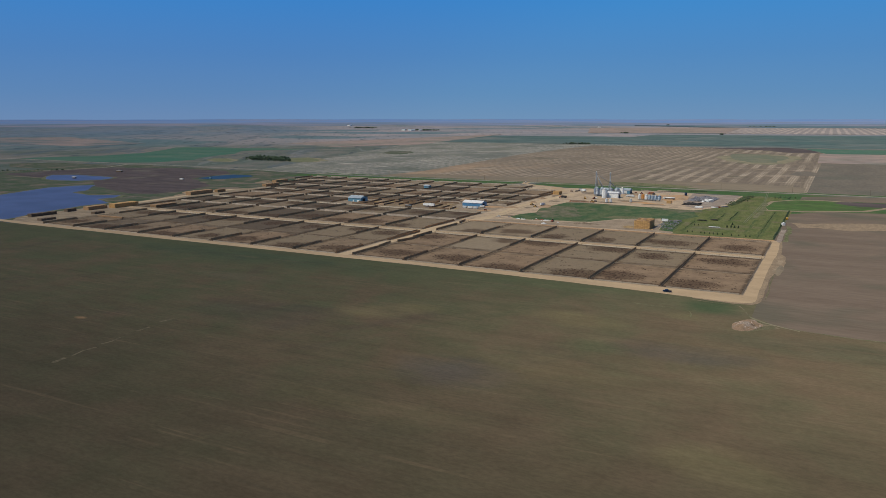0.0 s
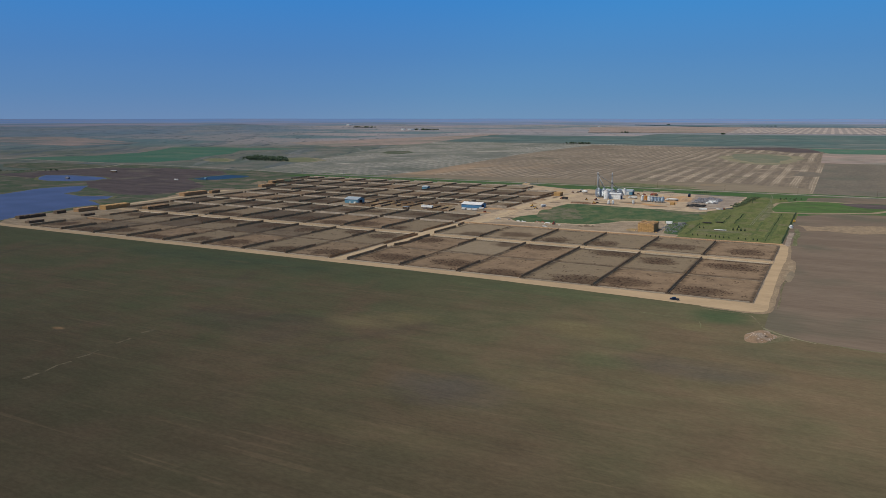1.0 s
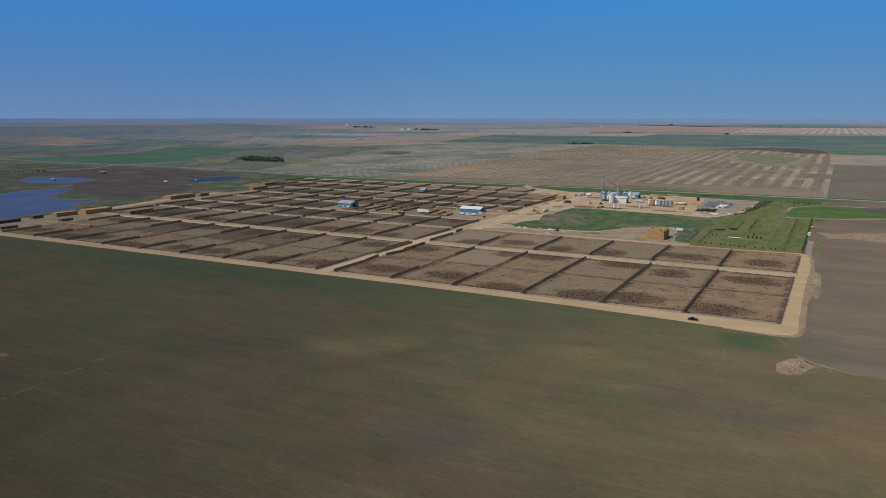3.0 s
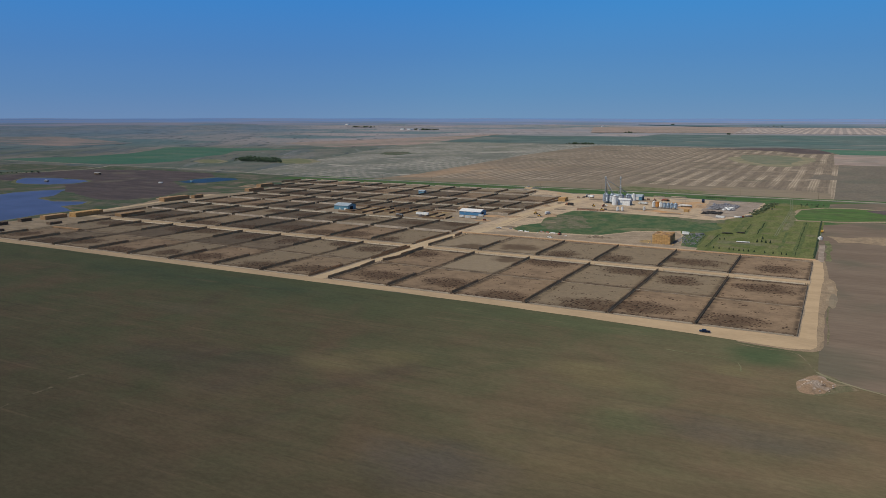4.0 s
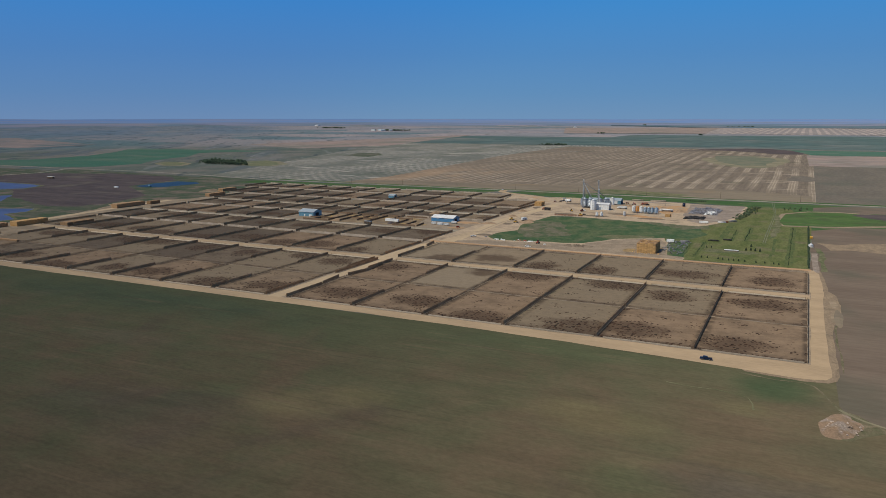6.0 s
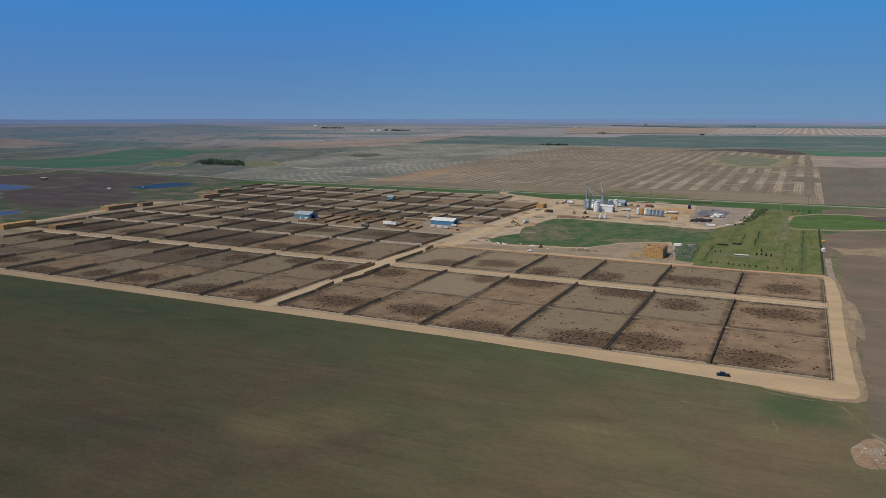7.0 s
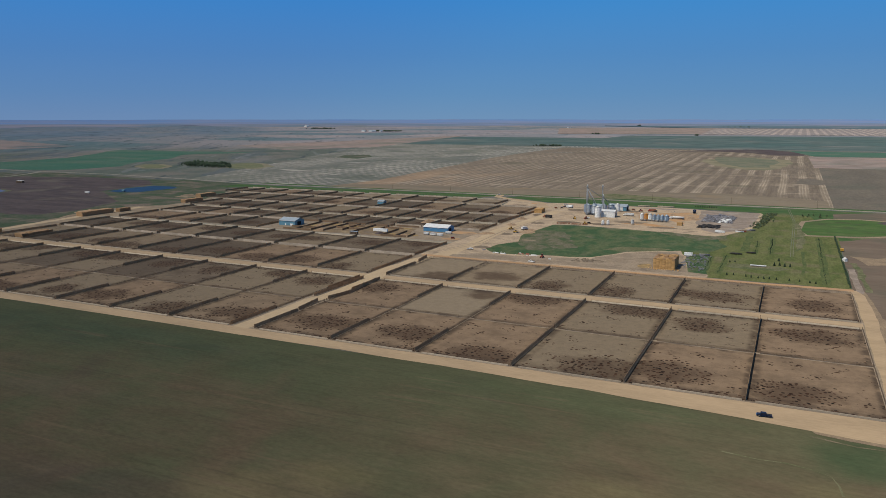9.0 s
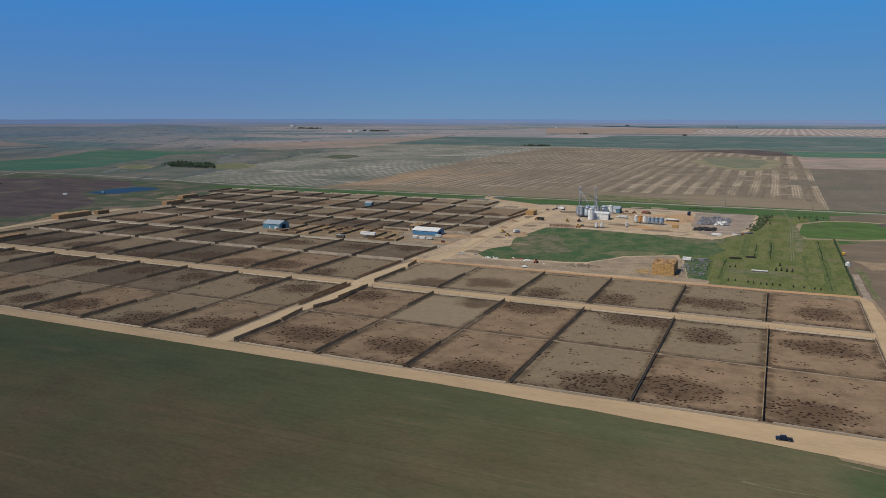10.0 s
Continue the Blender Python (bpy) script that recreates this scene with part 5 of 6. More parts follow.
# ---- grain yard, barns, machines ----
def gable(name, label, at, length, width, eaves, ridge, wall, roof, doors=(), group="", trim="white"):
    """A sheet-metal building, ridge along its own x; doors: (face, centre, width, height, material)."""
    t = thing(name, label, "barn", group, at)
    hl, hw = length / 2, width / 2
    th = 0.15
    for s, nm in ((-1, "wall"), (1, "wall")):
        part(nm, Geo().box(-hl, hl, s * hw - th / 2, s * hw + th / 2, 0, eaves), wall, t)
        part("gable_wall", Geo().prism([(-hw, 0), (hw, 0), (hw, eaves), (0, ridge), (-hw, eaves)], s * hl - th / 2, s * hl + th / 2), wall, t)
    over = 0.5
    drop = (ridge - eaves) / hw * over
    for s in (-1, 1):
        part("roof", Geo().prism([(0, ridge + 0.06), (0, ridge + 0.22), (s * (hw + over), eaves - drop + 0.22), (s * (hw + over), eaves - drop + 0.06)][::s], -hl - over, hl + over), roof, t)
        part("eaves_trim", Geo().box(-hl - over, hl + over, s * (hw + over) - 0.08, s * (hw + over) + 0.08, eaves - drop - 0.1, eaves - drop + 0.12), trim, t)
    part("ridge_cap", Geo().box(-hl - over, hl + over, -0.3, 0.3, ridge + 0.16, ridge + 0.3), trim, t)
    for face, c, w, h, material in doors:
        if face in "SN":
            y = -hw - 0.12 if face == "S" else hw + 0.12
            g = Geo().box(c - w / 2, c + w / 2, y - 0.05, y + 0.05, 0.05, h)
        else:
            x = hl + 0.12 if face == "E" else -hl - 0.12
            g = Geo().box(x - 0.05, x + 0.05, c - w / 2, c + w / 2, 0.05, h)
        # dark ones are solid panels, painted for the shade inside an open doorway
        d = part("door", g, material, t, {"dark": "dark panel, painted shade of open doorway", "white": "white sliding door"}.get(material, ""))
        if face in "SN":
            part("door_track", Geo().box(c - w / 2 - 0.2, c + w / 2 + 0.2, y - 0.1, y + 0.1, h + 0.02, h + 0.2), trim, d)
    return t


gable("barn", "large blue sheet-metal barn with white roof", pose(-391, 395, 0.2, 0, 0, 0), 29, 17, 4.6, 7.0, "blue_wall", "white_roof", (("E", -2, 6, 3.8, "dark"), ("S", 4, 3, 3.4, "blue_wall"), ("S", -6, 3, 3.4, "blue_wall"), ("E", 6, 1.2, 2.2, "white")))
gable("shed", "faded blue sheet-metal shed, grey roof, open end", pose(-567, 367, 0.2, 0, 0, 0), 22, 18, 5.4, 8.0, "teal_wall", "grey_roof", (("S", 6.5, 4, 2.2, "white"), ("E", -1, 7, 4.4, "dark"), ("S", -2, 1.4, 2.2, "white")))
gable("hut", "small blue sheet-metal hut beside pens", pose(-575, 592, 0.2, 0, 0, 0), 10, 8, 4.2, 5.6, "teal_wall", "grey_roof", (("E", 0, 3, 3, "dark"),))
gable("feed_mill", "white sheet-metal mill building by grain bins", pose(-248, 590, 0.2, 0, 0, 0), 17, 14, 7.5, 8.8, "white", "white_roof", (("E", 0, 5, 5, "dark"), ("S", -3, 2.5, 3.5, "grey_roof")))
gable("machine_shed", "pale blue-roofed machine shed behind bins", pose(-252, 664, 0.2, 0, 0, 0), 24, 15, 5.5, 8.0, "teal_wall", "grey_roof", (("E", 0, 6, 4.5, "dark"), ("S", 5, 5, 4.5, "white")))
gable("control_shed", "small grey mill shed under the legs", pose(-274, 640, 0.2, 0, 0, 0), 12, 10, 7.0, 9.5, "steel", "grey_roof", (("S", 0, 3, 3.5, "dark"),))


def grain_bin(at, r, h, wall="steel", label="galvanised grain bin with conical roof", group="grain bins", legs=0.0, top=""):
    t = thing("grain_bin", label, "grain bin", group, at)
    g = Geo()
    n = 9
    profile = [(r, legs)]
    for i in range(n):
        z1 = legs + h * (i + 1) / n
        lip = 0.015 if wall == "white" else 0.06
        profile += [(r, z1 - 0.12), (r + lip, z1 - 0.08), (r + lip, z1 - 0.02), (r, z1)]
    ring = [(math.cos(math.pi * i / 12), math.sin(math.pi * i / 12)) for i in range(24)]
    g.add([(q * x, q * y, z) for q, z in profile for x, y in ring], [(k * 24 + i, k * 24 + (i + 1) % 24, (k + 1) * 24 + (i + 1) % 24, (k + 1) * 24 + i) for k in range(len(profile) - 1) for i in range(24)], True)
    part("wall", g, wall, t)
    part("roof", Geo().tube(r + 0.12, 0.45, legs + h, legs + h + r * 0.55, 24), top or wall, t)
    part("roof_cap", Geo().tube(0.5, 0.4, legs + h + r * 0.53, legs + h + r * 0.55 + 0.5, 10), "zinc", t)
    g = Geo()
    for k in range(14):
        z = legs * 0.4 + (h + legs * 0.6) * k / 14
        g.box(-0.25, 0.25, -r - 0.25, -r - 0.2, z, z + 0.06)
    g.box(-0.3, -0.25, -r - 0.26, -r - 0.18, legs * 0.4, legs + h).box(0.25, 0.3, -r - 0.26, -r - 0.18, legs * 0.4, legs + h)
    part("ladder", g, "zinc", t)
    if legs:
        part("hopper", Geo().tube(0.35, r, legs * 0.25, legs, 24), wall, t)
        for i in range(8):
            a = 2 * math.pi * i / 8
            part("leg", Geo().bar((r * math.cos(a), r * math.sin(a), 0), (r * math.cos(a), r * math.sin(a), legs + 0.2), 0.1), "zinc", t)
        part("leg_ring", Geo().tube(r + 0.08, r + 0.08, legs * 0.55, legs * 0.55 + 0.12, 24, None, False), "zinc", t)
    else:
        part("base_slab", Geo().tube(r + 0.5, r + 0.5, -0.1, 0.25, 24), "concrete", t)
    return t


for x, y in ((-277, 601), (-269, 600), (-281, 610), (-272, 611)):
    grain_bin(pose(x, y, 0.2), 4.2, 8.8, legs=2.4, top="grey_roof")
for x, y in ((-265, 636), (-257, 642)):
    grain_bin(pose(x, y, 0.2), 4.4, 8.2, top="grey_roof")
grain_bin(pose(-259.5, 578, 0.2), 3.5, 12.6, "white", "tall white grain silo beside mill", "white silos")
grain_bin(pose(-250, 648, 0.2), 3.0, 9.0, "white", "white grain silo behind machine shed", "white silos")
for i, (x, wall, label) in enumerate(((-204, "white", "white hopper bin on steel legs"), (-199, "orange", "orange hopper bin on steel legs"), (-194.4, "white", "white hopper bin on steel legs"),
                                      (-189.4, "blue_steel", "blue-grey hopper bin on steel legs"), (-184.8, "blue_steel", "blue-grey hopper bin on steel legs"), (-180.2, "blue_steel", "blue-grey hopper bin on steel legs"), (-175, "blue_steel", "large blue-grey hopper bin on legs"))):
    grain_bin(pose(x, 571 - 0.4 * i, 0.2), 2.8 if i == 6 else 2.3, 4.6 if i > 2 else 5.4, wall, label, "hopper bins", 2.6)
for x, y in ((-238, 514), (-232.5, 516), (-208, 533)):
    grain_bin(pose(x, y, 0.2), 1.6, 3.4, "white", "small white feed hopper on legs", "feed hoppers", 1.5)


def grain_leg(at, height, reach=()):
    """A lattice tower with a bucket elevator, its head and its spouts."""
    t = thing("grain_elevator", "tall galvanised lattice grain elevator leg", "grain elevator", "grain elevators", at)
    w = 0.6
    for sx in (-1, 1):
        for sy in (-1, 1):
            part("corner_post", Geo().bar((sx * w, sy * w, 0), (sx * w, sy * w, height), 0.09), "zinc", t)
    g = Geo()
    k, n = 0, int(height / 3)
    for i in range(n):
        z0, z1 = i * height / n, (i + 1) * height / n
        for a, c in (((-w, -w), (w, -w)), ((w, -w), (w, w)), ((w, w), (-w, w)), ((-w, w), (-w, -w))):
            g.bar((*a, z1), (*c, z1), 0.06, 4)
            g.bar((*(a if i % 2 else c), z0), (*(c if i % 2 else a), z1), 0.05, 4)
    part("bracing", g, "zinc", t)
    part("elevator_trunk", Geo().box(-0.4, -0.1, -0.15, 0.15, 0, height + 1).box(0.1, 0.4, -0.15, 0.22, 0, height + 1), "zinc", t)
    part("head", Geo().prism([(-0.8, 0), (0.8, 0), (1.0, 1.2), (0.5, 2.2), (-0.5, 2.2), (-1.0, 1.2)], -0.6, 0.6, Matrix.Translation((0, 0, height + 0.6))), "zinc", t)
    g = Geo().box(-1.6, 1.6, -1.6, 1.6, height - 0.4, height - 0.25)
    part("platform", g, "zinc", t)
    g = Geo()
    for i in range(8):
        a = (-1.6 + 3.2 * (i % 4) / 3, -1.6 if i < 4 else 1.6)
        g.bar((*a, height - 0.3), (*a, height + 0.8), 0.04, 4)
    for s in (-1.6, 1.6):
        g.bar((-1.6, s, height + 0.8), (1.6, s, height + 0.8), 0.04, 4).bar((s, -1.6, height + 0.8), (s, 1.6, height + 0.8), 0.04, 4)
    part("guard_rail", g, "zinc", t)
    for x, y, z in reach:
        part("spout", Geo().bar((0, 0, height * 0.97), (x, y, z), 0.3, 8), "zinc", t)
    return t


grain_leg(pose(-277, 592, 0.2), 36, ((1, 9, 13), (8, 8, 13), (20, 46, 12), (-3, 18, 13), (5, 19, 13), (16, -13, 15)))
grain_leg(pose(-272, 655, 0.2), 31)
grain_leg(pose(-264, 626, 0.2), 21, ((-6, 12, 12), (4, 20, 9), (8, -26, 9)))


def wheel_mesh(r, w):
    g = Geo().tube(r, r, -w / 2, w / 2, 16, Matrix.Rotation(radians(90), 4, "X"))
    return g.mesh("wheel", M["rubber"])


def wheels(t, places, r, w):
    tyre = wheel_mesh(r, w)
    rim = Geo().tube(r * 0.55, r * 0.55, -w / 2 - 0.02, w / 2 + 0.02, 12, Matrix.Rotation(radians(90), 4, "X")).mesh("rim", M["chrome"])
    for x, y in places:
        o = part("wheel", tyre, "", t, at=Matrix.Translation((x, y, r)))
        part("rim", rim, "", o)


def pickup(at, paint, label, cover=None):
    t = thing("pickup_truck", label, "pickup truck", "", at)
    prof = [(-2.95, 0.55), (2.9, 0.5), (2.95, 0.95), (2.75, 1.12), (1.45, 1.22), (-0.75, 1.2), (-0.8, 1.15), (-2.95, 1.15)]
    turn = Matrix.Rotation(radians(-90), 4, "Z")
    body = Geo()
    n = len(prof)
    for k, (hw, dz) in enumerate(((0.97, 0.0),)):
        vs = [(x, s * (hw if z < 1.1 else hw - 0.06), z) for s in (-1, 1) for x, z in prof]
        body.add(vs, [(i, (i + 1) % n, n + (i + 1) % n, n + i) for i in range(n)] + [tuple(range(n - 1, -1, -1)), tuple(range(n, 2 * n))])
    body = part("body", body, paint, t)
    part("cab", Geo().box(-0.85, 1.5, -0.9, 0.9, 1.15, 1.86, None, 0.16), paint, t)
    part("windscreen", Geo().add([(1.5, -0.82, 1.2), (1.5, 0.82, 1.2), (1.2, 0.72, 1.8), (1.2, -0.72, 1.8)], [(0, 1, 2, 3)]).box(1.18, 1.47, -0.74, 0.74, 1.24, 1.76, None, 0.1), "glass", t)
    for s in (-1, 1):
        part("side_window", Geo().box(-0.6, 1.15, s * 0.84 - 0.04, s * 0.84 + 0.04, 1.28, 1.7, None, 0.1), "glass", t)
        part("mirror", Geo().box(1.0, 1.2, s * 1.08 - 0.12, s * 1.08 + 0.12, 1.2, 1.42), "rubber", t)
        part("headlight", Geo().box(2.86, 2.97, s * 0.72 - 0.18, s * 0.72 + 0.18, 0.85, 1.02), "chrome", t)
        part("tail_light", Geo().box(-3.0, -2.93, s * 0.86 - 0.08, s * 0.86 + 0.08, 0.75, 1.1), "red", t)
    part("rear_window", Geo().box(-0.9, -0.8, -0.65, 0.65, 1.3, 1.72), "glass", t)
    part("load_bed", Geo().box(-2.85, -0.95, -0.78, 0.78, 1.1, 1.17), "rubber", t)
    part("front_bumper", Geo().box(2.85, 3.08, -0.92, 0.92, 0.45, 0.68), "chrome", t)
    part("rear_bumper", Geo().box(-3.1, -2.92, -0.92, 0.92, 0.5, 0.66), "chrome", t)
    wheels(t, [(x, s * 0.82) for x in (-1.85, 1.9) for s in (-1, 1)], 0.41, 0.28)
    return t


pickup(pose(-47, -15.2, 0.3, 0, 0, 183), "navy", "dark navy pickup truck parked on gravel road")
pickup(pose(-241, 264, 0.3, 0, 0, 176), "white", "white pickup truck on dirt yard")
pickup(pose(-313, 299, 0.3, 0, 0, 20), "white", "white pickup truck beside haul road")


def tractor(at, paint, label, bucket=True):
    """A wheel loader or tractor: engine body, cab, four tyres, front bucket on arms."""
    t = thing("wheel_loader" if bucket else "tractor", label, "loader" if bucket else "tractor", "", at)
    part("engine_body", Geo().box(-2.6, 0.2, -0.9, 0.9, 0.9, 2.1, None, 0.12), paint, t)
    part("front_frame", Geo().box(0.1, 2.0, -0.7, 0.7, 0.8, 1.6, None, 0.1), paint, t)
    cab = part("cab", Geo().box(-0.5, 0.9, -0.75, 0.75, 2.0, 3.3, None, 0.1), "glass", t)
    part("cab_roof", Geo().box(-0.6, 1.0, -0.85, 0.85, 3.28, 3.42), paint, cab)
    wheels(t, [(x, s * 1.05) for x in (-1.7, 1.5) for s in (-1, 1)], 0.8, 0.6)
    if bucket:
        for s in (-1, 1):
            part("lift_arm", Geo().bar((0.6, s * 0.5, 2.0), (3.0, s * 0.5, 0.7), 0.12), paint, t)
        part("bucket", Geo().prism([(-1.4, 0.2), (1.4, 0.2), (1.4, 1.2), (-1.4, 1.2)], 2.9, 3.1).prism([(-1.4, 0.1), (1.4, 0.1), (1.4, 0.25), (-1.4, 0.25)], 3.0, 4.1), "scrap", t)
    part("exhaust", Geo().bar((-1.6, 0.4, 2.0), (-1.6, 0.4, 3.0), 0.07), "rubber", t)
    return t


tractor(pose(-322, 436, 0.2, 0, 0, 40), "yellow", "yellow wheel loader on dirt yard")
tractor(pose(-309, 415, 0.2, 0, 0, 10), "yellow", "yellow wheel loader beside spoil heap")
tractor(pose(-281, 550, 0.2, 0, 0, 120), "yellow", "yellow loader near grain bins")
tractor(pose(-268, 555, 0.2, 0, 0, 60), "red", "red tractor near grain bins", False)
tractor(pose(-239, 288, 0.2, 0, 0, 90), "red", "red tractor at pasture edge", False)


def rig(at, cab_paint, box_paint, label, length=13.0, tank=False):
    """A lorry: cab, bonnet, trailer box or tank, axles."""
    t = thing("lorry", label, "lorry", "", at)
    cab = part("cab", Geo().box(length / 2 + 0.6, length / 2 + 2.6, -1.2, 1.2, 1.0, 3.4, None, 0.06), cab_paint, t)
    part("bonnet", Geo().box(length / 2 + 2.5, length / 2 + 4.2, -0.95, 0.95, 0.9, 2.0, None, 0.12), cab_paint, t)
    part("windscreen", Geo().box(length / 2 + 2.5, length / 2 + 2.62, -1.0, 1.0, 2.2, 3.1), "glass", cab)
    if tank:
        part("tank", Geo().tube(1.25, 1.25, -length / 2, length / 2, 18, Matrix.Translation((0, 0, 2.4)) @ Matrix.Rotation(radians(90), 4, "Y")), box_paint, t)
    else:
        part("trailer_box", Geo().box(-length / 2, length / 2, -1.25, 1.25, 1.2, 3.7), box_paint, t)
    part("chassis", Geo().box(-length / 2, length / 2 + 4, -0.5, 0.5, 0.75, 1.1), "rubber", t)
    wheels(t, [(x, s * 1.05) for x in (-length / 2 + 0.8, -length / 2 + 2.1, length / 2 - 0.2, length / 2 + 3.4) for s in (-1, 1)], 0.52, 0.4)
    return t


rig(pose(-225, 607, 0.2, 0, 0, 175), "white", "white", "white grain lorry on yard", 9)
rig(pose(-166, 601, 0.2, 0, 0, 178), "white", "white", "white tanker lorry parked on yard", 14, True)
rig(pose(-317, 661, 0.2, 0, 0, 150), "white", "white", "white lorry parked near bins", 8)
rig(pose(-313, 548, 0.2, 0, 0, 170), "rust", "scrap_dark", "dark flatbed lorry on yard", 8)
rig(pose(-206, 664, 0.2, 0, 0, 185), "red", "rust", "red farm lorry behind hopper bins", 6)
rig(pose(-308, 438, 0.2, 0, 0, 70), "white", "white", "white feed lorry beside haul road", 5)


def trailer(at, length, height, material, label, roof="white", width=3.0, openings=False):
    """A site trailer or stock crate on skids: box, roof, door, windows."""
    t = thing("site_trailer", label, "trailer", "", at)
    body = part("body", Geo().box(-length / 2, length / 2, -width / 2, width / 2, 0.5, height), material, t)
    part("roof", Geo().box(-length / 2 - 0.2, length / 2 + 0.2, -width / 2 - 0.2, width / 2 + 0.2, height, height + 0.2, None, 0.04), roof, t)
    if openings:
        part("door", Geo().box(length * 0.2, length * 0.2 + 1.0, -width / 2 - 0.06, -width / 2 + 0.04, 0.6, 2.5), "dark", body)
    for x in (-0.35, -0.1) if openings else ():
        part("window_pane", Geo().box(length * x, length * x + 1.1, -width / 2 - 0.05, -width / 2 + 0.05, 1.4, 2.3), "glass", body)
    for s in (-1, 1):
        part("skid", Geo().box(-length / 2, length / 2, s * width * 0.35 - 0.15, s * width * 0.35 + 0.15, 0, 0.52), "post", t)
    return t


trailer(pose(-445, 361, 0.2), 17, 3.2, "white", "long white site trailer in working yard")
trailer(pose(-462, 334, 0.2), 9, 3.0, "post", "dark site trailer with white roof", "grey_roof", 3.0, True)
for x, y, w in ((-382, 362, 6), (-374, 362, 6), (-372, 379, 6), (-391, 364, 5)):
    trailer(pose(x, y, 0.2, 0, 0, 8), w, 2.4, "white", "small white stock crate beside barn")
trailer(pose(-64, 326, 0.2), 12, 0.95, "white", "long low white trailer on grass", "white", 2.2)
trailer(pose(-110, 508, 0.2, 0, 0, -8), 10, 2.2, "white", "white flat trailer at yard edge", "white", 2.4)
trailer(pose(-89, 524, 0.2, 0, 0, 12), 9, 1.8, "red", "rusty red wagon at yard edge", "rail", 2.4)
trailer(pose(-1090, 522, 0.1, 0, 0, 15), 7, 2.6, "white", "white trailer in dark ploughed field", "white", 3)
trailer(pose(-1380, 612, 0.1, 0, 0, 10), 14, 3.6, "post", "small dark cabin with pale roof", "white", 5, True)
trailer(pose(-1058, 567, 0.3, 0, 0, 0), 5, 2.8, "teal_wall", "small blue pump house by lagoon", "grey_roof", 3)
trailer(pose(-1309, 447, 0.3, 0, 0, 0), 9, 3.0, "scrap", "grey pump raft on pond", "white", 4)
trailer(pose(3, 437, 0.2, 0, 0, 90), 3.5, 2.2, "yellow", "yellow implement beside field", "yellow", 2.5)
trailer(pose(-123, 352, 0.2, 0, 0, 0), 7, 2.8, "white", "white van body in scrap corner", "white", 2.5)
grain_bin(pose(2.5, 381, 0.2), 2.2, 2.4, "white", "small white storage bin beside field", "feed hoppers")


def heap(name, label, at, rx, ry, h, material, category="heap", seed=1):
    """A soft-edged heap with an uneven surface."""
    n, rings = 28, 7
    vs = [(0, 0, h)]
    for k in range(1, rings + 1):
        q = k / rings
        for i in range(n):
            a = 2 * math.pi * i / n
            wob = 1 + 0.25 * noise.noise((math.cos(a) * 1.5, math.sin(a) * 1.5, seed))
            z = h * (math.cos(math.pi * q) * 0.5 + 0.5) * (1 + 0.5 * noise.noise((q * 4 * math.cos(a), q * 4 * math.sin(a), seed + 3))) if k < rings else -0.1
            vs.append((rx * q * wob * math.cos(a), ry * q * wob * math.sin(a), z))
    fs = [(0, 1 + i, 1 + (i + 1) % n) for i in range(n)]
    for k in range(rings - 1):
        o, u = 1 + k * n, 1 + (k + 1) * n
        fs += [(o + i, u + i, u + (i + 1) % n, o + (i + 1) % n) for i in range(n)]
    me = Geo().add(vs, fs, True).mesh(name, M[material])
    uv = me.uv_layers.new(name="plan")
    for lp in me.loops:
        p = me.vertices[lp.vertex_index].co
        uv.data[lp.index].uv = (p.x, p.y)
    ob = new(name, me)
    ob.matrix_basis = at
    return tagged(ob, label, category)


heap("stone_mound", "pale bare earth mound with field stones", pose(11.8, -80.2, 0.05, 0, 0, -10), 8.2, 15.0, 2.6, "mound", "mound", 2)
stones = Geo()
rs = random.Random(11)
for i in range(60):
    a, d = rs.uniform(0, 6.3), rs.uniform(0, 7) ** 1.0
    stones.lump((12.2 + d * math.cos(a), -81 + 1.4 * d * math.sin(a), 2.1 * (math.cos(min(1, d / 9) * math.pi) * 0.5 + 0.5) + 0.2), rs.uniform(0.2, 0.6), i, 0.7)
tagged(part("field_stones", stones, "rock"), "scattered pale field stones on earth mound", "stones", kind="stuff")
for i, (x, y, rx, ry, h, mtl) in enumerate(((-340, 524, 9, 7, 2.5, "spoil"), (-333, 470, 8, 7, 2.0, "spoil"), (-336, 398, 12, 9, 1.6, "spoil"), (-300, 440, 9, 6, 1.5, "spoil"), (-178, 640, 10, 6, 2.0, "spoil"), (-150, 610, 14, 8, 3.0, "spoil"), (-225, 642, 12, 7, 1.5, "spoil"),
                                            (-180, 300, 9, 6, 1.0, "lot"), (-190, 290, 6, 4, 0.8, "lot"), (-430, 450, 12, 8, 3.5, "spoil"), (-512, 345, 10, 6, 2.0, "spoil"), (-530, 372, 9, 6, 2.2, "spoil"), (-440, 350, 9, 6, 1.8, "plough"), (-410, 350, 8, 6, 1.6, "spoil"), (-876, 350, 26, 18, 3.4, "spoil"),
                                            (-352, 388, 9, 6, 1.0, "spoil"), (-905, 555, 20, 16, 3.5, "sand"))):
    heap("dirt_mound", "low heap of loose tan dirt", pose(x, y, 0.1, 0, 0, 25 * i), rx, ry, h, mtl, "heap", i + 5)

heap("dirt_mound", "low pale berm of graded dirt beside road", pose(17, 105, 0.1), 3, 26, 0.7, "headland", "heap", 41)

# straw
BALES = {m: Geo().box(-1.2, 1.2, -0.6, 0.6, 0, 0.9, None, 0.05).mesh("bale", M[m]) for m in ("straw", "old_straw", "black_straw")}


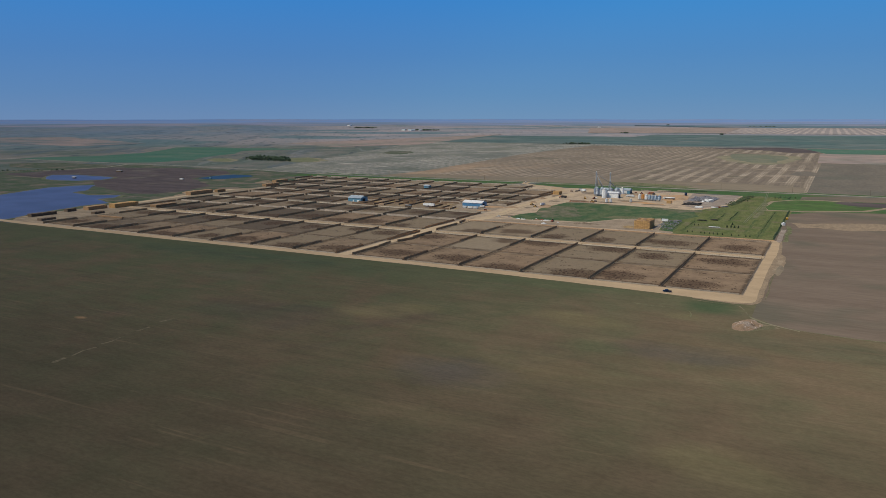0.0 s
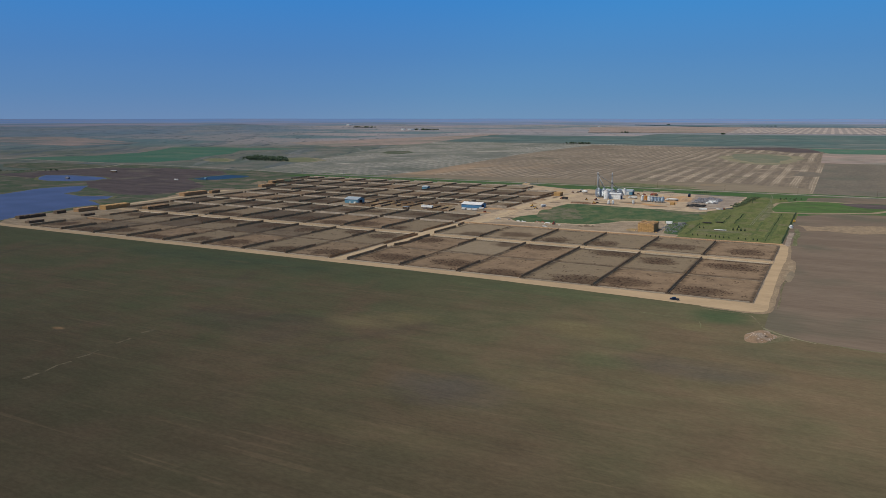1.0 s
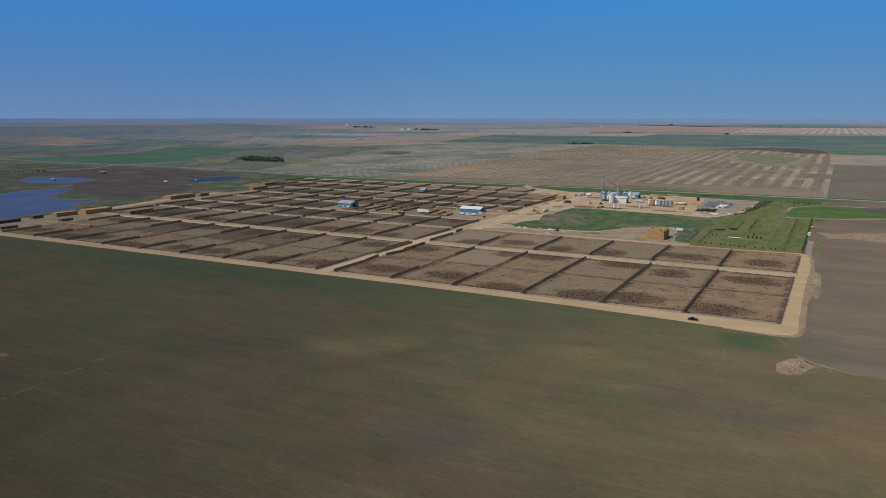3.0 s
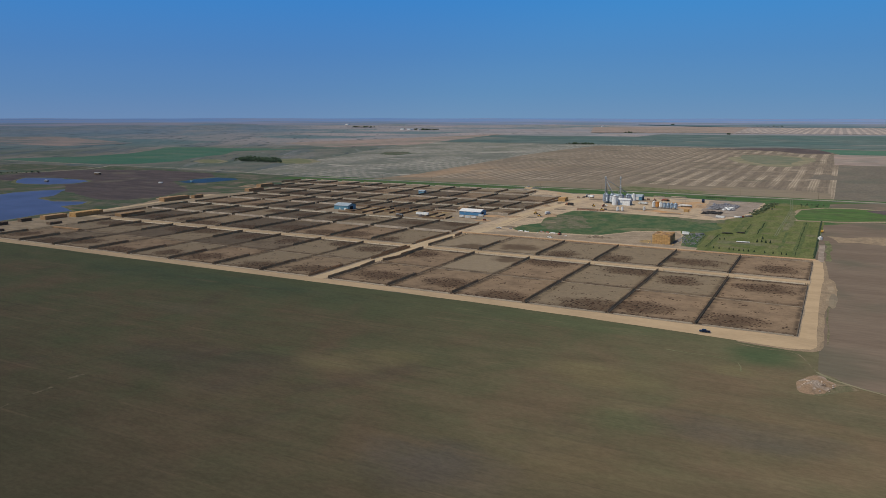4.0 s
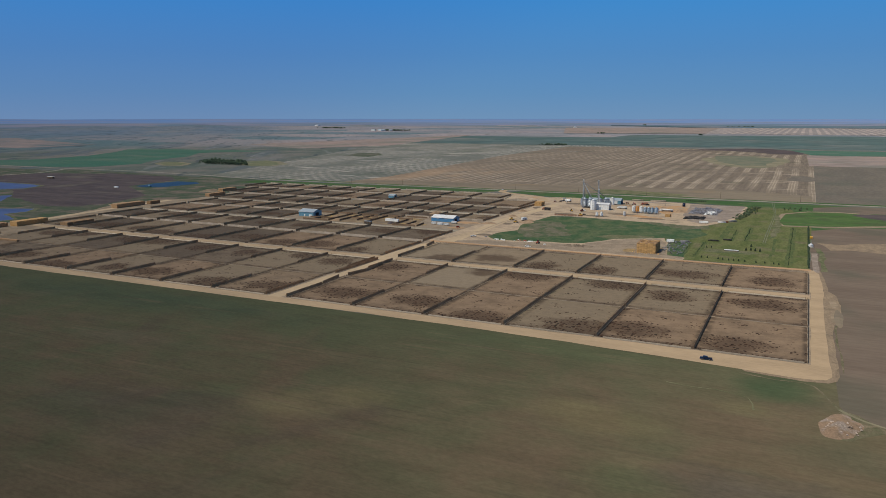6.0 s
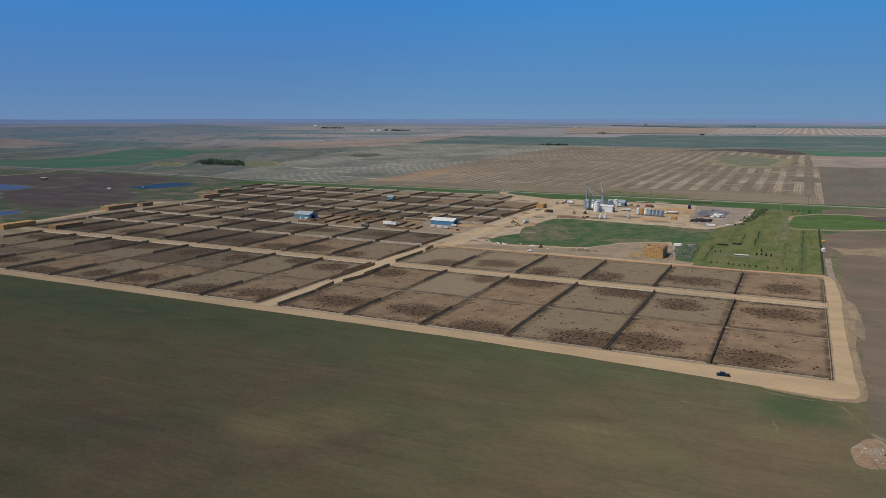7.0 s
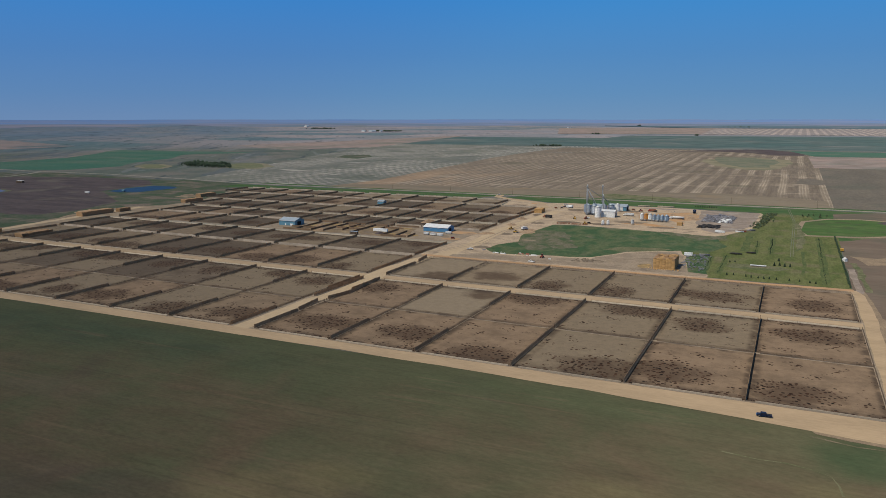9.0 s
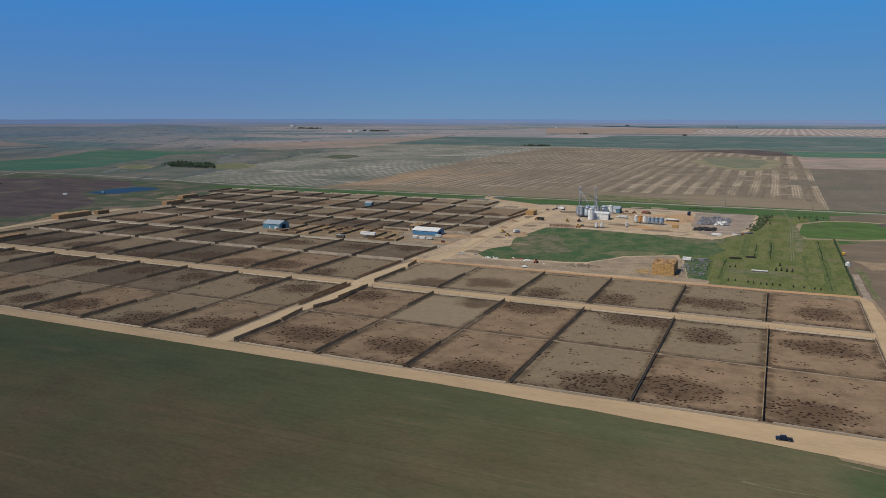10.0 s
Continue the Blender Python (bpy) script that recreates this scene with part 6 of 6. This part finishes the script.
def hay_stack(x0, x1, y0, y1, layers, material, label, turn=0.0, missing=0.025, single=False):
    """A stack of big square bales; only the bales that can be seen are laid."""
    t = thing("hay_stack", label, "hay stack", "hay stacks", pose((x0 + x1) / 2, (y0 + y1) / 2, 0.2, 0, 0, turn))
    w, d = x1 - x0, y1 - y0
    nx, ny = max(1, round(w / 2.4)), max(1, round(d / 1.2))
    sx, sy = w / nx / 2.4, d / ny / 1.2
    rnd = random.Random(int(x0 * 7 + y0))
    rest = Geo()
    tops = {(i, j): layers - (rnd.random() < missing * 3) - (int(abs(noise.noise((i * 0.55 + x0, j * 0.3, 2))) * 4) if single else 0) for i in range(nx) for j in range(ny)}
    for k in range(layers):
        for i in range(nx):
            for j in range(ny):
                high = tops[i, j]
                if k >= high or not (k >= high - 3 or i in (0, nx - 1) or j in (0, ny - 1)):
                    continue
                place = pose((i + 0.5) * w / nx - w / 2 + rnd.uniform(-0.12, 0.12), (j + 0.5) * d / ny - d / 2 + rnd.uniform(-0.08, 0.08), k * 0.9 - 0.02, rnd.uniform(-1, 1), rnd.uniform(-1, 1), rnd.uniform(-3, 3)) @ Matrix.Diagonal((sx * 1.01, sy * 1.01, 1.02, 1))
                if single:
                    part("bale", BALES["old_straw" if k == high - 1 and rnd.random() < 0.75 else material], "", t, at=place)
                else:
                    rest.box(-1.2, 1.2, -0.6, 0.6, 0, 0.9, place, 0.05)
    if not single:
        tagged(part("stacked_straw", rest, material, t), kind="stuff")
    part("core", Geo().box(-w / 2 + 0.9, w / 2 - 0.9, -d / 2 + 0.5, d / 2 - 0.5, 0, (layers - (4 if single else 1)) * 0.9 - 0.1), material, t)
    return t


hay_stack(-142, -125, 281, 305, 10, "straw", "tall golden straw bale stack, ragged top", single=True)
hay_stack(-820, -808, 141, 180, 6, "straw", "long golden-brown straw bale stack")
hay_stack(-828, -818, 108, 137, 5, "old_straw", "brown straw bale stack beside lake")
hay_stack(-834, -827, 84, 97, 4, "black_straw", "small dark old straw stack")
hay_stack(-828, -820, 30, 64, 4, "black_straw", "long low blackened straw stack")
hay_stack(-784, -776, 13, 32, 3, "black_straw", "low blackened straw stack near pens")
hay_stack(-783, -776, 85, 100, 3, "black_straw", "low dark straw stack near pens")
hay_stack(-774, -762, 170, 206, 4, "old_straw", "brown straw bale stack, half used")
hay_stack(-857, -846, 312, 360, 6, "old_straw", "long brown straw bale stack")
hay_stack(-849, -842, 366, 384, 5, "old_straw", "short brown straw bale stack")
hay_stack(-851, -842, 484, 520, 5, "old_straw", "brown straw bale stack at lane")
hay_stack(-890, -880, 556, 590, 5, "old_straw", "brown straw bale stack by north lane")
hay_stack(-345, -335, 588, 603, 6, "straw", "small golden straw stack in yard")
hay_stack(-160, -154, 545, 551, 4, "straw", "small golden straw stack by hoppers")

# scrap, red panels, low walls
def scrap_heap(name, label, x0, x1, y0, y1, n, material, size, seed):
    g = Geo()
    rnd = random.Random(seed)
    for i in range(n):
        x, y = rnd.uniform(x0, x1), rnd.uniform(y0, y1)
        s = rnd.uniform(0.4, 1.0) * size
        z = max(0, 1.8 * (1 - abs(2 * (x - x0) / (x1 - x0) - 1))) * rnd.random()
        g.box(-s, s, -s * rnd.uniform(0.3, 0.9), s * 0.6, -0.3, s * rnd.uniform(0.3, 0.8), pose(x, y, z + 0.2, rnd.uniform(-25, 25), rnd.uniform(-25, 25), rnd.uniform(0, 180)))
    return tagged(part(name, g, material), label, "scrap heap", kind="stuff")


scrap_heap("scrap_metal", "heap of grey scrap sheet metal", -138, -104, 590, 652, 320, "scrap", 2.2, 1)
scrap_heap("white_scrap", "white scrap panels on heap", -120, -106, 588, 615, 40, "white", 2.2, 2)
scrap_heap("tyre_heap", "dark heap of old tyres", -137, -114, 538, 560, 160, "scrap_dark", 1.8, 3)
scrap_heap("small_scrap", "scattered scrap in weedy corner", -124, -104, 285, 360, 110, "scrap", 1.0, 4)
scrap_heap("barn_scrap", "white odds and ends at pasture edge", -290, -245, 291, 296, 16, "white", 0.6, 5)
for x, y, w in ((-85, 377, 10), (-73, 388, 8)):
    t = thing("old_harrow", "dark old harrow implement on grass", "farm implement", "old implements", pose(x, y, 0.2, 0, 0, 3))
    part("frame_body", Geo().box(-w / 2 + 0.5, w / 2 - 0.5, 0.2, 1.8, 0.5, 1.5, None, 0.25), "scrap_dark", t)
    part("frame_bars", Geo().bar((-w / 2, 0, 1), (w / 2, 0, 1), 0.3).bar((-w / 2, 2, 0.9), (w / 2, 2, 0.9), 0.25).bar((0, -2, 0.8), (0, 3, 1), 0.3), "scrap_dark", t)
    for i in range(8):
        part("tine", Geo().bar((-w / 2 + i * w / 7, 1, 1.2), (-w / 2 + i * w / 7, 1.4, 0), 0.25), "scrap_dark", t)
t = thing("plank_wall", "low orange plank wall in pen", "low wall", "", pose(-733, 76, 0.2, 0, 0, -90))
part("planks", Geo().box(0, 3, -22, 22, 0, 1.4), "clay", t)

# yard machines
def seed_drill(at, width, paint, label):
    """A folded drill or cultivator: toolbar, tongue, hopper, wheels, tines."""
    t = thing("farm_implement", label, "farm implement", "parked implements", at)
    part("toolbar", Geo().bar((-width / 2, 0, 1.0), (width / 2, 0, 1.0), 0.16).bar((-width / 2, 1.4, 0.9), (width / 2, 1.4, 0.9), 0.14), paint, t)
    part("tongue", Geo().bar((0, 0, 0.9), (0, -3.2, 0.5), 0.14).bar((-1.2, 0, 0.9), (0, -2.2, 0.6), 0.1).bar((1.2, 0, 0.9), (0, -2.2, 0.6), 0.1), paint, t)
    hopper = part("hopper", Geo().prism([(-0.3, 1.1), (0.3, 1.1), (0.7, 2.2), (-0.7, 2.2)], -width * 0.42, width * 0.42), paint, t)
    part("lid", Geo().box(-width * 0.43, width * 0.43, -0.75, 0.75, 2.2, 2.3, None, 0.03), "scrap", hopper)
    wheels(t, [(s * width * 0.36, 0.7) for s in (-1, 1)], 0.55, 0.35)
    for i in range(7):
        part("tine", Geo().bar((-width / 2 + (i + 0.5) * width / 7, 1.4, 0.95), (-width / 2 + (i + 0.5) * width / 7, 2.0, 0.05), 0.06, 5), "rust", t)
    return t


for x, y, w, a, paint, label in ((-247, 670, 5, 20, "rust", "rusty red seed drill parked in yard"), (-240, 664, 4, 60, "scrap_dark", "black cultivator parked in yard"), (-233, 668, 5, -15, "rust", "rusty red seed drill parked in yard"), (-210, 668, 6, 0, "red", "red seed drill parked in yard"), (-203, 662, 5, 30, "scrap_dark", "black cultivator parked in yard"),
                                 (-331, 687, 6, 40, "white", "white implement parked near bins"), (-326, 650, 5, 75, "scrap_dark", "black cultivator parked near bins"), (-255, 517, 4, 10, "scrap_dark", "black cultivator at pasture edge"), (-354, 350, 4, 15, "red", "red implement beside barn"), (-333, 645, 4, 0, "rust", "rusty seed drill near bins")):
    seed_drill(pose(x, y, 0.2, 0, 0, a), w, paint, label)


def hoop_feeder(x, y, k):
    t = thing("hoop_feeder", "rusty round hoop bale feeder standing in yard", "bale feeder", "hoop feeders", pose(x, y, 0.2, 0, 0, 31 * k))
    ring = [(1.05 * math.cos(math.pi * i / 6), 1.05 * math.sin(math.pi * i / 6)) for i in range(13)]
    for z in (0.1, 0.6, 1.4):
        g = Geo()
        for p, q in zip(ring, ring[1:]):
            g.bar((*p, z), (*q, z), 0.07, 5)
        part("hoop", g, "rust", t)
    for i in range(0, 12, 2):
        part("upright", Geo().bar((*ring[i], 0), (*ring[i], 1.4), 0.06, 5), "rust", t)


for i in range(22):
    hoop_feeder(-289 + 2.9 * (i // 2) * 1.15 + 0.6 * math.sin(7 * i), (503 if i % 2 else 507) + 0.1 * i, i)


def pipe_stack(at, length, n, material, label):
    t = thing("pipe_stack", label, "pipe stack", "stacked pipes", at)
    for i in range(n):
        part("pipe", Geo().tube(0.4, 0.4, -length / 2, length / 2, 10, Matrix.Translation((0.2 * math.sin(5 * i), (i % (n // 2 + 1)) * 0.82, 0.4 + 0.7 * (i // (n // 2 + 1)))) @ Matrix.Rotation(radians(90), 4, "Y")), material, t)
    for s in (-1, 1):
        part("bearer", Geo().box(s * length * 0.3 - 0.1, s * length * 0.3 + 0.1, -0.5, 0.9 * (n // 2 + 1), -0.15, 0.02), "post", t)


pipe_stack(pose(-199, 722, 0.3, 0, 0, 2), 22, 7, "concrete", "long stack of pale pipes beside verge")
pipe_stack(pose(-228, 718, 0.3, 0, 0, 4), 16, 5, "concrete", "long stack of pale pipes beside verge")
pipe_stack(pose(-91, 521, 0.3, 0, 0, 14), 9, 3, "white", "white irrigation pipes at yard edge")
pipe_stack(pose(-80, 537, 0.3, 0, 0, 30), 9, 3, "scrap", "grey pipes at yard edge")
pipe_stack(pose(-110, 360, 0.3, 0, 0, 10), 9, 3, "scrap", "grey pipes in weedy corner")
t = thing("fuel_tank", "dark upright fuel tank in yard", "storage tank", "", pose(-155, 668, 0.2))
part("tank", Geo().tube(2.0, 2.0, 0.4, 4.6, 20), "navy", t)
part("roof", Geo().tube(2.05, 0.3, 4.6, 5.2, 20), "navy", t)
for i in range(4):
    part("leg", Geo().bar((1.6 * math.cos(1.57 * i), 1.6 * math.sin(1.57 * i), 0), (1.6 * math.cos(1.57 * i), 1.6 * math.sin(1.57 * i), 0.6), 0.12, 6), "post", t)
pickup(pose(-466, 777, 0.3, 0, 0, 70), "white", "white pickup truck at road turnoff")
pickup(pose(-319, 657, 0.2, 0, 0, 100), "white", "white pickup truck near grain bins")
pickup(pose(-326, 665, 0.2, 0, 0, 70), "navy", "dark pickup truck near grain bins")
pickup(pose(-268, 562, 0.2, 0, 0, 10), "white", "white pickup truck in yard")
tractor(pose(-222, 660, 0.2, 0, 0, 200), "red", "red tractor among parked implements", False)
tractor(pose(-258, 510, 0.2, 0, 0, 170), "yellow", "yellow tractor beside hoop feeders", False)
# low blocks along the pasture
for i, (x, y, w, mtl) in enumerate(((-284, 293, 4, "white"), (-277, 291, 5, "white"), (-262, 297, 5, "rust"), (-256, 298, 3, "red"), (-249, 295, 5, "white"), (-231, 284, 2, "white"), (-300, 302, 3, "scrap"))):
    t = thing("concrete_block", {"white": "pale concrete barrier at pasture edge", "rust": "rusty steel trough at pasture edge", "red": "red steel trough at pasture edge", "scrap": "grey steel trough at pasture edge"}[mtl], "barrier", "", pose(x, y, 0.2, 0, 0, -14 + 5 * i))
    part("block", Geo().prism([(-0.45, 0), (0.45, 0), (0.3, 0.9), (-0.3, 0.9)], -w / 2, w / 2), mtl, t)
    for s in (-1, 1):
        part("lifting_loop", Geo().bar((s * w / 4, -0.1, 0.88), (s * w / 4, 0.1, 0.95), 0.05, 5), "rust", t)
scrap_heap("loose_rubble", "loose stones and clods on dirt yard", -212, -186, 282, 298, 46, "lot", 0.7, 12)
scrap_heap("yard_oddments", "small oddments scattered over yard", -320, -150, 560, 700, 60, "scrap", 0.5, 13)
scrap_heap("fallen_straw", "loose straw fallen round bale stack", -146, -121, 276, 284, 60, "straw", 0.5, 14)

# ---- trees ----
def tree_meshes(seed, height, spread, conifer=False):
    rnd = random.Random(seed)
    trunk, crown = Geo(), Geo()
    trunk.tube(0.035 * height, 0.012 * height, -0.1, height * 0.75, 8)
    if conifer:
        for k in range(9):
            z = height * (0.12 + 0.1 * k)
            r = spread * (1 - k / 9.5)
            for i in range(max(3, 9 - k)):
                a = 2 * math.pi * (i + rnd.random() * 0.6) / max(3, 9 - k)
                crown.lump((r * 0.6 * math.cos(a), r * 0.6 * math.sin(a), z + rnd.uniform(-0.2, 0.2)), 0.25 * spread + 0.3 * r, rnd.random(), 0.6, 0.5)
    else:
        for k in range(5):
            a = 2 * math.pi * (k + rnd.random()) / 5
            trunk.bar((0, 0, height * 0.3), (spread * 0.5 * math.cos(a), spread * 0.5 * math.sin(a), height * rnd.uniform(0.55, 0.8)), 0.012 * height, 5)
        for k in range(70):
            a, q = rnd.uniform(0, 6.283), rnd.random() ** 0.5
            z = rnd.uniform(-1, 1)
            w = math.sqrt(max(0.0, 1 - z * z)) * (0.7 + 0.5 * noise.noise((math.cos(a) * 1.3, math.sin(a) * 1.3, z * 1.5 + seed)))
            crown.lump((spread * q * w * math.cos(a) * 1.25, spread * q * w * math.sin(a) * 1.25, height * (0.62 + 0.36 * z)), rnd.uniform(0.08, 0.17) * height * 0.75, rnd.random(), 0.8, 0.5)
    return trunk.mesh("trunk", M["bark"]), crown.mesh("crown", M["needle" if conifer else "leaf"])


BROAD = [tree_meshes(s, 10, 4.2) for s in (1, 2, 3, 4)]
BUSHES = [(t, Geo().add([v.co for v in c.vertices], [tuple(p.vertices) for p in c.polygons]).mesh("crown", M["bush"])) for t, c in BROAD]
FIRS = [tree_meshes(s, 4.2, 1.3, True) for s in (5, 6, 7)]


def tree(x, y, s, kinds, label, group, k):
    t = thing("tree", label, "tree", group, Matrix.Translation(land(x, y, 0.05)) @ Matrix.Rotation(k * 1.7, 4, "Z") @ Matrix.Diagonal((s, s, s, 1)))
    trunk, crown = kinds[k % len(kinds)]
    part("trunk", trunk, "", t)
    part("crown", crown, "", t)


class Wood:
    """Many far trees or hedge plants as one object."""

    def __init__(self, kinds):
        self.kinds, self.crowns, self.trunks = kinds, Geo(), Geo()

    def plant(self, x, y, s, k, wide=1.0):
        m = Matrix.Translation(land(x, y, 0.05)) @ Matrix.Rotation(k * 1.7, 4, "Z") @ Matrix.Diagonal((s * wide, s * wide, s, 1))
        trunk, crown = self.kinds[k % len(self.kinds)]
        for geo, me in ((self.trunks, trunk), (self.crowns, crown)):
            geo.add([v.co for v in me.vertices], [tuple(p.vertices) for p in me.polygons], False, m)

    def done(self, name, label, category):
        me = self.crowns.mesh(name, self.kinds[0][1].materials[0])
        ob = tagged(new(name, me), label, category, kind="stuff")
        tagged(part("trunks", self.trunks, "bark", ob), kind="stuff")
        return ob


rt = random.Random(21)
for i in range(120):
    u, w = rt.random(), rt.random()
    if 0.4 < u < 0.6 and 0.15 < w < 0.45:
        continue
    x, y = -1450 + 168 * u - 95 * w, 1113 - 18 * u + 102 * w
    tall = 0.75 + 0.6 * noise.noise((x / 30, y / 30, 3))
    tree(x, y, max(0.45, tall * rt.uniform(0.8, 1.3)), BROAD, "dark green leafy tree in farm grove", "trees of the grove", i)
wood = Wood(BROAD)
for i in range(150):
    u, w = rt.random(), rt.random()
    wood.plant(-1462 + 185 * u - 95 * w, 1108 - 18 * u + 108 * w, rt.uniform(0.2, 0.5), i)
wood.done("undergrowth", "low dark undergrowth among grove trees", "bushes")
wood = Wood(BROAD)
for i in range(40):
    wood.plant(-1085 + 125 * rt.random(), 2800 + 45 * rt.random(), rt.uniform(0.35, 0.85), i, 1.6)
wood.done("far_shelterbelt", "dark row of leafy trees across far fields", "trees")
wood = Wood(BROAD)
for x0, x1, y0, y1, n in ((-3600, -3240, 5540, 5720, 46), (-4930, -4600, 6550, 6700, 30), (-1460, -1385, 5230, 5300, 8), (-700, -660, 5060, 5090, 6), (-2220, -2150, 11000, 11100, 8), (-900, -600, 9300, 9500, 14)):
    for i in range(n):
        wood.plant(rt.uniform(x0, x1), rt.uniform(y0, y1), rt.uniform(0.4, 0.8), i, 2.0)
wood.done("far_trees", "scattered dark trees on the far plain", "trees")
wood = Wood(BROAD)
for i in range(34):
    wood.plant(-1690 + 155 * i / 33 + rt.uniform(-4, 4), 462 + 128 * i / 33 + rt.uniform(-9, 9), rt.uniform(0.15, 0.4), i, 1.5)
wood.done("pond_bushes", "low dark bushes beside pond track", "bushes")
wood = Wood(BROAD)
for i in range(170):
    wood.plant(0.5 + rt.uniform(-0.6, 0.6), 268 + 260 * i / 169, rt.uniform(0.1, 0.19), i)
wood.done("hedge", "continuous dark green hedge at grass edge", "hedge")
for x, ya, yb, n in ((-70, 388, 462, 16), (-57, 392, 490, 14), (-92, 284, 366, 16), (-103, 292, 358, 14), (-15, 276, 505, 38)):
    for i in range(n):
        if rt.random() < 0.88:
            tree(x + rt.uniform(-0.5, 0.5), ya + (yb - ya) * i / (n - 1) + rt.uniform(-1, 1), rt.uniform(0.18, 0.36) if x != -57 else rt.uniform(0.22, 0.48), FIRS, "young conifer in planted shelter row", "planted shelter rows", i)
for i, (x, y) in enumerate(((-87, 337), (-83, 339), (-52, 336), (-49, 359), (-48, 338), (-44, 335), (-40, 335), (-85, 281), (-80, 281), (-71, 280), (-67, 278), (-62, 277), (-58, 277), (-54, 277), (-49, 277), (-40, 276), (-33, 276), (-26, 275), (-22, 274))):
    tree(x, y, 0.72 if 2 <= i <= 6 else 0.48, FIRS, "young conifer standing in mown grass", "conifers on the grass", i)
wood = Wood(BUSHES)
for i in range(190):
    v = rt.random()
    wood.plant(-80 + 14 * v + rt.uniform(-5, 9), 560 + 150 * v, rt.uniform(0.06, 0.2), i, 1.9)
wood.done("thicket", "low grey-green thicket along yard edge", "bushes")
for i in range(9):
    tree(-73 + rt.uniform(-2, 14), 600 + 105 * rt.random(), rt.uniform(0.2, 0.34), BUSHES, "low leafy bush at yard edge", "bushes at yard edge", i)
for i in range(14):
    tree(-30 + 30 * rt.random(), 680 + 30 * rt.random(), rt.uniform(0.12, 0.28), BUSHES, "low leafy bush near road", "bushes near road", i)
for i in range(10):
    tree(-135 - 3.0 * i, 742 + rt.uniform(-1, 1), rt.uniform(0.5, 0.8), FIRS, "young conifer along county road", "conifers along road", i)

# far farmstead
for i, (x, y, w, mtl) in enumerate(((-3540, 5480, 60, "white"), (-3500, 5520, 40, "white"), (-3455, 5500, 70, "white"), (-3400, 5540, 45, "white_roof"), (-6200, 8400, 90, "white"), (-2450, 8200, 60, "white"))):
    px, py, pz = land(x, y, 0.0)
    gable("farm_building", "distant white farm building on the plain", pose(px, py, pz, 0, 0, 25 * i), w * 0.36, w * 0.2, 5, 8, "white", "grey_roof", (), "distant farm buildings")

# poles along the road
for i in range(12):
    x = -1000 + 110 * i
    t = thing("utility_pole", "grey wooden utility pole beside road", "utility pole", "utility poles", pose(x, 796, 0.1))
    part("pole", Geo().tube(0.17, 0.11, 0, 10, 8), "post", t)
    part("cross_arm", Geo().box(-1.2, 1.2, -0.07, 0.07, 9.2, 9.35), "post", t)
    for s in (-1, 0, 1):
        part("insulator", Geo().tube(0.06, 0.05, 9.35, 9.6, 6, Matrix.Translation((s * 1.05, 0, 0))), "white", t)
